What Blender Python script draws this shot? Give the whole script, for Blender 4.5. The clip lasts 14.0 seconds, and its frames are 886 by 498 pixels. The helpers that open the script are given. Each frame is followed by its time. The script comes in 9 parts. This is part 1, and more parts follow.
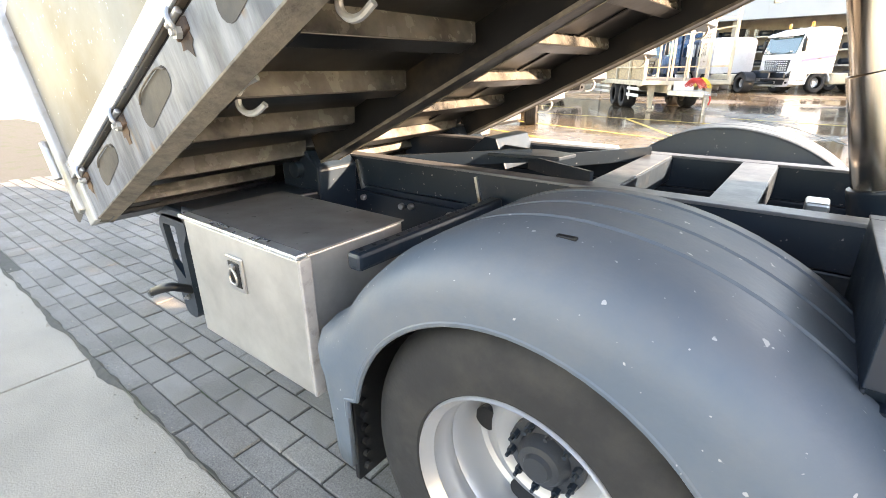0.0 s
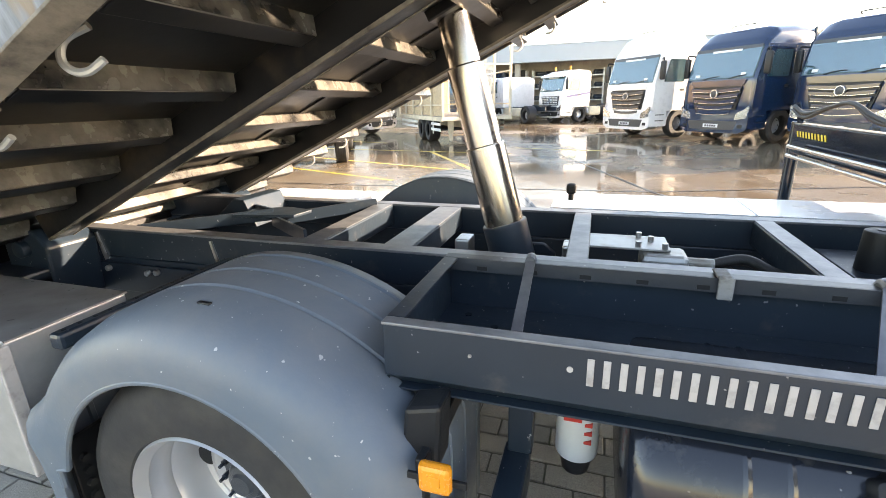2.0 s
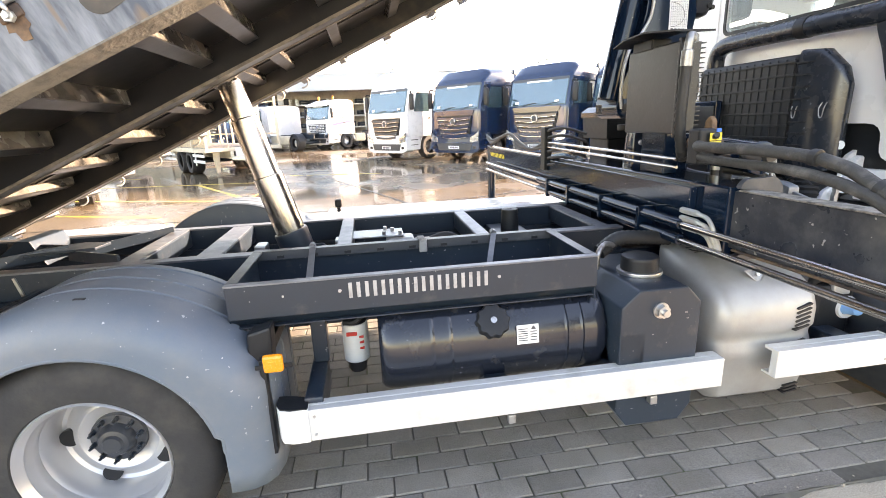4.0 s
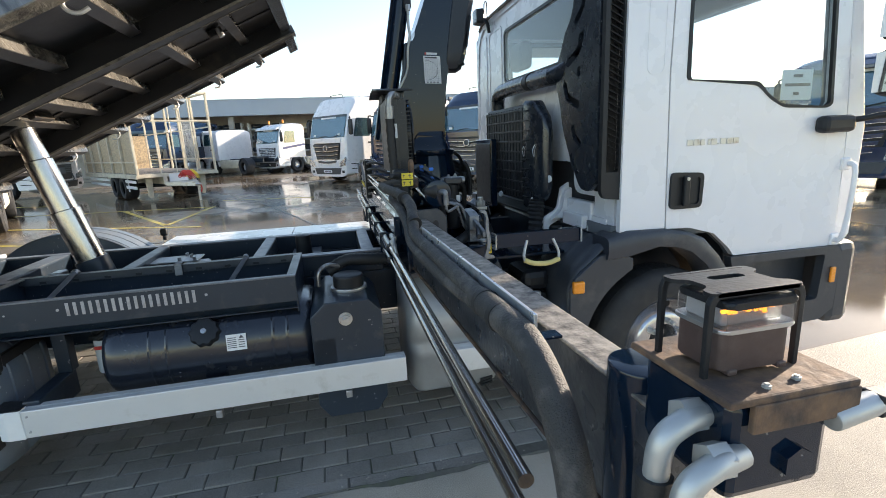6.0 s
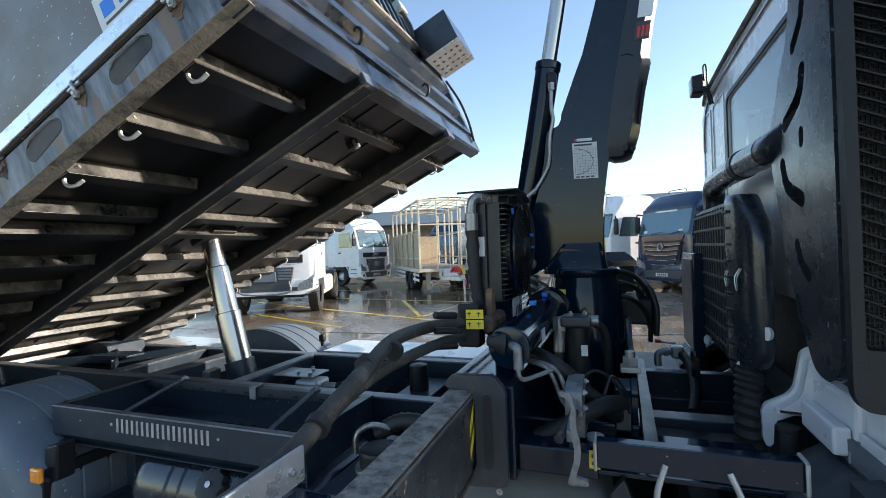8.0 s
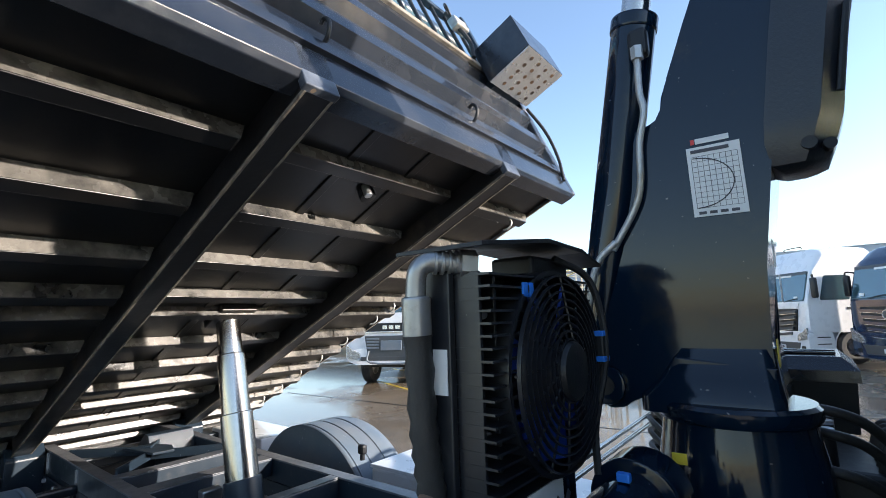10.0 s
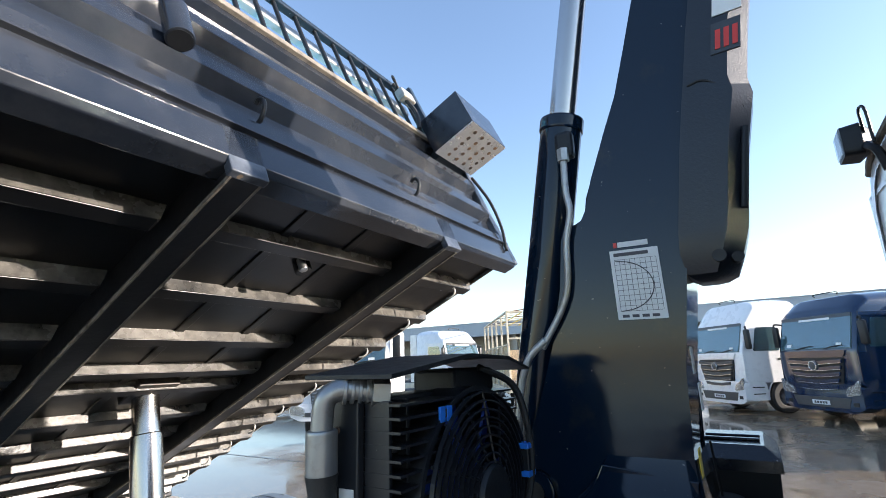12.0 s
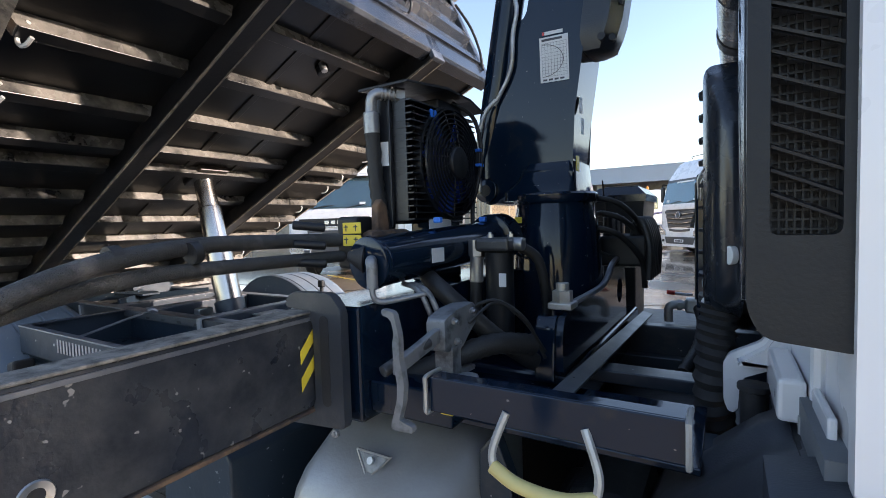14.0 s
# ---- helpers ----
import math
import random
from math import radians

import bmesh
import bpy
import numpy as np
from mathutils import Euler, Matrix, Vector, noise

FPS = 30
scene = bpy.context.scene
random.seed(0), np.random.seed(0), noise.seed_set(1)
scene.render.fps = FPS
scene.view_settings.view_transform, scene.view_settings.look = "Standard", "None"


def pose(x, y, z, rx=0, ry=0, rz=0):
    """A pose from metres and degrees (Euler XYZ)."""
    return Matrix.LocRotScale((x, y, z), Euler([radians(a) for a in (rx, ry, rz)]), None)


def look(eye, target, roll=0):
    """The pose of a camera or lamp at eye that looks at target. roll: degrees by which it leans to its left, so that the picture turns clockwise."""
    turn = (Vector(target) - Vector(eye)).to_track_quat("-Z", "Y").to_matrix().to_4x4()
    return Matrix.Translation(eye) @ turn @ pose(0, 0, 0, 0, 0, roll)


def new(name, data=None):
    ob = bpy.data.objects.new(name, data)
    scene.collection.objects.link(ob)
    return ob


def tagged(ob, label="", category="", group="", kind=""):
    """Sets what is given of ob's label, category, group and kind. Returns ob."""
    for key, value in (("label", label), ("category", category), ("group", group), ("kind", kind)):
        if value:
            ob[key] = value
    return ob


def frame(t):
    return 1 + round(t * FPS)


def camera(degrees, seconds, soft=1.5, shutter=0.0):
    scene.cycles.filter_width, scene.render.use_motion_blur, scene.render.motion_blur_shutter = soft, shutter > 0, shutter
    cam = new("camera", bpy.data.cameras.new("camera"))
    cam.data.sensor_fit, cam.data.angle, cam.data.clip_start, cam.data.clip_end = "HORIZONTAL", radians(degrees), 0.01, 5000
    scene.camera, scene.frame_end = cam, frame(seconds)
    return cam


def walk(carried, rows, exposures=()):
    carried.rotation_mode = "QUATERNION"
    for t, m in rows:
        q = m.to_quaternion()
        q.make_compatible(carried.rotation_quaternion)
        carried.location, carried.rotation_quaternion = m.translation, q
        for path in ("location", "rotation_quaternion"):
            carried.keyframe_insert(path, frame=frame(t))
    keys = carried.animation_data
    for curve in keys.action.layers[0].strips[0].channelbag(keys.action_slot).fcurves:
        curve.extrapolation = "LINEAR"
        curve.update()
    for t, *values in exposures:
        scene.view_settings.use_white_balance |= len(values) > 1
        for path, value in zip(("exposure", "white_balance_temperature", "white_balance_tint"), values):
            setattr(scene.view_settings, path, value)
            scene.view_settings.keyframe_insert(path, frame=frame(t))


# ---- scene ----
cam = camera(87.0, 14.0, soft=0.9)
PATH = [
    (0, (-0.013, -1.848, 1.234), (-1.172, -0.381, 0.523), -0.7),
    (0.5, (-0.048, -1.906, 1.348), (-1.17, -0.387, 0.688), -0.9),
    (1, (0.078, -1.854, 1.408), (-0.911, -0.231, 0.785), -1.3),
    (1.5, (0.309, -1.853, 1.403), (-0.501, -0.125, 0.805), -1.5),
    (2, (0.515, -1.9, 1.394), (-0.079, -0.087, 0.794), -1.4),
    (2.5, (0.532, -2.013, 1.41), (0.153, -0.145, 0.802), -1.2),
    (3, (0.491, -2.321, 1.42), (0.289, -0.426, 0.815), -1.4),
    (3.5, (0.52, -2.604, 1.443), (0.526, -0.685, 0.878), -2.0),
    (4, (0.633, -2.697, 1.472), (0.92, -0.789, 0.944), -2.3),
    (4.2, (0.698, -2.747, 1.475), (1.102, -0.862, 0.943), -2.4),
    (6.3, (1.913, -3.321, 1.536), (2.335, -1.411, 1.122), -2.7),
    (6.5, (2.049, -3.256, 1.533), (2.336, -1.313, 1.159), -2.7),
    (7, (2.288, -3.046, 1.519), (2.258, -1.063, 1.257), -2.4),
    (7.5, (2.429, -2.749, 1.521), (2.067, -0.787, 1.379), -2.3),
    (8, (2.525, -2.437, 1.588), (1.825, -0.564, 1.594), -2.0),
    (8.2, (2.557, -2.334, 1.609), (1.741, -0.509, 1.665), -1.9),
    (10.3, (2.548, -1.226, 1.701), (1.319, 0.318, 2.024), -1.5),
    (10.5, (2.565, -1.175, 1.713), (1.371, 0.39, 2.066), -1.5),
    (11, (2.589, -1.164, 1.777), (1.471, 0.431, 2.228), -1.7),
    (11.5, (2.616, -1.231, 1.861), (1.561, 0.388, 2.375), -1.9),
    (12, (2.603, -1.303, 1.82), (1.557, 0.334, 2.297), -1.9),
    (12.5, (2.705, -1.404, 1.681), (1.655, 0.255, 2.062), -1.6),
    (13, (2.788, -1.539, 1.597), (1.761, 0.159, 1.85), -1.5),
    (13.5, (2.861, -1.758, 1.507), (1.827, -0.049, 1.594), -1.6),
    (14, (2.964, -1.905, 1.371), (1.925, -0.199, 1.264), -1.7),
]
EXPOSURES = [(0, 3.05, 9000, 22), (1.0, 2.75, 8500, 18), (3.0, 2.75, 8700, 22), (4.2, 3.15, 9000, 26), (6.3, 1.2, 6700, 12), (7.0, 1.05, 6500, 11), (8.0, 1.2, 6350, 12), (11.2, 1.55, 6300, 14), (13.0, 1.3, 6300, 16), (14.0, 1.57, 6700, 20)]
walk(cam, [(t, look(eye, target, roll)) for t, eye, target, roll in PATH], EXPOSURES)

SUN_AZ, SUN_EL = 69.0, 15.0          # degrees clockwise from +y, degrees above the horizon
world = bpy.data.worlds.new("sky")
scene.world = world
world.use_nodes = True
sky = world.node_tree.nodes.new("ShaderNodeTexSky")
sky.sky_type = "NISHITA"
sky.sun_disc = False
sky.sun_elevation = radians(SUN_EL)
sky.sun_rotation = radians(SUN_AZ)
sky.air_density, sky.dust_density, sky.ozone_density = 1.0, 0.6, 1.4
world.node_tree.links.new(sky.outputs[0], world.node_tree.nodes["Background"].inputs[0])
world.node_tree.nodes["Background"].inputs[1].default_value = 0.15
sun_data = bpy.data.lights.new("sun", "SUN")
sun_data.energy, sun_data.angle, sun_data.color = 4.2, radians(0.53), (1.0, 0.9, 0.76)
sun = new("sun", sun_data)
sun_way = Vector((math.sin(radians(SUN_AZ)) * math.cos(radians(SUN_EL)), math.cos(radians(SUN_AZ)) * math.cos(radians(SUN_EL)), math.sin(radians(SUN_EL))))
sun.matrix_world = look(sun_way * 60, (0, 0, 0))


# ---- materials ----
def mat(name, color, rough=0.5, metal=0.0, vary=0.12, scale=6.0, bump=0.0, bump_scale=60.0, second=None, amount=0.0, patch=3.0, edge=0.08, rough_vary=0.12, coat=0.0, spec=0.5, specks=None, speck_scale=70.0, speck_cut=0.69, stretch=None):
    """A paint, metal or plastic: a base colour that varies at two scales, a second colour in patches, fine relief."""
    m = bpy.data.materials.new(name)
    m.use_nodes = True
    nt = m.node_tree
    b = nt.nodes["Principled BSDF"]
    tc = nt.nodes.new("ShaderNodeTexCoord")
    if stretch:
        tc_raw = tc
        tc = nt.nodes.new("ShaderNodeMapping")
        tc.inputs["Scale"].default_value = stretch
        nt.links.new(tc_raw.outputs["Object"], tc.inputs["Vector"])
    flow = tc.outputs["Vector" if stretch else "Object"]
    n1 = nt.nodes.new("ShaderNodeTexNoise")
    n1.inputs["Scale"].default_value, n1.inputs["Detail"].default_value = scale, 6
    nt.links.new(flow, n1.inputs["Vector"])
    mix = nt.nodes.new("ShaderNodeMixRGB")
    lo = [max(0.0, c * (1 - vary)) for c in color]
    hi = [min(1.0, c * (1 + vary)) for c in color]
    mix.inputs[1].default_value, mix.inputs[2].default_value = (*lo, 1), (*hi, 1)
    nt.links.new(n1.outputs["Fac"], mix.inputs[0])
    out = mix.outputs[0]
    if second and amount > 0:
        n2 = nt.nodes.new("ShaderNodeTexNoise")
        n2.inputs["Scale"].default_value, n2.inputs["Detail"].default_value = patch, 8
        n2.inputs["Roughness"].default_value = 0.62
        nt.links.new(flow, n2.inputs["Vector"])
        ramp = nt.nodes.new("ShaderNodeMapRange")
        cut = 0.72 - 0.44 * amount
        ramp.inputs[1].default_value, ramp.inputs[2].default_value = cut - edge, cut + edge
        nt.links.new(n2.outputs["Fac"], ramp.inputs[0])
        mix2 = nt.nodes.new("ShaderNodeMixRGB")
        mix2.inputs[2].default_value = (*second, 1)
        nt.links.new(ramp.outputs[0], mix2.inputs[0])
        nt.links.new(out, mix2.inputs[1])
        out = mix2.outputs[0]
    if specks:
        n5 = nt.nodes.new("ShaderNodeTexNoise")
        n5.inputs["Scale"].default_value, n5.inputs["Detail"].default_value = speck_scale, 2
        nt.links.new(flow, n5.inputs["Vector"])
        cut5 = nt.nodes.new("ShaderNodeMapRange")
        cut5.inputs[1].default_value, cut5.inputs[2].default_value = speck_cut, speck_cut + 0.03
        nt.links.new(n5.outputs["Fac"], cut5.inputs[0])
        mix5 = nt.nodes.new("ShaderNodeMixRGB")
        mix5.inputs[2].default_value = (*specks, 1)
        nt.links.new(cut5.outputs[0], mix5.inputs[0])
        nt.links.new(out, mix5.inputs[1])
        out = mix5.outputs[0]
    nt.links.new(out, b.inputs["Base Color"])
    b.inputs["Metallic"].default_value = metal
    b.inputs["Specular IOR Level"].default_value = spec
    b.inputs["Coat Weight"].default_value = coat
    b.inputs["Coat Roughness"].default_value = 0.12
    rr = nt.nodes.new("ShaderNodeMapRange")
    rr.inputs[3].default_value, rr.inputs[4].default_value = max(0.02, rough - rough_vary), min(1, rough + rough_vary)
    n3 = nt.nodes.new("ShaderNodeTexNoise")
    n3.inputs["Scale"].default_value, n3.inputs["Detail"].default_value = scale * 2.7, 5
    nt.links.new(flow, n3.inputs["Vector"])
    nt.links.new(n3.outputs["Fac"], rr.inputs[0])
    nt.links.new(rr.outputs[0], b.inputs["Roughness"])
    if bump > 0:
        n4 = nt.nodes.new("ShaderNodeTexNoise")
        n4.inputs["Scale"].default_value, n4.inputs["Detail"].default_value = bump_scale, 4
        nt.links.new(flow, n4.inputs["Vector"])
        bp = nt.nodes.new("ShaderNodeBump")
        bp.inputs["Strength"].default_value, bp.inputs["Distance"].default_value = bump, 0.004
        nt.links.new(n4.outputs["Fac"], bp.inputs["Height"])
        nt.links.new(bp.outputs[0], b.inputs["Normal"])
    return m


def glass(name, color=(0.8, 0.9, 0.92), rough=0.02, clear=0.8, face=0.035):
    """A thin pane: mirrors a little, lets the rest through with a tint."""
    m = bpy.data.materials.new(name)
    m.use_nodes = True
    nt = m.node_tree
    nt.nodes.remove(nt.nodes["Principled BSDF"])
    t, g, d = (nt.nodes.new("ShaderNodeBsdf" + k) for k in ("Transparent", "Glossy", "Diffuse"))
    t.inputs[0].default_value = (*color, 1)
    g.inputs["Roughness"].default_value = rough
    d.inputs[0].default_value = (*[c * 0.25 for c in color], 1)
    m1, m2, fr = nt.nodes.new("ShaderNodeMixShader"), nt.nodes.new("ShaderNodeMixShader"), nt.nodes.new("ShaderNodeMath")
    lw, pw = nt.nodes.new("ShaderNodeLayerWeight"), nt.nodes.new("ShaderNodeMath")
    lw.inputs[0].default_value = 0.5
    pw.operation, pw.inputs[1].default_value = "POWER", 4.0
    nt.links.new(lw.outputs["Facing"], pw.inputs[0])
    fr.operation, fr.inputs[1].default_value, fr.inputs[2].default_value = "MULTIPLY_ADD", 0.8, face
    nt.links.new(pw.outputs[0], fr.inputs[0])
    m1.inputs[0].default_value = clear
    nt.links.new(d.outputs[0], m1.inputs[1])
    nt.links.new(t.outputs[0], m1.inputs[2])
    nt.links.new(fr.outputs[0], m2.inputs[0])
    nt.links.new(m1.outputs[0], m2.inputs[1])
    nt.links.new(g.outputs[0], m2.inputs[2])
    nt.links.new(m2.outputs[0], nt.nodes["Material Output"].inputs[0])
    return m


def glow(name, color, strength):
    m = bpy.data.materials.new(name)
    m.use_nodes = True
    b = m.node_tree.nodes["Principled BSDF"]
    b.inputs["Base Color"].default_value = (*color, 1)
    b.inputs["Emission Color"].default_value = (*color, 1)
    b.inputs["Emission Strength"].default_value = strength
    return m


FRAME = mat("frame_paint", (0.016, 0.027, 0.041), 0.34, vary=0.25, scale=5, second=(0.055, 0.056, 0.06), amount=0.12, patch=9, bump=0.1, specks=(0.25, 0.25, 0.25), speck_scale=60, speck_cut=0.72)
# worn edges; on cross member tops the pale tone imitates sky reflection
FRAME_EDGE = mat("worn_and_sheen_top", (0.16, 0.17, 0.19), 0.4, 0.5, vary=0.3, scale=9, second=(0.27, 0.27, 0.28), amount=0.3, patch=9, edge=0.2, bump=0.15)
UNDER = mat("under_body_paint", (0.008, 0.0085, 0.01), 0.36, vary=0.3, scale=4, second=(0.12, 0.09, 0.06), amount=0.07, patch=1.7, edge=0.14, bump=0.2, bump_scale=40)
# pale patches are dust and also stand in for sun on the rib sides
RIBP = mat("dusty_sunlit_rib_paint", (0.011, 0.0115, 0.012), 0.26, spec=0.6, vary=0.3, scale=6, second=(0.25, 0.23, 0.2), amount=0.36, patch=5, edge=0.22, bump=0.25, bump_scale=60)
EDGE = mat("body_edge_paint", (0.022, 0.029, 0.042), 0.32, vary=0.4, scale=5, second=(0.17, 0.19, 0.22), amount=0.3, patch=6, edge=0.14, specks=(0.3, 0.22, 0.15), speck_scale=24, speck_cut=0.68, bump=0.3, bump_scale=45)
RAILP = mat("streaked_rail_paint", (0.05, 0.062, 0.085), 0.5, vary=0.4, scale=7, second=(0.25, 0.275, 0.31), amount=0.44, patch=9, edge=0.16, specks=(0.17, 0.115, 0.075), speck_scale=5, speck_cut=0.62, bump=0.35, bump_scale=40, stretch=(1.6, 1.0, 0.35))
FRONTRIM = mat("grey_front_rim", (0.5, 0.5, 0.52), 0.2, 0.85, vary=0.06, scale=8, second=(0.3, 0.29, 0.27), amount=0.1, patch=12)
CRUST = mat("crusted_edge", (0.25, 0.22, 0.18), 0.8, vary=0.4, scale=14, second=(0.05, 0.046, 0.043), amount=0.36, patch=14, edge=0.16, bump=0.8, bump_scale=70)
FLOORU = mat("black_floor_paint", (0.006, 0.0063, 0.007), 0.34, vary=0.3, scale=3, second=(0.035, 0.029, 0.022), amount=0.16, patch=2.0, edge=0.2, bump=0.1, bump_scale=30)
TANK = mat("tank_paint", (0.011, 0.015, 0.024), 0.22, vary=0.15, scale=4, second=(0.06, 0.06, 0.06), amount=0.08, patch=10, coat=0.3, bump=0.04, specks=(0.2, 0.2, 0.2), speck_scale=60, speck_cut=0.735)
INTAKE = mat("blue_black_intake_plastic", (0.017, 0.022, 0.03), 0.27, spec=0.42, vary=0.12, scale=5, coat=0.25, bump=0.12, bump_scale=90, specks=(0.16, 0.18, 0.2), speck_scale=48, speck_cut=0.72)
# dark base paints the shade of a recess; the brown patches are dust
RECESS = mat("shaded_dusty_recess", (0.022, 0.022, 0.024), 0.6, vary=0.4, scale=5, second=(0.12, 0.095, 0.07), amount=0.3, patch=6, edge=0.25, bump=0.2)
TOPPLATE = mat("dusty_top_plate", (0.26, 0.26, 0.26), 0.42, 0.35, vary=0.2, scale=3, second=(0.14, 0.13, 0.12), amount=0.4, patch=4, edge=0.2, specks=(0.08, 0.08, 0.08), speck_scale=40, speck_cut=0.7)
HOUSING = mat("lamp_housing", (0.07, 0.043, 0.038), 0.5, vary=0.25, scale=20, second=(0.12, 0.085, 0.075), amount=0.2, patch=25, edge=0.2)
BOARD = mat("dirty_alu_board", (0.2, 0.2, 0.2), 0.5, 0.3, vary=0.2, scale=2.5, second=(0.15, 0.12, 0.085), amount=0.45, patch=2.2, edge=0.16, bump=0.45, bump_scale=7, specks=(0.6, 0.6, 0.6), speck_scale=60, speck_cut=0.7)
ALU = mat("bright_aluminium", (0.72, 0.74, 0.76), 0.3, 0.75, vary=0.08, scale=8, second=(0.4, 0.39, 0.37), amount=0.15, patch=12, bump=0.08)
GUARD = mat("side_guard_alu", (0.66, 0.66, 0.65), 0.42, 0.35, vary=0.05, scale=5, second=(0.5, 0.49, 0.46), amount=0.2, patch=5)
PLASTIC = mat("grey_mudguard_plastic", (0.1, 0.135, 0.175), 0.48, vary=0.1, scale=3, second=(0.17, 0.18, 0.19), amount=0.35, patch=3.5, edge=0.2, bump=0.12, bump_scale=90, specks=(0.4, 0.41, 0.42), speck_scale=55, speck_cut=0.71)
COOLER = mat("cooler_black", (0.011, 0.013, 0.017), 0.36, vary=0.2, scale=12, second=(0.03, 0.03, 0.032), amount=0.15, patch=14, bump=0.1)
BLACK = mat("black_plastic", (0.013, 0.0145, 0.017), 0.46, spec=0.36, vary=0.2, scale=12, bump=0.15, bump_scale=160)
TRIM = mat("charcoal_trim", (0.038, 0.043, 0.052), 0.42, vary=0.15, scale=8, second=(0.08, 0.08, 0.08), amount=0.2, patch=5, bump=0.2, bump_scale=220)
RUBBER = mat("tyre_rubber", (0.022, 0.0225, 0.0245), 0.75, vary=0.25, scale=9, second=(0.05, 0.047, 0.043), amount=0.2, patch=7, edge=0.15, bump=0.2, bump_scale=120)
RIM = mat("silver_rim", (0.5, 0.51, 0.53), 0.38, 0.6, vary=0.05, scale=8, second=(0.45, 0.43, 0.4), amount=0.06, patch=12)
STEEL = mat("bare_steel", (0.5, 0.5, 0.5), 0.35, 0.9, vary=0.2, scale=20, second=(0.22, 0.17, 0.13), amount=0.2, patch=16, bump=0.1)
STAINLESS = mat("brushed_stainless", (0.66, 0.65, 0.63), 0.42, 0.75, vary=0.08, scale=3, second=(0.33, 0.33, 0.33), amount=0.3, patch=2.5, edge=0.2, bump=0.05)
CHROME = mat("chromed_tube", (0.5, 0.47, 0.44), 0.21, 1.0, vary=0.04, scale=4, second=(0.5, 0.46, 0.42), amount=0.12, patch=5, edge=0.2, rough_vary=0.04)
GALV = mat("galvanised", (0.5, 0.51, 0.5), 0.45, 0.6, vary=0.15, scale=16, second=(0.36, 0.33, 0.28), amount=0.3, patch=6, bump=0.1)
WHITE = mat("white_cab_paint", (0.78, 0.78, 0.79), 0.28, vary=0.03, scale=2, second=(0.72, 0.72, 0.72), amount=0.06, patch=2, edge=0.2, coat=0.5, rough_vary=0.06)
NAVY = mat("navy_cab_paint", (0.004, 0.02, 0.058), 0.14, vary=0.1, scale=2, coat=0.6, rough_vary=0.05)
CRANE = mat("crane_paint", (0.0035, 0.012, 0.027), 0.085, vary=0.2, scale=3, spec=0.4, second=(0.02, 0.022, 0.026), amount=0.12, patch=8, bump=0.04, rough_vary=0.05, specks=(0.2, 0.19, 0.18), speck_scale=75, speck_cut=0.735)
HOSE = mat("hose_rubber", (0.02, 0.02, 0.02), 0.55, vary=0.2, scale=30, bump=0.3, bump_scale=200)
SLEEVE = mat("hose_sleeve", (0.04, 0.039, 0.037), 0.6, vary=0.3, scale=60, second=(0.12, 0.11, 0.1), amount=0.25, patch=12, bump=0.9, bump_scale=300)
AMBER = mat("amber_lens", (0.9, 0.3, 0.02), 0.25, vary=0.15, scale=60, bump=0.4, bump_scale=150, coat=0.5)
YELLOW = mat("yellow_plate", (0.8, 0.6, 0.05), 0.45, vary=0.08, scale=20)
DECAL = mat("white_decal", (0.72, 0.73, 0.72), 0.5, vary=0.05, scale=30)
STRAP = mat("grey_webbing", (0.27, 0.265, 0.26), 0.85, vary=0.2, scale=40, second=(0.15, 0.14, 0.13), amount=0.3, patch=30, bump=0.5, bump_scale=200)
PRINT = mat("decal_print", (0.06, 0.06, 0.07), 0.55)
PALE = mat("pale_painted_letters", (0.42, 0.4, 0.39), 0.5, vary=0.2, scale=25, second=(0.3, 0.28, 0.27), amount=0.3, patch=30)
RED = mat("red_mark", (0.6, 0.04, 0.03), 0.4)
BLUE = mat("blue_plastic", (0.02, 0.2, 0.75), 0.4)
FANBLUE = mat("blue_fan", (0.008, 0.05, 0.34), 0.45)
RUST = mat("rusty_steel", (0.2, 0.12, 0.07), 0.75, 0.2, vary=0.4, scale=14, second=(0.06, 0.045, 0.04), amount=0.5, patch=9, bump=0.5)
WOOD = mat("weathered_wood", (0.3, 0.27, 0.23), 0.8, vary=0.3, scale=12, second=(0.09, 0.08, 0.07), amount=0.4, patch=9, bump=0.6)
OSB = mat("osb_board", (0.52, 0.4, 0.25), 0.75, vary=0.35, scale=22, second=(0.3, 0.24, 0.17), amount=0.45, patch=15, bump=0.3)
GLASS = glass("window_glass", (0.87, 0.93, 0.955), 0.01, 0.96)
LENS = glass("clear_lens", (0.95, 0.96, 0.97), 0.05, 0.85)
LAMPLIT = glow("lit_amber_bulb", (1.0, 0.33, 0.02), 1.6)
PALE_YELLOW = mat("yellowed_sleeve", (0.66, 0.55, 0.22), 0.55, vary=0.15, scale=12, second=(0.5, 0.38, 0.12), amount=0.2, patch=8)
ZINC = mat("dull_zinc", (0.33, 0.335, 0.335), 0.38, 0.7, vary=0.15, scale=18, second=(0.2, 0.18, 0.16), amount=0.25, patch=14, bump=0.15)
CANVAS = mat("blue_tarpaulin", (0.1, 0.35, 0.55), 0.6, vary=0.2, scale=5)


# ---- mesh helpers ----
def part(name, bm, material, parent=None, label="", smooth=False):
    me = bpy.data.meshes.new(name)
    bmesh.ops.recalc_face_normals(bm, faces=bm.faces)
    bm.to_mesh(me)
    bm.free()
    if smooth:
        me.shade_smooth()
        me.set_sharp_from_angle(angle=radians(38))
    me.materials.append(material)
    ob = new(name, me)
    if parent:
        ob.parent = parent
    if label:
        tagged(ob, label)
    return ob


def thing(name, label, category, at=(0, 0, 0), group="", kind=""):
    ob = new(name)
    ob.location = at
    ob.empty_display_size = 0.1
    return tagged(ob, label, category, group, kind)


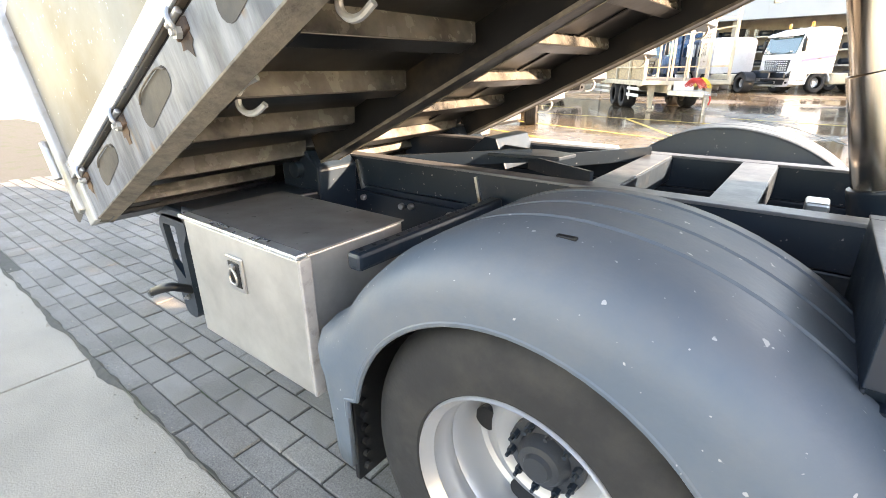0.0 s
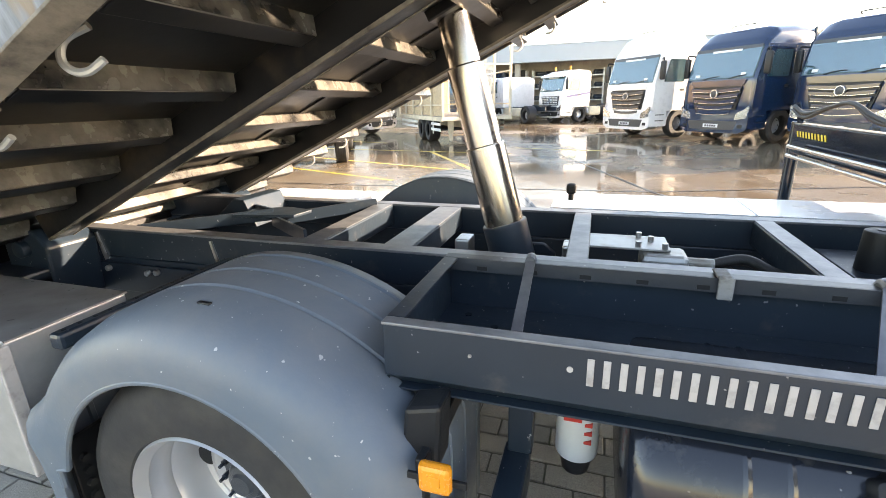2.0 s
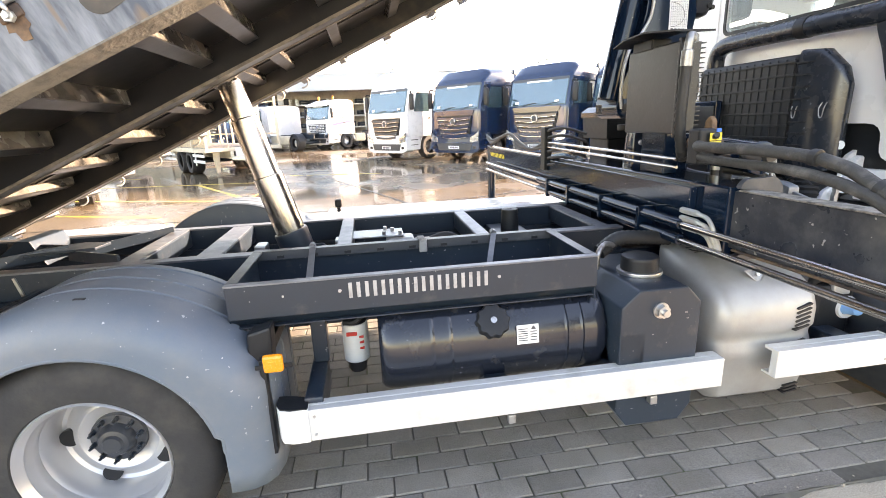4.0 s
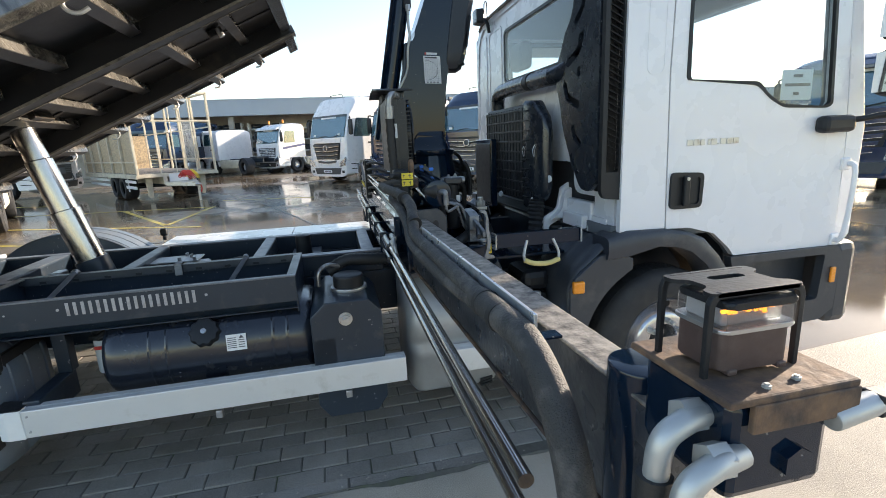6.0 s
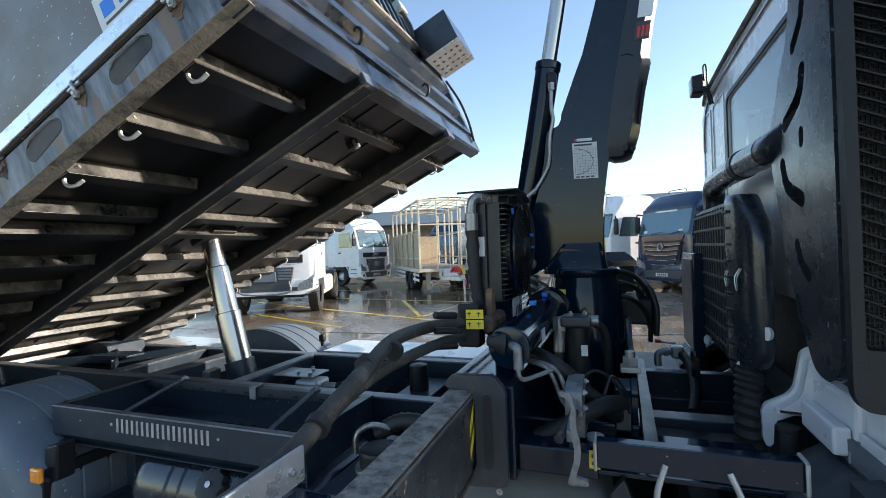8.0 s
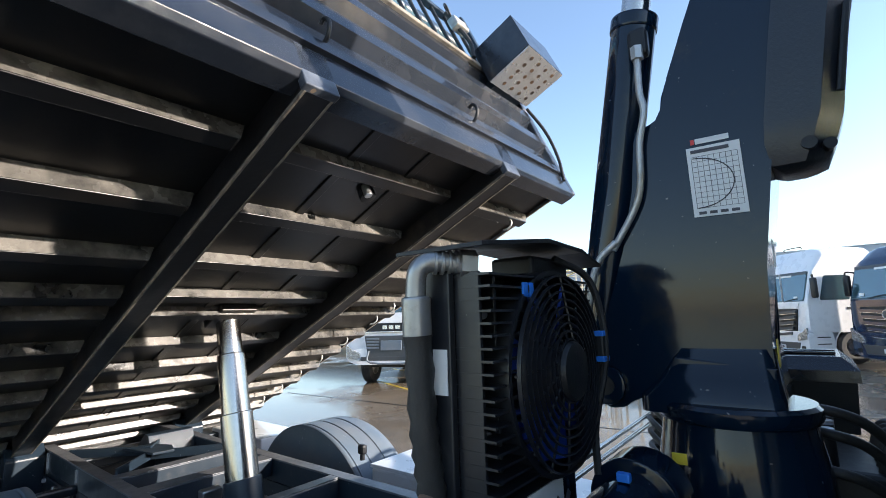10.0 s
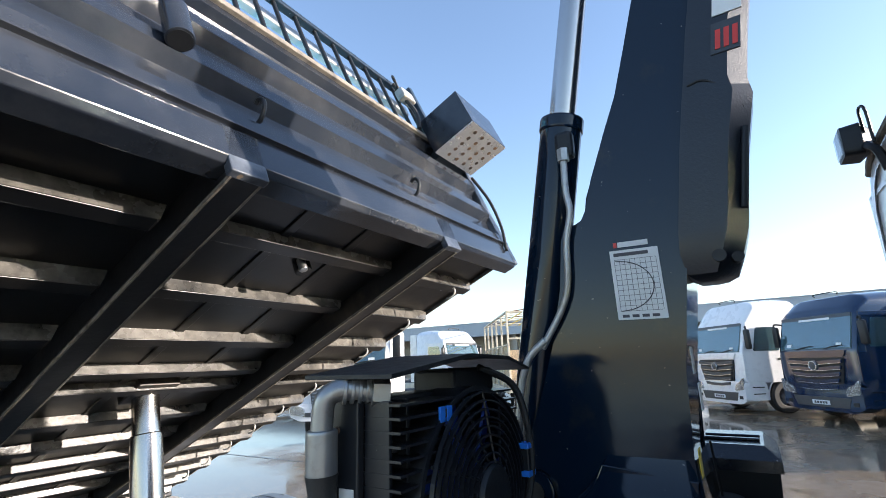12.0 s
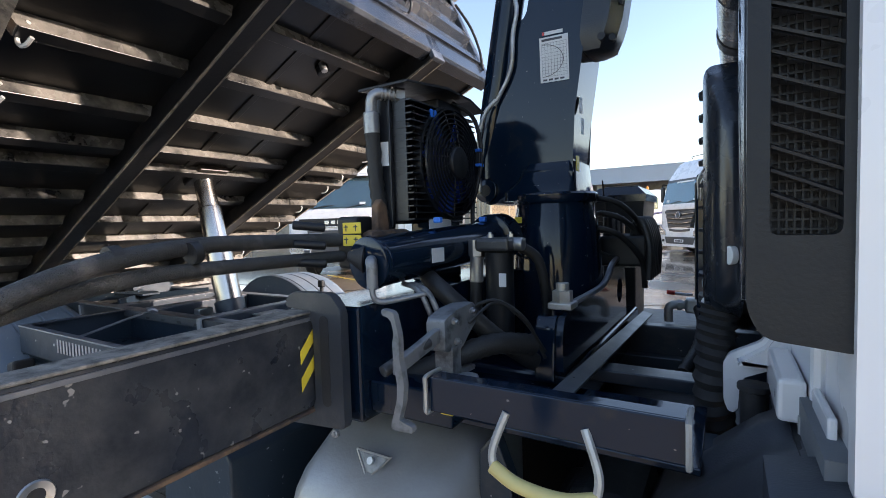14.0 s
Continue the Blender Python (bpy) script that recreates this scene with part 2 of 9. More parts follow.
def box(x0, x1, y0, y1, z0, z1, bev=0.004, m=None, bm=None, seg=2):
    own = bmesh.new()
    bmesh.ops.create_cube(own, size=1, matrix=Matrix.Translation(((x0 + x1) / 2, (y0 + y1) / 2, (z0 + z1) / 2)) @ Matrix.Diagonal((abs(x1 - x0), abs(y1 - y0), abs(z1 - z0), 1)))
    if bev:
        bmesh.ops.bevel(own, geom=own.edges[:], offset=min(bev, 0.45 * min(abs(x1 - x0), abs(y1 - y0), abs(z1 - z0))), segments=seg, affect="EDGES", profile=0.5)
    return done(own, m, bm)


def done(own, m, bm):
    if m is not None:
        bmesh.ops.transform(own, matrix=m, verts=own.verts)
    if bm is None:
        return own
    me = bpy.data.meshes.new("join")
    own.to_mesh(me)
    own.free()
    bm.from_mesh(me)
    bpy.data.meshes.remove(me)
    return bm


def cyl(p0, p1, r0, r1=None, seg=24, bev=0.0, m=None, bm=None):
    p0, p1 = Vector(p0), Vector(p1)
    r1 = r0 if r1 is None else r1
    own = bmesh.new()
    turn = (p1 - p0).to_track_quat("Z", "Y").to_matrix().to_4x4()
    bmesh.ops.create_cone(own, cap_ends=True, segments=seg, radius1=r0, radius2=r1, depth=(p1 - p0).length, matrix=Matrix.Translation((p0 + p1) / 2) @ turn)
    if bev:
        caps = [e for e in own.edges if len([f for f in e.link_faces if len(f.verts) > 4]) == 1]
        bmesh.ops.bevel(own, geom=caps, offset=bev, segments=2, affect="EDGES", profile=0.5)
        way = (p1 - p0).normalized()
        for at, s in ((p0, 1), (p1, -1)):      # a ring close to each rounded end keeps the long faces straight
            bmesh.ops.bisect_plane(own, geom=own.verts[:] + own.edges[:] + own.faces[:], plane_co=at + way * s * bev * 1.6, plane_no=way)
    return done(own, m, bm)


def prism(pts, y0, y1, bev=0.0, m=None, bm=None, axis="y"):
    """A plate or bar: an outline of (a, b) drawn out along an axis. axis y: (x, z); x: (y, z); z: (x, y)."""
    own = bmesh.new()
    put = {"y": lambda a, b, c: (a, c, b), "x": lambda a, b, c: (c, a, b), "z": lambda a, b, c: (a, b, c)}[axis]
    v0 = [own.verts.new(put(a, b, y0)) for a, b in pts]
    v1 = [own.verts.new(put(a, b, y1)) for a, b in pts]
    n = len(pts)
    own.faces.new(v0)
    own.faces.new(v1)
    for i in range(n):
        own.faces.new((v0[i], v0[(i + 1) % n], v1[(i + 1) % n], v1[i]))
    if bev:
        bmesh.ops.bevel(own, geom=own.edges[:], offset=bev, segments=2, affect="EDGES", profile=0.5)
    return done(own, m, bm)


def smooth_path(pts, n=6):
    pts = [Vector(p) for p in pts]
    if len(pts) < 3:
        return pts
    out = []
    ext = [2 * pts[0] - pts[1], *pts, 2 * pts[-1] - pts[-2]]
    for i in range(1, len(ext) - 2):
        a, b, c, d = ext[i - 1 : i + 3]
        for k in range(n):
            t = k / n
            out.append(0.5 * ((2 * b) + (c - a) * t + (2 * a - 5 * b + 4 * c - d) * t * t + (3 * b - a - 3 * c + d) * t ** 3))
    return [*out, pts[-1]]


def tube(pts, r, seg=10, n=6, m=None, bm=None, ribs=0.0, every=2):
    """A hose or bent bar along a smooth line; ribs: a rise of every second ring."""
    line = smooth_path(pts, n)
    own = bmesh.new()
    rings, up = [], None
    for i, p in enumerate(line):
        way = (line[min(i + 1, len(line) - 1)] - line[max(i - 1, 0)]).normalized()
        if up is None:
            up = way.orthogonal().normalized()
        up = (up - way * up.dot(way)).normalized()
        side = way.cross(up)
        rad = r + (ribs if ribs and i % every == 0 else 0)
        rings.append([own.verts.new(p + rad * (math.cos(a) * up + math.sin(a) * side)) for a in (2 * math.pi * k / seg for k in range(seg))])
    for a, b in zip(rings, rings[1:]):
        for k in range(seg):
            own.faces.new((a[k], a[(k + 1) % seg], b[(k + 1) % seg], b[k]))
    own.faces.new(rings[0])
    own.faces.new(rings[-1])
    return done(own, m, bm)


def turned(profile, seg=48, m=None, bm=None, a0=0.0, a1=360.0, close=False):
    """A body of revolution round the y axis from a profile of (radius, y). Angles in degrees from +z towards +x."""
    own = bmesh.new()
    full = abs(a1 - a0) >= 360
    steps = seg if full else seg + 1
    rings = []
    for i in range(steps):
        a = radians(a0 + (a1 - a0) * i / seg)
        rings.append([own.verts.new((r * math.sin(a), y, r * math.cos(a))) for r, y in profile])
    for i in range(seg):
        a, b = rings[i], rings[(i + 1) % steps]
        for k in range(len(profile) - (0 if close else 1)):
            j = (k + 1) % len(profile)
            own.faces.new((a[k], a[j], b[j], b[k]))
    if close and not full:
        own.faces.new(rings[0])
        own.faces.new(rings[-1])
    bmesh.ops.remove_doubles(own, verts=own.verts, dist=1e-5)
    return done(own, m, bm)


def nut(p, way, r=0.016, h=0.02, m=None, bm=None):
    p, way = Vector(p), Vector(way).normalized()
    bm = cyl(p, p + way * h, r, seg=6, m=m, bm=bm)
    return cyl(p + way * h * 0.9, p + way * h * 1.7, r * 0.55, seg=8, m=m, bm=bm)


def sheet(p, u, v, w, h, thick, bm=None):
    """A flat plate with corner p along unit ways u and v, w by h, thick along u x v."""
    u, v = Vector(u).normalized(), Vector(v).normalized()
    n = u.cross(v)
    m = Matrix((u, v, n)).transposed().to_4x4()
    m.translation = p
    return box(0, w, 0, h, 0, thick, 0.0, m=m, bm=bm)


def plate_holes(outer, holes, c0, c1, axis="y", bm=None, m=None):
    """A plate with cut-outs: an outline and holes of (a, b), from c0 to c1 along an axis."""
    own = bmesh.new()
    put = {"y": lambda a, b, c: (a, c, b), "x": lambda a, b, c: (c, a, b), "z": lambda a, b, c: (a, b, c)}[axis]
    edges = []
    for ring in (outer, *holes):
        vs = [own.verts.new(put(a, b, c0)) for a, b in ring]
        edges += [own.edges.new((vs[i], vs[(i + 1) % len(vs)])) for i in range(len(vs))]
    bmesh.ops.triangle_fill(own, edges=edges, use_beauty=True)
    got = bmesh.ops.extrude_face_region(own, geom=own.faces[:])
    way = Vector(put(0, 0, c1 - c0))
    bmesh.ops.translate(own, verts=[v for v in got["geom"] if isinstance(v, bmesh.types.BMVert)], vec=way)
    return done(own, m, bm)


def capsule(pts, r, n=6):
    """The outline of a rounded slot along a line of (a, b) points."""
    line = [Vector((a, b, 0)) for a, b in pts]
    line = [Vector((p.x, p.y)) for p in smooth_path(line, 4)]
    left, right = [], []
    for i, p in enumerate(line):
        way = (line[min(i + 1, len(line) - 1)] - line[max(i - 1, 0)]).normalized()
        nrm = Vector((-way.y, way.x))
        left.append(p + nrm * r)
        right.append(p - nrm * r)
    def cap(p, way):
        a0 = math.atan2(way.y, way.x)
        return [p + r * Vector((math.cos(a0 + math.pi / 2 - math.pi * k / n), math.sin(a0 + math.pi / 2 - math.pi * k / n))) for k in range(1, n)]
    out = left + cap(line[-1], (line[-1] - line[-2]).normalized()) + right[::-1] + cap(line[0], (line[0] - line[1]).normalized())
    return [(p.x, p.y) for p in out]


def rounded(pts, r, n=4):
    """Rounds the corners of an outline."""
    out = []
    m = len(pts)
    for i in range(m):
        a, b, c = (Vector(pts[(i + k) % m]) for k in (-1, 0, 1))
        u, v = (a - b), (c - b)
        d = min(r, 0.45 * u.length, 0.45 * v.length)
        p, q = b + u.normalized() * d, b + v.normalized() * d
        for k in range(n + 1):
            t = k / n
            out.append(tuple((1 - t) ** 2 * p + 2 * t * (1 - t) * b + t * t * q))
    return out


# ---- setting ----
def ground_mat(name, color, second, rough_dry, rough_wet, wet, scale, bump, spec=0.5):
    """Ground with aggregate grain, stains, and wet patches that mirror."""
    m = bpy.data.materials.new(name)
    m.use_nodes = True
    nt = m.node_tree
    b = nt.nodes["Principled BSDF"]
    geo = nt.nodes.new("ShaderNodeNewGeometry")

    def noise_at(s, detail=6, rough=0.6):
        n = nt.nodes.new("ShaderNodeTexNoise")
        n.inputs["Scale"].default_value, n.inputs["Detail"].default_value, n.inputs["Roughness"].default_value = s, detail, rough
        nt.links.new(geo.outputs["Position"], n.inputs["Vector"])
        return n.outputs["Fac"]

    def ranged(src, a, z, lo, hi):
        r = nt.nodes.new("ShaderNodeMapRange")
        for i, v in enumerate((a, z, lo, hi)):
            r.inputs[i + 1].default_value = v
        nt.links.new(src, r.inputs[0])
        return r.outputs[0]

    stain = ranged(noise_at(scale), 0.4, 0.65, 0, 1)
    grain = ranged(noise_at(180, 3), 0.3, 0.7, 0.72, 1.25)
    mix = nt.nodes.new("ShaderNodeMixRGB")
    mix.inputs[1].default_value, mix.inputs[2].default_value = (*color, 1), (*second, 1)
    nt.links.new(stain, mix.inputs[0])
    mul = nt.nodes.new("ShaderNodeMixRGB")
    mul.blend_type = "MULTIPLY"
    mul.inputs[0].default_value = 1
    nt.links.new(mix.outputs[0], mul.inputs[1])
    nt.links.new(grain, mul.inputs[2])
    nt.links.new(mul.outputs[0], b.inputs["Base Color"])
    puddle = ranged(noise_at(0.22, 5, 0.55), 0.62 - 0.35 * wet, 0.72 - 0.35 * wet, rough_dry, rough_wet)
    nt.links.new(puddle, b.inputs["Roughness"])
    b.inputs["Specular IOR Level"].default_value = spec
    bp = nt.nodes.new("ShaderNodeBump")
    bp.inputs["Distance"].default_value = 0.004
    nt.links.new(ranged(puddle, rough_wet, rough_dry, 0.02, bump), bp.inputs["Strength"])
    nt.links.new(noise_at(140, 3), bp.inputs["Height"])
    nt.links.new(bp.outputs[0], b.inputs["Normal"])
    return m


ASPHALT = ground_mat("wet_asphalt", (0.14, 0.106, 0.072), (0.19, 0.146, 0.098), 0.36, 0.07, 0.62, 0.6, 0.5, 0.3)
CONCRETE = ground_mat("worn_concrete", (0.44, 0.39, 0.32), (0.33, 0.295, 0.24), 0.75, 0.45, 0.15, 1.3, 0.7)
LINE = mat("yellow_line", (0.62, 0.47, 0.07), 0.35, vary=0.2, scale=6, second=(0.2, 0.17, 0.08), amount=0.3, patch=5)
CLAD = mat("grey_cladding", (0.42, 0.46, 0.5), 0.5, vary=0.06, scale=1.5)
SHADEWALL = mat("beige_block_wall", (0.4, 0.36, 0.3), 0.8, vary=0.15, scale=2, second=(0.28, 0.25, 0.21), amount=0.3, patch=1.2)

bm = bmesh.new()
for x0, x1, y0, y1 in ((-600, 600, -600, 700),):
    vs = [bm.verts.new(p) for p in ((x0, y0, -0.03), (x1, y0, -0.03), (x1, y1, -0.03), (x0, y1, -0.03))]
    bm.faces.new(vs)
tagged(part("ground", bm, ASPHALT), "wet dark asphalt yard with puddles that mirror the sky", "ground", kind="structure")

KERB_Y = -1.40
apron = tagged(new("pavement_apron"), "worn pale concrete apron slabs beside the paver strip", "concrete apron", kind="structure")
for i, (x0, x1) in enumerate(((-22.4, -12.4), (-12.4, -7.4), (-7.4, -2.475), (-2.465, 3.2))):
    part("slab", box(x0, x1, -9.0, KERB_Y - 0.004, -0.1, 0.0, 0.006), CONCRETE, apron)

for x0, x1, ya, yb in ((3.21, 8.6, -1.04, -0.6), (8.61, 20.0, -0.6, 0.35)):
    part("slab", prism([(x0, -9.0), (x1, -9.0), (x1, yb), (x0, ya)], -0.1, 0.0, 0.005, axis="z"), CONCRETE, apron)

bld = tagged(new("building"), "long low warehouse with grey metal fascia above an open beige bay", "building", kind="structure")
part("wall", box(-60, 60, 38.5, 38.9, -0.03, 4.4, 0), SHADEWALL, bld, "beige block wall in shade under the fascia")
part("fascia", box(-60, 60, 35.6, 36.0, 4.05, 5.2, 0.02), CLAD, bld, "grey sheet metal fascia")
part("roof", box(-60, 60, 36.0, 54.0, 5.0, 5.15, 0.02), CLAD, bld, "flat grey roof")
for i in range(14):
    part("pillar", box(-58 + i * 8.7, -57.6 + i * 8.7, 36.0, 36.4, -0.03, 4.3, 0.02), SHADEWALL, bld)
for i in range(40):
    part("fascia_seam", box(-58 + i * 3.0, -57.96 + i * 3.0, 35.575, 35.6, 4.07, 5.18, 0), CLAD, bld)
part("fascia_trim", box(-60, 60, 35.57, 36.0, 5.2, 5.26, 0.01), CLAD, bld)
marks = tagged(new("road_marking"), "worn yellow bay lines painted on wet asphalt", "road marking", kind="structure")


def stripe_on_ground(a, b, w, material, name, z=-0.026):
    a, b = Vector((*a, 0)), Vector((*b, 0))
    n = Vector((-(b - a).y, (b - a).x, 0)).normalized() * w / 2
    own = bmesh.new()
    own.faces.new([own.verts.new((p.x, p.y, z)) for p in (a - n, b - n, b + n, a + n)])
    return part(name, own, material, marks)


for a, b in (((-2.06, 8.1), (-1.8, 11.4)), ((-9.5, 10.8), (-1.2, 7.5)), ((-9.5, 12.6), (-1.75, 11.3)), ((-2.06, 8.1), (-4.2, 11.6)), ((-8.5, 8.6), (-3.2, 6.4)), ((-1.9, 13.0), (1.0, 12.2)), ((-12.0, 16.5), (-7.0, 14.6))):
    stripe_on_ground(a, b, 0.11, LINE, "yellow_line")
TAR = mat("tar_joint", (0.02, 0.02, 0.021), 0.3, vary=0.2, scale=8)
for a, b in (((-0.5, 11.5), (1.4, 6.0)), ((1.4, 6.0), (6.5, 7.6)), ((-8.0, 5.6), (1.4, 6.0)), ((-0.5, 11.5), (-9.0, 24.0)), ((1.4, 6.0), (3.0, 3.2))):
    stripe_on_ground(a, b, 0.05, TAR, "joint_line", -0.0255)


# ---- the truck: chassis and what is bolted to it ----
YC = -0.04                      # the truck's middle line
RAIL_Z = 0.89
truck = thing("tipper_truck", "white-cabbed truck on dark frame with grey plastic mudguards", "truck", (1.0, YC, 0))


def on(parent, ob):
    ob.parent = parent
    ob.matrix_parent_inverse = Matrix.Translation(parent.location).inverted()
    return ob


def tpart(name, bm, material, label="", smooth=False, parent=None):
    """A part of the truck, built in world places."""
    return on(truck, part(name, bm, material, None, label, smooth)) if parent is None else sub(name, bm, material, parent, label, smooth)


def sub(name, bm, material, parent, label="", smooth=False):
    ob = part(name, bm, material, None, label, smooth)
    ob.parent = parent
    if parent.data is None:                    # a thing's Empty; parts themselves stand at the world's origin
        ob.matrix_parent_inverse = Matrix.Translation(parent.location).inverted()
    return ob


for side, y0 in (("near", YC - 0.40), ("far", YC + 0.34)):
    rail = tpart("chassis_rail", box(-2.05, 4.2, y0 + 0.004, y0 + 0.056, 0.5, 0.76, 0.006), FRAME, "dark blue painted main frame rail")
    upper = tpart("subframe_rail", box(-2.0, 1.95, y0, y0 + 0.06, 0.762, RAIL_Z, 0.006), FRAME, "dark painted subframe rail with worn top edge")
    sub("top_flange", box(-2.0, 1.95, y0 - 0.004, y0 + 0.064, RAIL_Z - 0.006, RAIL_Z + 0.004, 0.002), FRAME_EDGE, upper, "worn pale top edge of the rail")
for x, w in ((-0.52, 0.1), (-0.16, 0.12), (0.48, 0.075), (1.2, 0.075), (1.86, 0.08)):
    cm_ = tpart("cross_member", box(x - w / 2, x + w / 2, YC - 0.335, YC + 0.335, RAIL_Z - 0.1, RAIL_Z - 0.001, 0.006), FRAME, "dark cross member")
    # pale plate: the sky's sheen on the top is put into its colour
    sub("worn_top", box(x - w / 2 + 0.004, x + w / 2 - 0.004, YC - 0.335, YC + 0.335, RAIL_Z - 0.0005, RAIL_Z + 0.003, 0.001), FRAME_EDGE, cm_, "pale top with the sky's sheen painted in")

# tipping ram
RAM0, RAM1 = Vector((0.2, YC, 0.82)), Vector((-0.05, YC, 1.76))
ramway = (RAM1 - RAM0).normalized()
ram = tpart("tipping_ram", cyl(RAM0 - ramway * 0.12, RAM0 + ramway * 0.1, 0.092, seg=32, bev=0.006), FRAME, "dark ram base", True)
for a, b, r in ((0.06, 0.42, 0.08), (0.4, 0.73, 0.071), (0.7, 0.98, 0.062)):
    sub("ram_stage", cyl(RAM0 + ramway * a, RAM0 + ramway * b, r, seg=40, bev=0.004), CHROME, ram, "bright chromed ram tube", True)


def wheel(at, out, twin, front):
    """A truck wheel round the y axis; out: -1 when its face looks to -y."""
    x, y, z = at
    m = Matrix.Translation(at) @ Matrix.Diagonal((1, -out, 1, 1))
    R, w = 0.403, 0.115
    prof = [(0.236, -w * 0.86), (0.25, -w), (0.3, -w * 1.06), (0.345, -w * 1.02), (0.375, -w * 0.93), (0.392, -w * 0.78), (R, -w * 0.6), (R, w * 0.6), (0.392, w * 0.78), (0.36, w), (0.3, w * 1.05), (0.236, w * 0.86)]
    tyre = tpart("tyre", turned(prof, 72, m), RUBBER, "black worn truck tyre", True)
    tread = bmesh.new()
    for i in range(60):
        a = 6 * i
        for s in (-1, 1):
            box(-0.012, 0.012, s * 0.012, s * 0.066, R - 0.006, R + 0.0015, 0, m=m @ pose(0, 0, 0, 0, a + 3 * (s > 0), 0) @ pose(0, 0, 0, 0, 0, 12 * s), bm=tread)
    sub("tread", tread, RUBBER, tyre)
    if front:
        prof = [(0.243, -0.105), (0.238, -0.115), (0.232, -0.108), (0.222, -0.085), (0.214, -0.06), (0.208, -0.005), (0.196, 0.005), (0.182, -0.02), (0.168, -0.07), (0.158, -0.092), (0.146, -0.1), (0.09, -0.1), (0.085, -0.092), (0.083, 0.0)]
    else:
        prof = [(0.247, -0.105), (0.24, -0.117), (0.233, -0.105), (0.222, -0.085), (0.225, -0.07), (0.216, -0.05), (0.213, -0.03), (0.219, -0.015), (0.211, 0.0), (0.207, 0.05), (0.2, 0.078), (0.188, 0.086), (0.17, 0.08), (0.15, 0.06), (0.135, 0.056), (0.12, 0.066), (0.0, 0.07)]
    rim = sub("rim", turned(prof, 64, m), FRONTRIM if front else RIM, tyre, "silver painted steel rim with round hand holes", True)
    for i in range(6 if front else 5):
        a = radians(i * (60 if front else 72) + (20 if front else -15))
        r, yy = (0.188, -0.008) if front else (0.172, 0.078)
        c = Vector((r * math.sin(a), yy, r * math.cos(a)))
        hole = cyl(c + Vector((0, -0.012, 0)), c + Vector((0, 0.006, 0)), 0.028 if front else 0.033, seg=20, m=m)
        sub("hand_hole", hole, BLACK, tyre, "dark hand hole")
    sub("hub", turned([(0.0, -0.035), (0.03, -0.035), (0.036, -0.025), (0.05, -0.01), (0.06, 0.0), (0.083, 0.005), (0.083, 0.02)] if front else [(0.0, 0.0), (0.03, 0.0), (0.036, 0.01), (0.05, 0.014), (0.06, 0.028), (0.066, 0.044), (0.094, 0.05), (0.097, 0.072)], 32, m), BLACK if front else TRIM, tyre, "dark greasy hub", True)
    for i in range(6 if front else 10):
        a = radians(i * (60 if front else 36) + 8)
        r, yy = (0.113, -0.099) if front else (0.082, 0.05)
        sub("wheel_nut", nut((r * math.sin(a), yy, r * math.cos(a)), (0, -1, 0), 0.018 if front else 0.0095, 0.036 if front else 0.022, m), GALV if front else FRAME, tyre, "" if front else "dark wheel nut")
    return tyre


wheel((-0.35, -1.10, 0.4), -1, True, False)
wheel((-0.35, -0.80, 0.4), -1, True, False)
wheel((-0.35, 1.02, 0.4), 1, True, False)
wheel((3.405, -1.10, 0.4), -1, False, True)
wheel((3.405, 1.02, 0.4), 1, False, True)
tpart("axle", cyl((-0.37, -0.95, 0.39), (-0.37, 0.87, 0.39), 0.075), FRAME, "dark rear axle")
tpart("front_axle", cyl((3.39, -0.98, 0.36), (3.39, 0.9, 0.36), 0.06), FRAME, "dark front axle")


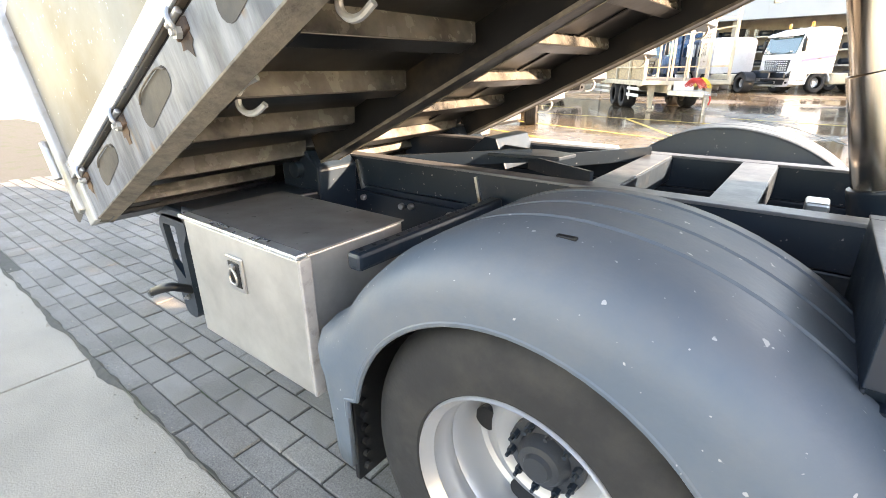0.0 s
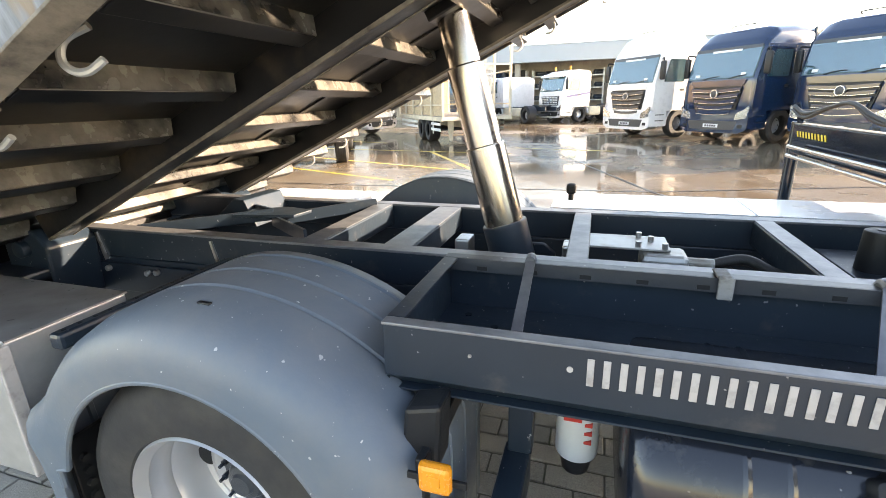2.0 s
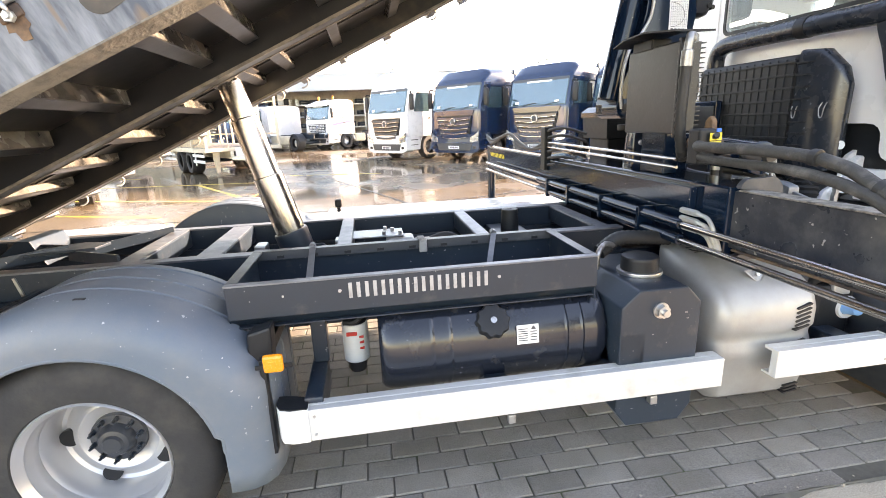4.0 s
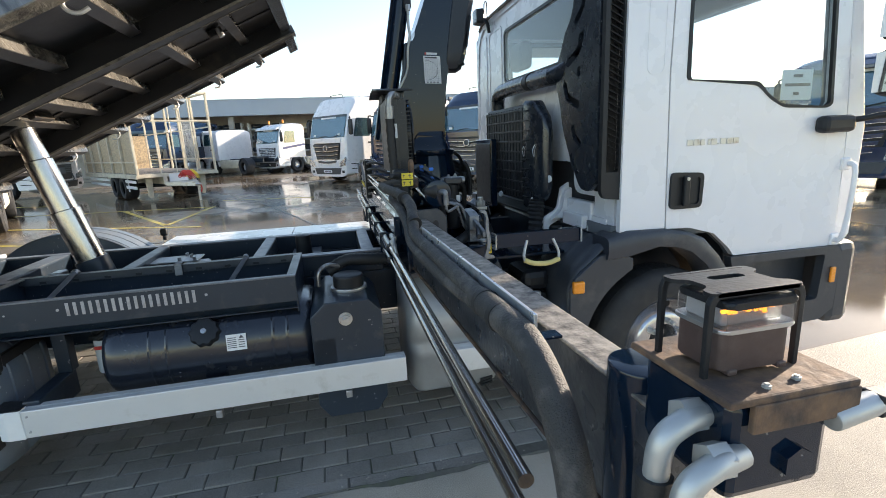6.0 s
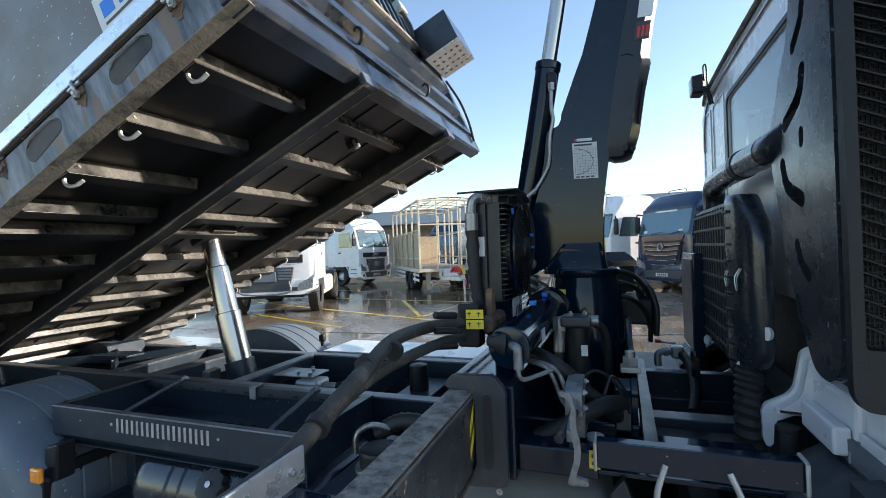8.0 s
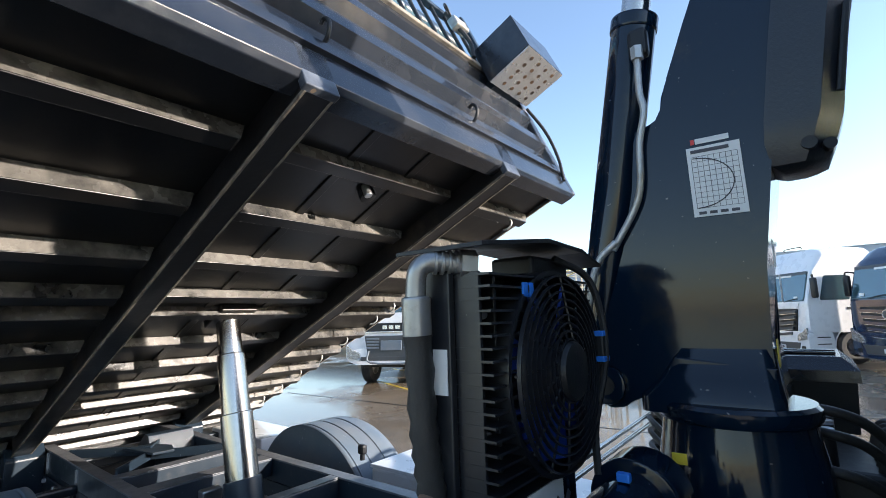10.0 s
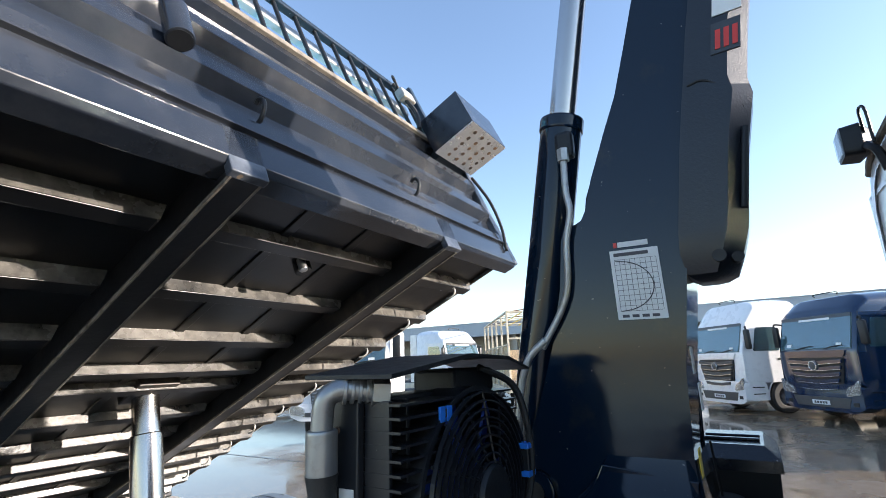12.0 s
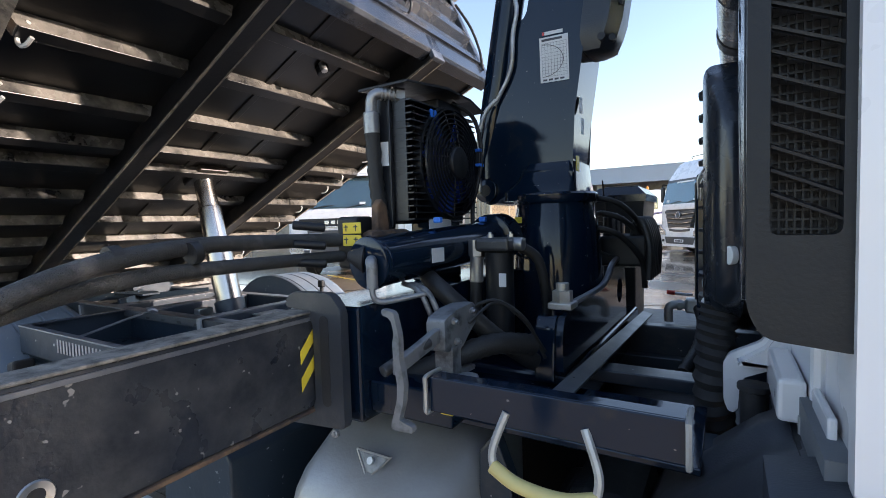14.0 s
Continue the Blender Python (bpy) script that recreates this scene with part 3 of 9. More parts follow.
def mudguard(ydir):
    """A grey plastic mudguard: a shell with shoulders over the wheel, a rolled outer face and ridges on top."""
    line = []                                  # outer edge and face edge, front to back
    for x, z in ((-0.925, 0.26), (-0.93, 0.33), (-0.94, 0.42), (-0.95, 0.52), (-0.955, 0.59), (-0.945, 0.618), (-0.88, 0.664)):
        line.append(((x, z), (-0.797, min(z, 0.45 + 0.04 * z))))
    for i in range(33):
        a = radians(-54 + 114 * i / 32)
        b = radians(-78 + 156 * i / 32)
        wide = 1.07 if a > 0 else 0.94
        line.append(((-0.342 + 0.628 * wide * math.sin(a), 0.345 + 0.628 * math.cos(a)), (-0.35 + 0.42 * math.sin(b), 0.4 + 0.42 * math.cos(b))))
    for z in (0.6, 0.52, 0.42, 0.33, 0.26):
        line.append(((0.242, z), (0.082, min(z, 0.45 + 0.04 * z))))
    ys = (0.73, 0.76, 0.765, 0.775, 0.78, 0.88, 0.885, 0.895, 0.9, 1.0, 1.005, 1.015, 1.02, 1.1, 1.16, 1.19, 1.207, 1.212, 1.212, 1.2)
    down = (0, 0, 0.007, 0.007, 0, 0, 0.007, 0.007, 0, 0, 0.007, 0.007, 0, 0.004, 0.022, 0.05, 0.085, 0.12, 1, 1)
    bm = bmesh.new()
    rows = []
    for (ox, oz), (ix, iz) in line:
        o, i = Vector((ox, 0, oz)), Vector((ix, 0, iz))
        way = i - o
        length = way.length
        row = []
        for y, d in zip(ys, down):
            k = 1.0 if d == 1 else min(d / length, 0.95)
            p = o + way * k
            row.append(bm.verts.new((p.x, YC + ydir * y, p.z)))
        rows.append(row)
    for a, b in zip(rows, rows[1:]):
        for k in range(len(ys) - 1):
            bm.faces.new((a[k], a[k + 1], b[k + 1], b[k]))
    ob = tpart("mudguard", bm, PLASTIC, "grey moulded plastic mudguard with chips and scuffs", True)
    sol = ob.modifiers.new("thickness", "SOLIDIFY")
    sol.thickness, sol.offset = 0.008, 0
    edge = [(ix, YC + ydir * 1.209, iz) for _, (ix, iz) in line[2:-2]]
    into(ob, "drain_slot", box(-0.325, -0.289, YC + ydir * 1.1 - 0.006, YC + ydir * 1.1 + 0.006, 0.962, 0.9745, 0.002), BLACK, "short dark slot")
    into(ob, "rolled_edge", tube(edge, 0.0085, 8, 1), PLASTIC, "", True)
    if ydir > 0:                               # the inner side is closed by a flat wall
        own = bmesh.new()
        own.faces.new([own.verts.new((ox, YC + 0.735, oz)) for (ox, oz), _ in line])
        into(ob, "inner_wall", own, PLASTIC)
    return ob


def into(parent, name, bm, material, label="", smooth=False):
    return sub(name, bm, material, parent, label, smooth)


mudguard(-1)
mudguard(1)


# ---- stainless tool box ----
toolbox = thing("tool_box", "brushed stainless steel tool box hung beside the chassis", "tool box", (-1.255, -1.02, 0.37))


into(toolbox, "body", box(-1.59, -0.95, -1.19, -0.83, 0.365, 0.797, 0.006), STAINLESS)
into(toolbox, "top_plate", box(-1.595, -0.945, -1.19, -0.825, 0.797, 0.803, 0.002), TOPPLATE, "scratched top plate")
door = into(toolbox, "door", box(-1.586, -0.954, -1.214, -1.192, 0.368, 0.79, 0.008), STAINLESS, "flat stainless door")
into(door, "rain_lip", box(-1.595, -0.945, -1.226, -1.19, 0.79, 0.806, 0.005), ALU, "bright folded lip")
into(toolbox, "corner_edge", box(-0.957, -0.944, -1.217, -1.18, 0.37, 0.79, 0.004), PALE, "pale sealed door edge")
latch = into(toolbox, "latch", box(-1.225, -1.135, -1.222, -1.212, 0.61, 0.725, 0.008), STEEL, "recessed latch plate")
into(latch, "recess", box(-1.212, -1.148, -1.224, -1.2155, 0.625, 0.71, 0.01), BLACK, "dark latch recess")
into(latch, "ring", tube([(-1.195, -1.23, 0.64), (-1.165, -1.23, 0.64), (-1.16, -1.23, 0.665), (-1.18, -1.23, 0.69), (-1.2, -1.23, 0.665), (-1.195, -1.23, 0.64)], 0.004), STEEL, "steel pull ring", True)
into(latch, "key_barrel", cyl((-1.18, -1.232, 0.692), (-1.18, -1.215, 0.692), 0.012), STEEL)
for ob in (latch, *latch.children_recursive):
    ob.data.transform(Matrix.Translation((-0.1, 0, 0)))
into(toolbox, "hanger", box(-1.5, -0.98, -0.832, -0.43, 0.42, 0.48, 0.006), FRAME, "dark hanger bracket")
toolbox.location.x -= 0.03

# underrun post and marker arm by the tool box
POST = [(-2.05, 0.71), (-1.86, 0.72), (-1.85, 0.66), (-1.9, 0.6), (-1.9, 0.3), (-1.92, 0.265), (-2.0, 0.265), (-2.02, 0.32), (-2.05, 0.5), (-2.1, 0.66)]
post = tpart("underrun_bracket", plate_holes(rounded(POST, 0.03), [rounded([(-2.035, 0.5), (-1.945, 0.44), (-1.945, 0.67), (-2.06, 0.665)], 0.012)], -1.12, -1.095), FRAME, "dark bracket plate with long slots")
tpart("rear_cross_beam", box(-2.12, -1.62, -1.12, -0.4, 0.69, 0.75, 0.01), FRAME, "dark hinge cross beam")
tpart("underrun_beam", box(-1.86, -1.62, -1.12, 1.04, 0.7, 0.77, 0.01), FRAME, "dark cross beam under the hinge")
arm = tpart("marker_arm", tube([(-1.92, -1.12, 0.4), (-1.9, -1.16, 0.43), (-1.9, -1.2, 0.45), (-1.96, -1.22, 0.43), (-2.03, -1.225, 0.4)], 0.018, 12), BLACK, "short black rubber marker lamp arm", True)
into(arm, "lamp", cyl((-2.01, -1.235, 0.405), (-2.01, -1.247, 0.405), 0.02, bev=0.003), LENS, "clear marker lens", True)
for z in (0.36, 0.4):
    into(post, "bolt", nut((-1.95, -1.122, z), (0, -1, 0), 0.012, 0.012), STEEL)

# carrier bar with holes under the mudguard and bolts along the near rail
tpart("mudguard_bar", box(-0.885, -0.835, -1.14, -0.46, 0.765, 0.815, 0.012), FRAME, "dark perforated carrier bar")
for i in range(12):
    s = i / 11
    tpart("carrier_hole", cyl((-0.86, -1.11 + 0.5 * s, 0.8135), (-0.86, -1.11 + 0.5 * s, 0.8165), 0.006, seg=8), BLACK)
for x, z in ((-1.777, 0.697), (-1.729, 0.697), (-1.677, 0.701), (-1.56, 0.71), (-1.842, 0.645), (-1.73, 0.65), (-1.852, 0.605), (-1.742, 0.608), (-1.329, 0.704), (-1.276, 0.712), (-1.075, 0.709), (-1.019, 0.712), (0.1, 0.62), (0.18, 0.62)):
    tpart("rail_bolt", cyl((x, -0.472, z), (x, -0.45, z), 0.0135, seg=14, bev=0.005), GALV, "round bolt head")
for x in (-1.615, -0.972):
    tpart("fish_plate", sheet((x, -0.448, 0.87), (0.24, -0.02, -1), (0, 1, 0), 0.13, 0.035, 0.012), STEEL, "worn welded strap")
tpart("rail_doubler", box(-1.88, -0.95, -0.452, -0.438, 0.6, 0.735, 0.004), FRAME, "dark bolted doubler plate")
hinge = tpart("hinge_block", prism([(-1.86, 0.6), (-1.62, 0.6), (-1.6, 0.86), (-1.68, 0.93), (-1.8, 0.93), (-1.86, 0.86)], -0.66, -0.45, 0.01), FRAME, "dark tipping hinge block")
into(hinge, "hinge_pin", cyl((-1.73, -0.69, 0.85), (-1.73, -0.4, 0.85), 0.035, bev=0.004), FRAME, "", True)
tpart("hinge_block", prism([(-1.86, 0.6), (-1.62, 0.6), (-1.6, 0.86), (-1.68, 0.93), (-1.8, 0.93), (-1.86, 0.86)], 0.37, 0.58, 0.01), FRAME, "dark tipping hinge block")

# braces and cradle plate between the rails behind the ram
for a, b in (((-1.42, 0.24), (-0.95, -0.05)), ((-1.45, -0.36), (-0.95, -0.05)), ((-0.95, -0.05), (-0.56, -0.36)), ((-0.95, -0.05), (-0.56, 0.28))):
    va, vb = Vector((*a, RAIL_Z - 0.05)), Vector((*b, RAIL_Z - 0.02))
    tpart("diagonal_brace", sheet(va, vb - va, (0, 0, 1), (vb - va).length, 0.055, 0.012), FRAME, "dark diagonal brace")
tpart("cradle_plate", prism([(-1.1, -0.16), (-0.8, -0.1), (-0.78, 0.02), (-0.92, 0.06), (-1.08, 0.0)], RAIL_Z + 0.005, RAIL_Z + 0.02, 0.003, axis="z"), FRAME, "dark worn cradle plate")
tpart("cradle_peak", prism([(-1.4, RAIL_Z - 0.08), (-1.1, RAIL_Z - 0.08), (-1.16, RAIL_Z + 0.055), (-1.22, RAIL_Z + 0.06)], 0.0, 0.3, 0.004), FRAME, "welded wedge support")
for s in (-1, 1):
    tpart("ram_cradle", prism([(0.1, 0.7), (0.38, 0.7), (0.38, 0.76), (0.33, 0.8), (0.14, 0.8), (0.1, 0.76)], YC + s * 0.11, YC + s * 0.135, 0.006), FRAME, "dark ram cradle cheek")
    tpart("cradle_clamp", box(0.42 if s > 0 else 0.0, 0.455 if s > 0 else 0.06, -0.18, -0.08, 0.79, 0.87, 0.008), STEEL, "oily steel clamp block")
tpart("fill_plate", box(0.5, 0.8, -0.12, 0.06, RAIL_Z - 0.035, RAIL_Z - 0.027, 0.002), GALV, "pale cover plate with bolts")
pump = tpart("hydraulic_valve", box(0.7, 0.86, -0.16, -0.02, 0.77, 0.85, 0.02), GALV, "pale hydraulic valve block")
into(pump, "valve_cap", cyl((0.8, -0.165, 0.8), (0.8, -0.2, 0.8), 0.022, seg=6), STEEL)
into(pump, "valve_cap", cyl((0.86, -0.09, 0.81), (0.95, -0.09, 0.81), 0.022, seg=16, bev=0.003), GALV)
for x, y in ((0.69, -0.1), (0.74, -0.02), (0.78, -0.11), (0.7, 0.03)):
    into(pump, "bolt", cyl((x, y, RAIL_Z - 0.03), (x, y, RAIL_Z - 0.005), 0.011, seg=10), STEEL)
tpart("hydraulic_hose", tube([(0.94, -0.09, 0.81), (1.05, -0.07, 0.83), (1.14, -0.12, 0.8), (1.3, -0.2, 0.76)], 0.02, 12, 8), HOSE, "black hydraulic hose", True)
tpart("hydraulic_hose", tube([(0.75, -0.15, 0.79), (0.62, -0.24, 0.77), (0.55, -0.25, 0.72)], 0.016, 10), GALV, "pale bent pipe", True)
cap = tpart("breather_pot", cyl((1.45, -0.02, 0.8), (1.45, -0.02, 0.95), 0.055, 0.05, 28, 0.006), BLACK, "black rubber bump stop", True)
into(cap, "hole", cyl((1.45, -0.02, 0.951), (1.45, -0.02, 0.953), 0.016), TRIM)
tpart("cross_plate", box(1.36, 1.56, -0.3, 0.22, 0.77, 0.81, 0.004), FRAME)
for s in (-1, 1):
    tpart("lower_cross_tube", box(-1.9 if s < 0 else 1.0, -1.8 if s < 0 else 1.1, YC - 0.34, YC + 0.34, 0.55, 0.7, 0.008), FRAME, "dark lower cross tube")

# ---- storage box with cut-out lettering ----
BX0, BX1, BY0, BY1, BZ0, BZ1 = 0.107, 1.478, -1.085, -0.6, 0.825, 0.95
rackbox = tpart("storage_tray", box(BX0, BX1, BY0, BY0 + 0.006, BZ0, BZ1, 0.002), FRAME, "long dark open tray with a flat front board")
into(rackbox, "tray_end", box(BX0, BX0 + 0.006, BY0 + 0.007, BY1, BZ0 - 0.055, BZ1 - 0.003, 0.001), FRAME)
into(rackbox, "tray_end", box(BX1 - 0.006, BX1, BY0 + 0.007, BY1, BZ0 - 0.055, BZ1 - 0.003, 0.001), FRAME)
into(rackbox, "tray_back", box(BX0, BX1, BY1 - 0.006, BY1, BZ0 - 0.06, BZ1 - 0.003, 0.001), FRAME)
into(rackbox, "tray_floor", box(BX0 + 0.007, BX1 - 0.007, BY0 + 0.008, BY1 - 0.007, BZ0 - 0.038, BZ0 - 0.033, 0), FRAME, "dark tray floor with drain holes")
into(rackbox, "front_skirt", prism([(BY0 + 0.001, BZ0), (BY0 + 0.007, BZ0), (BY0 + 0.05, BZ0 - 0.04), (BY0 + 0.043, BZ0 - 0.04)], BX0, BX1, 0, axis="x"), FRAME, "sloped lower front")
for a in ((BX0 - 0.002, BX1 + 0.002, BY0 - 0.002, BY0 + 0.03), (BX0 - 0.002, BX1 + 0.002, BY1 - 0.035, BY1 + 0.003), (BX0 - 0.002, BX0 + 0.04, BY0 + 0.03, BY1 - 0.035), (BX1 - 0.04, BX1 + 0.002, BY0 + 0.03, BY1 - 0.035)):
    into(rackbox, "top_rim", box(*a, BZ1 - 0.004, BZ1 + 0.003, 0.002), FRAME_EDGE if a[2] == BY0 - 0.002 else FRAME, "folded rim with a pale worn edge")
into(rackbox, "rim_flange", box(BX0 + 0.01, BX1 - 0.01, BY1 - 0.0405, BY1 - 0.0355, BZ1 - 0.036, BZ1 + 0.0035, 0.001), TRIM, "slotted inner flange")
for i in range(9):
    x = BX0 + 0.1 + i * 0.145
    into(rackbox, "rim_slot", box(x, x + 0.03, BY1 - 0.042, BY1 - 0.035, BZ1 - 0.03, BZ1 - 0.018, 0), BLACK)
for x, y in ((0.19, -0.68), (0.28, -0.74), (0.72, -0.86), (0.9, -0.8), (1.2, -0.86)):
    into(rackbox, "drain_hole", cyl((x, y, BZ0 - 0.033), (x, y, BZ0 - 0.031), 0.011, seg=14), BLACK)
for x0, x1, y1, drop in ((0.36, 0.375, BY0 + 0.06, 0.075), (1.185, 1.1, -0.85, 0.115)):
    st = Vector((x0, BY1 - 0.03, BZ1 + 0.006))
    en = Vector((x1, y1, BZ1 - drop))
    into(rackbox, "flat_stay", sheet(st - Vector((0.012, 0, 0)), en - st, (1, 0, 0), (en - st).length, 0.026, 0.006), FRAME_EDGE, "flat stay strap with pale edges")
    into(rackbox, "stay_tab", tube([(x0, BY1 - 0.036, BZ1 + 0.01), (x0, BY1 - 0.01, BZ1 + 0.012), (x0, BY1 + 0.012, BZ1 - 0.01)], 0.014, 8), FRAME_EDGE, "", True)
into(rackbox, "strap_end", box(0.828, 0.862, BY1 - 0.05, BY1 + 0.014, BZ1 + 0.004, BZ1 + 0.013, 0.004), STRAP, "grey strap hooked on the rim")
into(rackbox, "strap_tail", box(0.832, 0.868, BY1 - 0.056, BY1 - 0.046, BZ1 - 0.05, BZ1 + 0.01, 0.004), STRAP, "hanging strap end")
for i in range(9):
    x = 0.528 + i * 0.0588
    for dx, z0 in ((0.0, 0.872), (0.029, 0.872)):
        into(rackbox, "painted_mark", box(x + dx, x + dx + 0.013, BY0 - 0.003, BY0 - 0.0005, z0, 0.93, 0.001), PALE, "pale painted lettering bar")
for x in (0.497, 1.085):
    into(rackbox, "painted_dot", cyl((x, BY0 - 0.003, 0.902), (x, BY0, 0.902), 0.006, seg=12), PALE)
into(rackbox, "rivet", cyl((0.3, BY0 - 0.003, 0.9), (0.3, BY0, 0.9), 0.004, seg=10), STEEL)
for x in (0.4, 1.3):
    into(rackbox, "support_arm", box(x - 0.03, x + 0.03, BY1 + 0.001, -0.43, 0.75, 0.84, 0.004), FRAME)

# post, filter, lamp and side guards below the tray
tpart("guard_post", box(0.355, 0.415, -0.93, -0.87, 0.55, 0.76, 0.004), FRAME, "dark square post with scratches")
tpart("guard_post", box(0.345, 0.41, -1.19, -0.89, 0.43, 0.55, 0.006), FRAME, "dark square post with scratches")
filt = tpart("oil_filter", cyl((0.52, -0.8, 0.485), (0.52, -0.8, 0.66), 0.055, seg=32, bev=0.008), DECAL, "white spin-on filter with red print", True)
into(filt, "filter_head", cyl((0.52, -0.8, 0.655), (0.52, -0.8, 0.74), 0.05, 0.06, 24, 0.006), BLACK, "black filter head", True)
into(filt, "filter_bowl", cyl((0.52, -0.8, 0.43), (0.52, -0.8, 0.485), 0.035, 0.045, 24, 0.006), BLACK, "dark filter bowl", True)
into(filt, "print_bar", box(0.485, 0.53, -0.858, -0.852, 0.615, 0.632, 0.001), RED, "red print bar")
for z in (0.6, 0.575, 0.548):
    into(filt, "print_bar", box(0.53, 0.556, -0.852, -0.84, z, z + 0.01, 0.001), RED, "red print bar")
into(filt, "filter_hose", tube([(0.48, -0.86, 0.68), (0.53, -0.88, 0.69), (0.58, -0.84, 0.73), (0.6, -0.7, 0.76)], 0.012, 8), HOSE, "", True)
amber_near = tpart("marker_lamp", box(0.24, 0.305, -1.252, -1.228, 0.695, 0.758, 0.01), AMBER, "amber side marker lamp")
into(amber_near, "marker_bracket", box(0.21, 0.33, -1.23, -1.222, 0.7, 0.715, 0.002), BLACK)
into(amber_near, "marker_reflector", box(0.26, 0.285, -1.2535, -1.25, 0.715, 0.738, 0.001), AMBER)
tpart("flap_bracket", prism([(0.16, 0.62), (0.25, 0.66), (0.26, 0.82), (0.18, 0.8)], -1.16, -1.08, 0.01), BLACK, "black rubber flap bracket")
tpart("mud_flap", box(0.215, 0.235, -1.2, -0.75, 0.35, 0.72, 0.004), BLACK, "black rubber mud flap")
flap = tpart("mud_flap", box(-0.87, -0.85, -1.19, -0.72, 0.12, 0.5, 0.004), BLACK, "black ribbed rubber mud flap behind the wheel")
for i in range(7):
    into(flap, "flap_rib", cyl((-0.86, -1.16, 0.16 + 0.045 * i), (-0.835, -1.16, 0.16 + 0.045 * i), 0.012, seg=10), RUBBER)


def side_guard(x0, x1, cap_left):
    g = tpart("side_guard", box(x0, x1, -1.235, -1.2, 0.408, 0.53, 0.004), GUARD, "pale aluminium side guard rail")
    into(g, "top_web", box(x0, x1, -1.2, -1.165, 0.516, 0.53, 0.002), GUARD)
    into(g, "bottom_web", box(x0, x1, -1.2, -1.165, 0.408, 0.418, 0.002), GUARD)
    a, b = (x0, -1) if cap_left else (x1, 1)
    pts = [(a, -1.2375), (a + b * 0.06, -1.2375), (a + b * 0.095, -1.225), (a + b * 0.11, -1.195), (a + b * 0.11, -1.14), (a + b * 0.085, -1.14), (a, -1.165)]
    end = into(g, "end_cap", prism(pts, 0.405, 0.534, 0.004, axis="z"), DECAL, "pale plastic end cap")
    into(end, "cap_top", prism([(x * 1.0, y + 0.004) for x, y in pts], 0.5345, 0.539, 0.001, axis="z"), BLACK, "black cap top")
    for z in (0.435, 0.505):
        into(g, "cap_rivet", cyl((a - b * 0.02, -1.239, z), (a - b * 0.02, -1.234, z), 0.005, seg=10), STEEL)
    return g


side_guard(0.36, 1.955, True)
side_guard(2.195, 2.735, False)
for x in (1.02, 1.63, 2.6):
    tpart("guard_bracket", box(x, x + 0.09, -1.164, -0.45, 0.42, 0.49, 0.004), FRAME, "dark side guard bracket")
tpart("guard_upright", box(1.53, 1.64, -1.19, -1.1, 0.49, 0.66, 0.006), FRAME, "dark guard bracket box")
for x in (1.08, 1.66):
    tpart("guard_clip", box(x, x + 0.03, -1.22, -1.19, 0.355, 0.392, 0.004), STEEL)

# ---- fuel tank ----
tank_prof = []
for cx, cz, a0 in ((-0.74, 0.63, 0), (-0.945, 0.63, 90), (-0.945, 0.6, 180), (-0.74, 0.6, 270)):
    for i in range(9):
        a = radians(a0 + 11.25 * i)
        tank_prof.append((cx + 0.17 * math.cos(a), cz + 0.17 * math.sin(a)))


def scaled(prof, k, cx=-0.84, cz=0.615):
    return [(cx + (a - cx) * k, cz + (b - cz) * k) for a, b in prof]


def loft(sections, axis="x", caps=True):
    """Joins outlines of equal length, each (place along the axis, [(a, b), ...])."""
    own = bmesh.new()
    put = {"x": lambda c, a, b: (c, a, b), "y": lambda c, a, b: (a, c, b), "z": lambda c, a, b: (a, b, c)}[axis]
    rings = [[own.verts.new(put(c, a, b)) for a, b in pts] for c, pts in sections]
    n = len(rings[0])
    for r, s in zip(rings, rings[1:]):
        for k in range(n):
            own.faces.new((r[k], r[(k + 1) % n], s[(k + 1) % n], s[k]))
    if caps:
        own.faces.new(rings[0])
        own.faces.new(rings[-1])
    return own


tank = tpart("fuel_tank", loft([(0.62, scaled(tank_prof, 0.9)), (0.63, scaled(tank_prof, 0.955)), (0.65, scaled(tank_prof, 0.99)), (0.68, tank_prof), (1.47, tank_prof), (1.5, scaled(tank_prof, 0.99)), (1.52, scaled(tank_prof, 0.955)), (1.53, scaled(tank_prof, 0.9))]), TANK, "dark blue painted fuel tank", True)
for x in (0.82, 0.89, 1.35, 1.415):
    into(tank, "tank_bead", loft([(x - 0.008, scaled(tank_prof, 1.002)), (x, scaled(tank_prof, 1.016)), (x + 0.008, scaled(tank_prof, 1.002))]), TANK, "raised band round the tank", True)
cm = pose(1.055, -1.07, 0.71, 54, 0, 0)
into(tank, "filler_neck", cyl((0, 0, -0.03), (0, 0, 0.012), 0.06, 0.055, 28, 0.004, cm), FRAME, "", True)
knurl = lambda r: [(r * (1 + 0.06 * math.cos(10 * a)) * math.cos(a), r * (1 + 0.06 * math.cos(10 * a)) * math.sin(a)) for a in (2 * math.pi * k / 80 for k in range(80))]
bmk = loft([(0.012, knurl(0.064)), (0.04, knurl(0.063)), (0.047, knurl(0.058)), (0.05, knurl(0.04))], "z")
bmesh.ops.transform(bmk, matrix=cm, verts=bmk.verts)
into(tank, "filler_cap", bmk, BLACK, "black ribbed filler cap", True)
into(tank, "cap_lock", cyl((0.0, 0.0, 0.049), (0, 0, 0.056), 0.012, m=cm), STEEL)
sm = pose(1.188, -1.1145, 0.668, 82, 0, 0)
lab = into(tank, "warning_label", box(-0.044, 0.044, -0.038, 0.038, 0.0005, 0.0025, 0.001, sm), DECAL, "white warning label with small print")
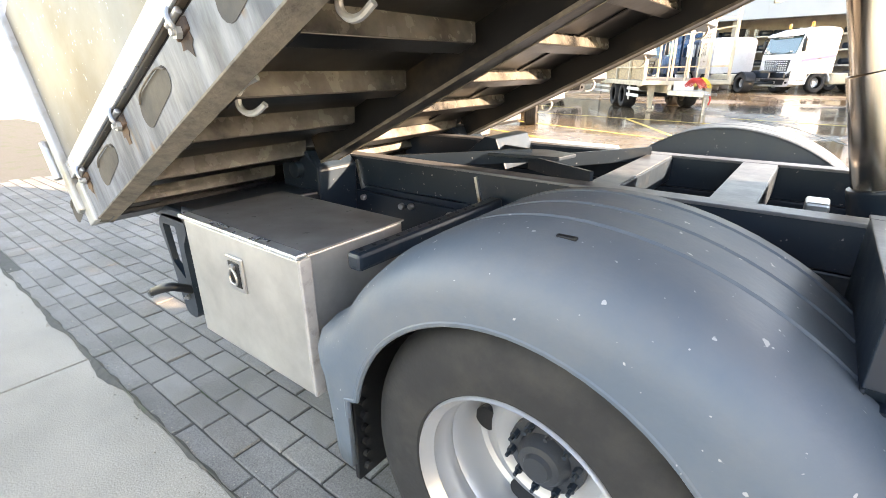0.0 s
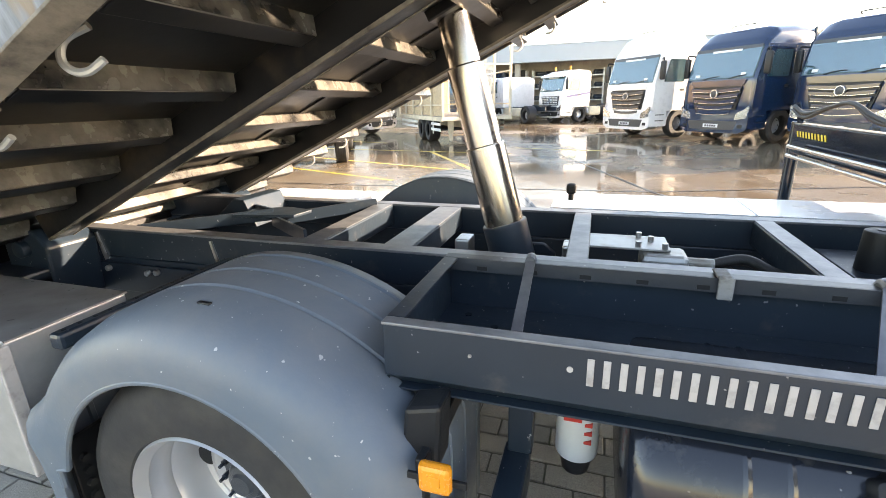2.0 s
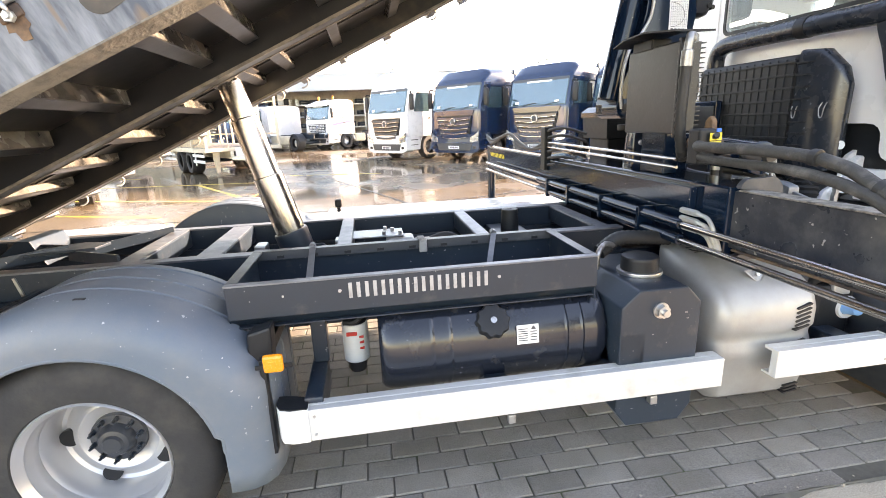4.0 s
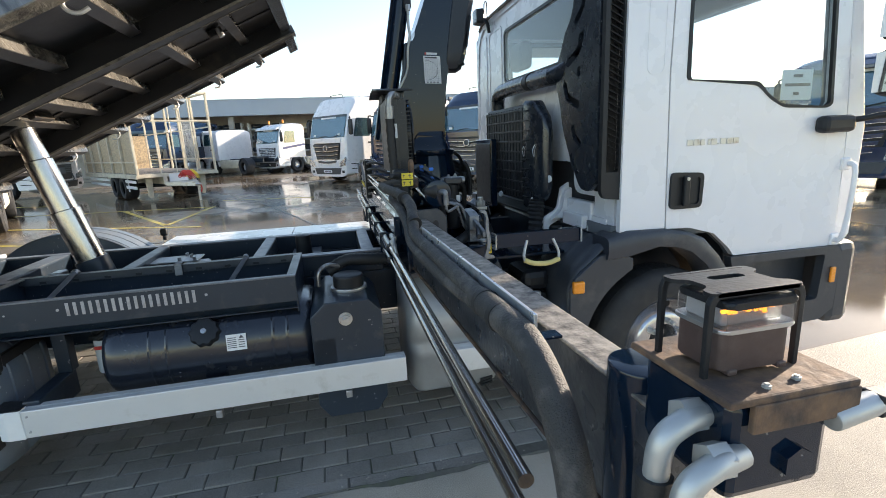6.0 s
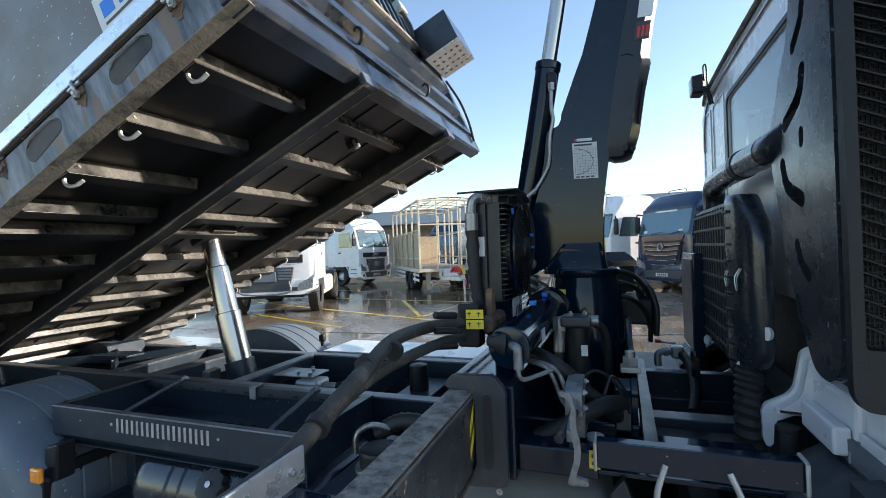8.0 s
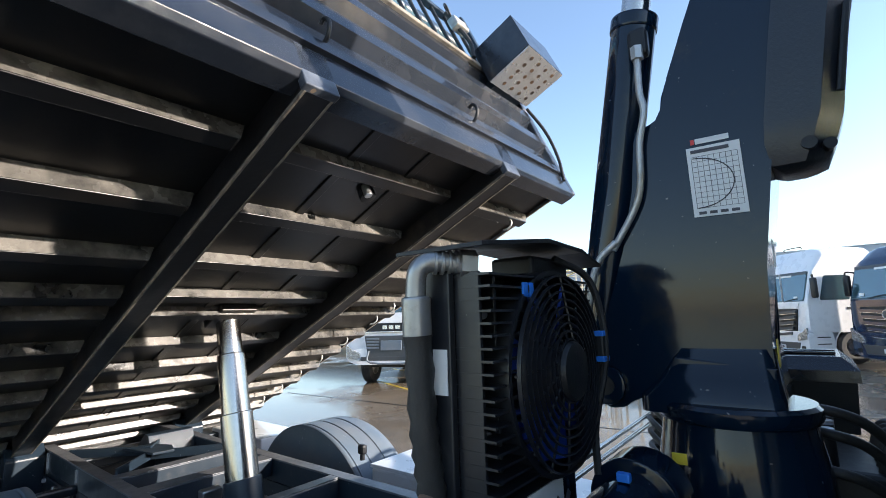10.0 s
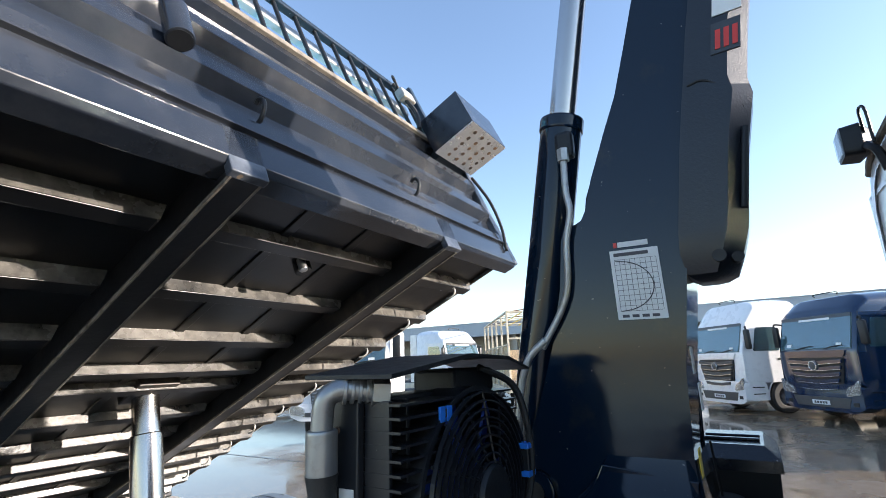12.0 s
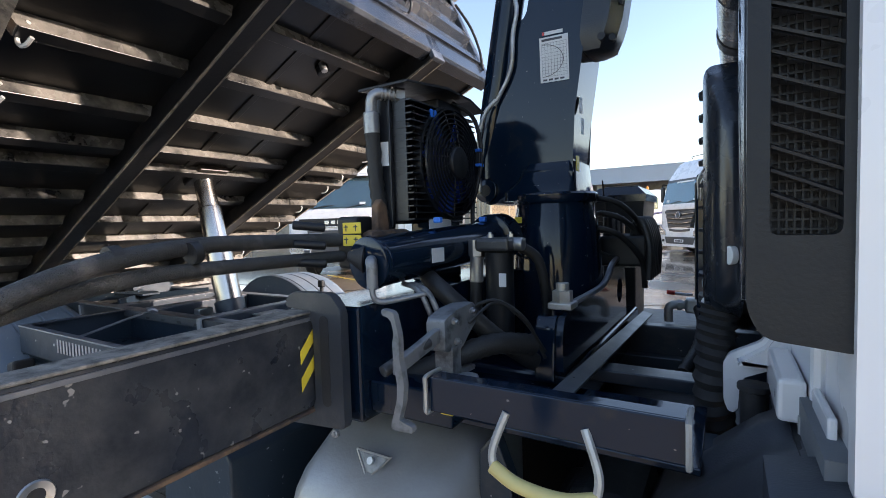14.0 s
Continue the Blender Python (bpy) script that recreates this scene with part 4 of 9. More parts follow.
for i in range(6):
    into(lab, "print_line", box(-0.038, 0.0, 0.02 - i * 0.009, 0.0235 - i * 0.009, 0.0025, 0.0035, 0, sm), PRINT)
for i in range(4):
    into(lab, "print_line", box(0.01, 0.036, 0.008 - i * 0.011, 0.012 - i * 0.011, 0.0025, 0.0035, 0, sm), PRINT)
into(lab, "triangle", prism([(0.012, 0.018), (0.034, 0.018), (0.023, 0.034)], 0.0025, 0.0035, 0, sm, axis="z"), PRINT)
into(tank, "tank_bracket", prism([(-1.13, 0.5), (-0.5, 0.5), (-0.45, 0.8), (-0.62, 0.8), (-0.8, 0.6), (-1.1, 0.56)], 1.53, 1.545, 0.002, axis="x"), FRAME)

# ---- hydraulic oil tank ----
oil = tpart("oil_tank", prism([(1.53, 0.32), (1.58, 0.25), (1.81, 0.25), (1.86, 0.32), (1.86, 0.765), (1.8, 0.83), (1.6, 0.83), (1.53, 0.765)], -1.19, -0.7, 0.006), FRAME, "dark welded hydraulic oil tank with cut corners")
into(oil, "sight_plug", nut((1.69, -1.19, 0.745), (0, -1, 0), 0.026, 0.025), STEEL, "bright hexagon plug")
into(oil, "plug_washer", cyl((1.69, -1.189, 0.745), (1.69, -1.196, 0.745), 0.032), STEEL)
into(oil, "top_filter", cyl((1.72, -0.98, 0.83), (1.72, -0.98, 0.905), 0.075, seg=32, bev=0.01), BLACK, "black screw cap", True)
into(oil, "filter_flange", cyl((1.72, -0.98, 0.829), (1.72, -0.98, 0.845), 0.09, seg=32, bev=0.003), STEEL, "", True)
into(oil, "suction_hose", tube([(1.62, -0.82, 0.88), (1.72, -0.8, 0.93), (1.86, -0.78, 0.92), (2.0, -0.75, 0.9)], 0.03, 12, 10, ribs=0.004), HOSE, "black wound hose", True)
into(oil, "return_elbow", tube([(1.57, -0.9, 0.83), (1.575, -0.9, 0.9), (1.62, -0.87, 0.93), (1.68, -0.83, 0.91)], 0.012, 10), STEEL, "", True)

# far side: long pale locker top seen over the rails
locker = tpart("side_locker", box(0.3, 2.2, 0.72, 1.16, 0.45, 0.8, 0.015), WHITE, "pale painted locker along the far side")
into(locker, "locker_lid", box(0.295, 1.3, 0.715, 1.165, 0.8, 0.822, 0.004), WHITE)
into(locker, "locker_lid", box(1.304, 2.205, 0.715, 1.165, 0.8, 0.822, 0.004), WHITE)
knob = tpart("ball_switch", cyl((0.41, 0.55, 0.9), (0.41, 0.55, 0.93), 0.014), BLACK)
into(knob, "ball", box(0.385, 0.435, 0.53, 0.57, 0.93, 0.985, 0.014), BLACK, "small black switch box")
tpart("far_frame_plate", box(-1.75, -0.95, 0.72, 1.1, 0.6, 0.8, 0.01), WHITE, "pale painted locker")


# ---- the raised tipper body ----
BODY_A = 24.85
BM = pose(1.493, YC, 2.33, 0, -BODY_A, 0)
body = thing("dump_bed", "raised black dump bed with ribbed dusty underside and aluminium sides", "dump bed")
body.matrix_world = BM
HB, TAIL = 1.29, -3.93


def bpart(name, bm, material, label="", smooth=False, parent=None):
    """A part of the body, in its own frame: u forward, y across, w up from the rails' lower edge."""
    ob = part(name, bm, material, parent or body, label, smooth)
    return ob


for s in (-1, 1):
    r = bpart("long_rail", prism([(s * 0.535 - 0.045, 0), (s * 0.535 + 0.045, 0), (s * 0.535 + 0.045, 0.15), (s * 0.535 - 0.045, 0.15)], -3.45, 0.0, 0.004, axis="x"), UNDER, "black box rail, dusty on its lower edge")
    bpart("rail_edge", box(-3.45, 0.004, s * 0.535 - 0.046, s * 0.535 + 0.046, -0.003, 0.004, 0.001), UNDER, "scuffed lower flange", parent=r)
    for q in (-1, 1):
        bpart("flange_edge", box(-3.45, 0.004, s * 0.535 + q * 0.047 - 0.004, s * 0.535 + q * 0.047 + 0.004, -0.006, 0.006, 0.001), CRUST, "pale scuffed flange edge", parent=r)
    bpart("rail_end", box(0.0, 0.03, s * 0.535 - 0.06, s * 0.535 + 0.06, -0.005, 0.17, 0.004), EDGE, "welded end plate", parent=r)
bpart("floor_plate", box(TAIL, 0.0, -HB + 0.03, HB - 0.03, 0.108, 0.158, 0), FLOORU, "black floor plate seen from below")
for s in (-0.16, 0.16):
    bpart("inner_stringer", box(-3.4, -0.02, s - 0.02, s + 0.02, 0.1, 0.15, 0.003), FLOORU)
RIBS = (-0.31, -0.68, -1.05, -1.365, -1.56, -1.92, -2.25, -2.56, -2.86, -3.15, -3.5, -3.78)


def rib(u, y0, y1, deep, chamfer):
    """A pressed hat rib with sloped ends."""
    own = bmesh.new()
    w = 0.035
    rows = []
    for y, d in ((y0, 0.012), (y0 + chamfer, deep), (y1 - chamfer, deep), (y1, 0.012)):
        rows.append([own.verts.new((u + a, y, 0.15 - b)) for a, b in ((-w - 0.02, 0), (-w, 0.004), (-0.036, d), (0.024, d), (w, 0.004), (w + 0.02, 0))])
    for a, b in zip(rows, rows[1:]):
        for k in range(5):
            own.faces.new((a[k], a[k + 1], b[k + 1], b[k]))
    own.faces.new(rows[0])
    own.faces.new(rows[-1])
    return own


def jhook(bm=None, m=None, size=0.058, r=0.008):
    pts = [(0.045, 0, 0.0), (0.0, 0, 0.0), (-0.022, 0, -0.012), (-0.032, 0, -0.035), (-0.02, 0, -0.058), (0.005, 0, -0.068), (size - 0.018, 0, -0.062)]
    return tube(pts, r, 8, 5, m=m, bm=bm)


for i, u in enumerate(RIBS):
    near = bpart("floor_rib", rib(u, -HB + 0.045, -0.578, 0.1, 0.035), RIBP, "pressed dusty rib with sunlight painted into its pale patches")
    mid = bpart("floor_rib", rib(u, -0.492, 0.492, 0.085, 0.035), RIBP, "pressed dusty rib with sunlight painted into its pale patches")
    far = bpart("floor_rib", rib(u, 0.578, HB - 0.045, 0.1, 0.035), RIBP, "pressed dusty rib with sunlight painted into its pale patches")
    for rb, y0, y1 in ((near, -HB + 0.085, -0.62), (mid, -0.45, 0.45), (far, 0.62, HB - 0.085)):
        # black lip: the shade of the rib's bottom face is in its colour
        bpart("rib_lip", box(u - 0.035, u + 0.023, y0, y1, 0.046 if rb is not mid else 0.061, 0.052 if rb is not mid else 0.067, 0.002), FLOORU, "black lip painted as the rib's shaded bottom", parent=rb)
    at = {0: -0.3, 1: -0.675, 2: -1.03, 5: -2.05, 6: -2.38, 8: -2.8}.get(i)
    if at:
        bpart("rope_hook", jhook(m=pose(at - 0.02, -1.185, 0.07, 0, 0, 8 + 6 * (i % 3))), GALV, "bent round-bar hook", True, near)
    if i < 10:
        bpart("rope_hook", jhook(m=pose(u - 0.02, 1.02, 0.07, 0, 0, 200 + 10 * (i % 3)), size=0.05, r=0.006), GALV, "bent round-bar hook", True, far)
nz = bpart("grease_nozzle", cyl((-0.39, 0.0, 0.1), (-0.39, 0.0, 0.045), 0.018, seg=16, bev=0.003), STEEL, "brass-ended hydraulic coupling", True)
bpart("coupling_hub", cyl((-0.43, 0.04, 0.15), (-0.43, 0.04, 0.07), 0.036, seg=20, bev=0.005), BLACK, "", True, nz)
bpart("ram_saddle", box(-1.72, -1.5, -0.1, 0.1, 0.07, 0.15, 0.006), UNDER, "ram saddle block")
bpart("tail_beam", box(TAIL, TAIL + 0.1, -HB + 0.03, HB - 0.03, 0.03, 0.15, 0.006), UNDER, "black rear cross beam")

# long side edges with recesses and board latches
for s, nm in ((-1, "near"), (1, "far")):
    y0 = s * HB
    low = 0.0 if s < 0 else 0.062                  # the far rail hangs less deep
    e = bpart("side_rail", prism([(y0, 0.045 + low), (y0 - s * 0.045, 0.03 + low), (y0 - s * 0.045, 0.15), (y0 - s * 0.02, 0.205), (y0, 0.205)], TAIL, 0.02, 0.004, axis="x"), RAILP, "dark side rail with scraped paint")
    bpart("crusted_lip", prism([(y0 + s * 0.002, 0.043 + low), (y0 - s * 0.05, 0.026 + low), (y0 - s * 0.05, 0.032 + low), (y0 + s * 0.002, 0.049 + low)], TAIL, 0.02, 0.001, axis="x"), CRUST, "dried dirt on the lower lip", parent=e)
    # black strip that stands for the shadow between rail and board
    bpart("gap_shadow", box(TAIL, 0.0, y0 - s * 0.03, y0 - s * 0.012, 0.205, 0.222, 0), BLACK, "black strip painted as the shade in the gap under the board", parent=e)
    bd = bpart("drop_board", box(TAIL - 0.02, -0.06, y0 - s * 0.03, y0 + s * 0.006, 0.222, 0.86, 0.004), BOARD, "dented aluminium side board")
    bpart("board_edge", box(TAIL - 0.02, -0.06, y0 + s * 0.0065, y0 + s * 0.016, 0.224, 0.285, 0.003), ALU, "bright lower board strip", parent=bd)
    bpart("corner_post", box(-0.055, 0.03, y0 - s * 0.06, y0 + s * 0.012, 0.05, 0.95, 0.006), EDGE, "front corner post")
    if s < 0:
        for k in range(8):
            u = -0.21 - 0.516 * k
            lt = bpart("board_latch", box(u - 0.03, u + 0.03, y0 - 0.009, y0 + 0.01, 0.168, 0.198, 0.005), RUST, "rusty board latch", parent=e)
            cyl_b = cyl((u - 0.034, y0 - 0.012, 0.206), (u + 0.034, y0 - 0.012, 0.206), 0.008, seg=12, bev=0.002)
            tube([(u, y0 - 0.008, 0.175), (u + 0.008, y0 - 0.024, 0.186), (u + 0.004, y0 - 0.024, 0.21), (u, y0 - 0.014, 0.228)], 0.006, 8, bm=cyl_b)
            bpart("latch_hinge", cyl_b, STEEL, "worn latch hinge", True, lt)
            stain = [(u - 0.024, 0.168), (u - 0.03, 0.15), (u - 0.016, 0.146), (u - 0.012, 0.122 + 0.012 * (k % 3)), (u + 0.01, 0.118), (u + 0.014, 0.14), (u + 0.027, 0.147), (u + 0.024, 0.168)]
            bpart("rust_patch", prism(stain, y0 - 0.0018, y0 - 0.001, 0, axis="y"), RUST, "brown rust patch", parent=e)
            bpart("latch_bolt", nut((u, y0 - 0.009, 0.175), (0, -1, 0), 0.014, 0.012), GALV, "pale worn nut", parent=lt)
            uu = u - 0.245
            pts = []
            for cx, a0, rr in ((0.075, -90, 0.034), (-0.075, 90, 0.044)):
                for j in range(9):
                    a = radians(a0 + 22.5 * j)
                    pts.append((uu + cx + rr * math.cos(a), 0.183 - rr + rr * math.sin(a)))
            # no hollow here: a flat dark patch carries the recess's shade
            bpart("recess", prism(pts, y0 - 0.0014, y0 - 0.0008, 0, axis="y"), RECESS, "flat oval painted with a hand recess's shade and brown dust", parent=e)
            bpart("recess_rim", tube([(uu - 0.1, y0 - 0.004, 0.165), (uu - 0.06, y0 - 0.006, 0.183), (uu + 0.06, y0 - 0.006, 0.183), (uu + 0.1, y0 - 0.004, 0.165)], 0.0025, 6), CRUST, "worn pale rim", True, e)
        bpart("board_sign", box(-0.52, -0.12, y0 - 0.01, y0 - 0.0065, 0.285, 0.42, 0.001), DECAL, "white maker's plate with blue print", parent=bd)
        for j in range(4):
            bpart("print_bar", box(-0.49 + 0.085 * j, -0.43 + 0.085 * j, y0 - 0.0115, y0 - 0.01, 0.325, 0.385, 0.001), BLUE, "blue print bar", parent=bd)
        bpart("print_bar", box(-0.49, -0.2, y0 - 0.0115, y0 - 0.01, 0.298, 0.308, 0.0005), PRINT, "small print bar", parent=bd)

# tailgate corner
bpart("tailgate", box(TAIL - 0.06, TAIL - 0.025, -HB + 0.0, HB, 0.12, 0.86, 0.005), BOARD, "dirty aluminium tailgate")
bpart("tail_corner", box(TAIL - 0.055, TAIL + 0.04, -HB - 0.012, -HB + 0.05, 0.04, 0.2, 0.006), GALV, "pale steel tail corner")
bpart("tail_post", box(TAIL - 0.08, TAIL - 0.02, -HB - 0.03, -HB + 0.02, 0.1, 0.98, 0.008), GALV, "slotted corner post of the tailgate")
bpart("tail_pin", cyl((TAIL - 0.1, -HB - 0.035, 0.25), (TAIL - 0.1, -HB - 0.035, 0.4), 0.016, bev=0.003), STEEL, "latch rod", True)

HEAD = mat("headboard_paint", (0.015, 0.019, 0.027), 0.17, vary=0.2, scale=4, second=(0.05, 0.053, 0.06), amount=0.12, patch=3, edge=0.2, coat=0.2, bump=0.1)
# headboard: a ribbed front wall above the front beam
fb = bpart("front_beam", prism([(0.03, 0.05), (0.012, 0.03), (-0.06, 0.03), (-0.06, 0.16), (0.02, 0.18), (0.03, 0.175)], -HB + 0.03, HB - 0.03, 0.003), HEAD, "dark folded front beam")
bpart("front_ledge", box(-0.02, 0.045, -HB + 0.03, HB - 0.03, 0.176, 0.186, 0.002), HEAD, "ledge with old sealant", parent=fb)
prof = [(0.03, 0.186), (0.03, 0.25), (-0.005, 0.28), (-0.005, 0.36), (0.04, 0.4), (0.04, 0.455), (-0.005, 0.495), (-0.005, 0.575), (0.04, 0.615), (0.04, 0.67), (-0.005, 0.71), (-0.005, 0.79), (0.03, 0.81), (0.03, 0.85)]
hb = bpart("headboard", prism([*prof, *[(a - 0.02, b) for a, b in reversed(prof)]], -HB + 0.05, HB - 0.06, 0.0), HEAD, "ribbed dark headboard, lit by the sun")
bpart("head_rim", box(-0.03, 0.05, -HB + 0.03, HB - 0.1, 0.85, 0.885, 0.004), CRUST, "dirty top edge of the headboard", parent=hb)
for y in (-0.44, 0.4):
    bpart("head_hook", tube([(0.0, y, 0.27), (0.035, y, 0.275), (0.06, y, 0.3), (0.065, y, 0.33), (0.05, y, 0.35), (0.03, y, 0.345)], 0.008, 8), BLACK, "black bent hook", True, hb)
bpart("tube_socket", cyl((0.075, -0.7, 0.4), (0.075, -0.7, 0.55), 0.04, seg=24, bev=0.003), HEAD, "short tube socket", True, hb)
bpart("socket_bore", cyl((0.075, -0.7, 0.398), (0.075, -0.7, 0.402), 0.033, seg=24), BLACK, "", False, hb)
for i in range(16):
    y = -1.0 + 0.125 * i
    bpart("rack_bar", cyl((0.02, y, 0.88), (0.02, y, 1.27), 0.011, seg=10), BLACK, "black upright bar", True, hb)
rt = bpart("rack_rail", box(0.0, 0.04, -HB + 0.05, 1.0, 1.26, 1.3, 0.006), FRAME, "black top rail of the rack")
bpart("rack_rail_back", box(-0.09, -0.05, -HB + 0.05, 1.0, 1.24, 1.32, 0.006), GALV, "perforated pale rail", parent=rt)
tp = bpart("tarpaulin", box(-0.16, -0.13, -HB + 0.1, 0.95, 0.88, 1.27, 0.01), CANVAS, "blue rolled tarpaulin behind the rack")
lb = bpart("lamp_box", box(0.045, 0.335, 0.83, 1.26, 0.735, 0.98, 0.003), HEAD, "dark sheet metal lamp box")
pl = bpart("perforated_plate", box(0.05, 0.331, 0.834, 1.256, 0.73, 0.7345, 0.0), ALU, "dusty perforated bottom plate", parent=lb)
for i in range(5):
    for j in range(4):
        u, y = 0.09 + 0.05 * i, 0.93 + 0.085 * j
        bpart("vent_hole", cyl((u, y, 0.7285), (u, y, 0.7303), 0.013, seg=12), RUST, "dark vent hole", parent=lb)
bpart("lamp_box_bracket", box(-0.02, 0.06, 0.9, 1.2, 0.74, 0.9, 0.004), FRAME, "", parent=lb)
cb = bpart("cable_loom", tube([(0.05, 0.78, 0.9), (0.07, 0.8, 1.02), (0.06, 0.76, 1.15), (0.05, 0.72, 1.25)], 0.014, 8), HOSE, "black cable loom", True)
bpart("junction_box", box(0.03, 0.09, 0.72, 0.84, 1.12, 1.2, 0.01), GALV, "grey junction box", parent=cb)
bpart("cable_loop", tube([(0.06, 0.74, 1.18), (0.08, 0.7, 1.26), (0.06, 0.74, 1.32), (0.04, 0.8, 1.28), (0.06, 0.8, 1.2)], 0.007, 8), HOSE, "", True, cb)
bpart("rack_end_plate", box(0.0, 0.045, 0.98, 1.02, 0.88, 1.42, 0.006), FRAME, "dark end plate of the rack")
bpart("far_cable", tube([(0.05, HB - 0.05, 0.7), (0.07, HB - 0.02, 0.5), (0.06, HB - 0.03, 0.3), (0.04, HB - 0.1, 0.12)], 0.01, 8), HOSE, "black cable down the corner", True)


# ---- the folding loader crane behind the cab ----
crane = thing("loader_crane", "black loader crane with upright boom and extended side stabilisers", "crane", (2.34, -0.03, 0.77))


def cpart(name, bm, material, label="", smooth=False):
    return sub(name, bm, material, crane, label, smooth)


CRANECOVER = mat("cover_plastic", (0.012, 0.016, 0.024), 0.32, vary=0.15, scale=6, bump=0.15, bump_scale=160)
WORNGREY = mat("worn_grey_steel", (0.24, 0.25, 0.26), 0.45, 0.4, vary=0.25, scale=14, second=(0.08, 0.08, 0.085), amount=0.3, patch=18, bump=0.2)
CX, CY = 2.34, -0.03


def capsule0(x, z0, z1, r, n=8):
    """An upright rounded slot's outline."""
    top = [(x + r * math.cos(math.pi * k / n), z1 + r * math.sin(math.pi * k / n)) for k in range(n + 1)]
    return top + [(x - r * math.cos(math.pi * k / n), z0 - r * math.sin(math.pi * k / n)) for k in range(n + 1)]


cpart("base_frame", box(2.14, 2.56, -0.62, 0.58, 0.77, 0.93, 0.01), CRANE, "black crane base frame")
cpart("stabiliser_housing", box(1.99, 2.2, -1.08, 1.0, 0.9, 1.18, 0.008), CRANE, "black cross beam housing")
col = cpart("column", turned([(0.0, -0.5), (0.19, -0.5), (0.19, -0.46), (0.186, -0.34), (0.18, -0.22), (0.172, -0.1), (0.16, -0.03), (0.155, 0.0), (0.15, 0.03), (0.0, 0.03)], 48, Matrix.Translation((CX, CY, 1.43)) @ pose(0, 0, 0, 90, 0, 0)), CRANE, "black cast column", True)
sub("collar", turned([(0.0, -0.02), (0.162, -0.02), (0.168, -0.01), (0.168, 0.012), (0.16, 0.02), (0, 0.02)], 48, Matrix.Translation((CX, CY, 1.46)) @ pose(0, 0, 0, 90, 0, 0)), CRANE, col, "turned slewing collar", True)
for x, y, z in ((2.158, -0.222, 1.357), (2.228, -0.25, 1.327), (2.12, -0.225, 1.315), (2.25, -0.24, 1.28), (2.15, -0.25, 1.27)):
    sub("flange_bolt", cyl((x, y, z), (x + 0.004, y - 0.022, z), 0.014, seg=14, bev=0.003), STEEL, col, "bright socket bolt", True)
sub("warning_sticker", box(2.24, 2.27, -0.222, -0.219, 1.365, 1.388, 0.001, None), YELLOW, col, "small yellow sticker")
rackc = cpart("slew_cylinder", cyl((2.175, -1.0, 1.279), (2.2, -0.28, 1.315), 0.066, seg=32, bev=0.006), CRANE, "black slewing cylinder", True)
sub("cylinder_cap", cyl((2.173, -1.012, 1.278), (2.175, -0.99, 1.279), 0.068, seg=32, bev=0.005), CRANE, rackc, "", True)
sub("lever_boot", cyl((2.1, -1.0, 1.295), (2.15, -0.98, 1.29), 0.012, 0.05, 24, 0.004), HOSE, rackc, "black rubber boot", True)
sub("cylinder_flange", cyl((2.196, -0.36, 1.311), (2.2, -0.26, 1.316), 0.09, seg=32, bev=0.006), CRANE, rackc, "", True)
sub("cylinder_label", box(-0.03, 0.03, -0.02, 0.02, 0, 0.002, 0.0, pose(2.2485, -0.8, 1.285, 90, 0, 88)), DECAL, rackc, "small white label")
sub("elbow_fitting", tube([(2.18, -1.0, 1.285), (2.2, -1.03, 1.285), (2.206, -1.035, 1.27), (2.206, -1.035, 1.22)], 0.014, 12), WORNGREY, rackc, "grey elbow fitting", True)

def rounded0(x0, x1, y0, y1, r=0.03, n=4):
    """A rectangle's outline with round corners."""
    out = []
    for cx, cy, a0 in ((x1 - r, y1 - r, 0), (x0 + r, y1 - r, 90), (x0 + r, y0 + r, 180), (x1 - r, y0 + r, 270)):
        out += [(cx + r * math.cos(radians(a0 + 90 * k / n)), cy + r * math.sin(radians(a0 + 90 * k / n))) for k in range(n + 1)]
    return out


# boom: two cheek plates with a web, leaning forward
OUT = [(2.075, 1.445), (2.033, 1.47), (2.03, 1.53), (2.05, 1.6), (2.1, 1.73), (2.14, 1.85), (2.175, 2.0), (2.19, 2.13), (2.194, 2.16), (2.236, 2.163), (2.254, 2.172), (2.262, 2.2), (2.266, 2.235), (2.285, 2.28), (2.335, 2.41), (2.372, 2.5), (2.41, 2.63), (2.452, 2.78), (2.52, 2.95), (2.58, 3.3), (2.74, 3.3), (2.68, 2.95), (2.6, 2.72), (2.555, 2.5), (2.52, 2.3), (2.48, 2.02), (2.445, 1.78), (2.43, 1.6), (2.445, 1.5), (2.2, 1.5), (2.15, 1.482), (2.11, 1.45)]
boom = cpart("boom_arm", prism(OUT, -0.105, 0.15, 0.006), CRANE, "tall black welded boom arm")
sub("boom_foot", loft([(1.455, rounded0(2.16, 2.452, -0.15, 0.18)), (1.49, rounded0(2.16, 2.452, -0.15, 0.18)), (1.53, rounded0(2.2, 2.446, -0.125, 0.165)), (1.6, rounded0(2.24, 2.44, -0.109, 0.153))], "z"), CRANE, boom, "flared welded boom foot", True)
bpatch = [(2.2, 1.5), (2.43, 1.5), (2.44, 1.56), (2.24, 1.58)]
sub("weld_plate", prism(bpatch, -0.117, -0.105, 0.003), CRANE, boom)
eye = sub("pin_eye", cyl((2.072, -0.125, 1.505), (2.072, 0.06, 1.505), 0.05, seg=28, bev=0.006), CRANE, boom, "", True)
sub("pin_bore", cyl((2.072, -0.128, 1.505), (2.072, -0.124, 1.505), 0.024, seg=20), BLACK, boom, "dark pin bore")
CBL, CBR, CTR, CTL = (Vector((x, 0, z)) for x, z in ((2.315, 1.909), (2.427, 1.906), (2.424, 2.078), (2.312, 2.081)))
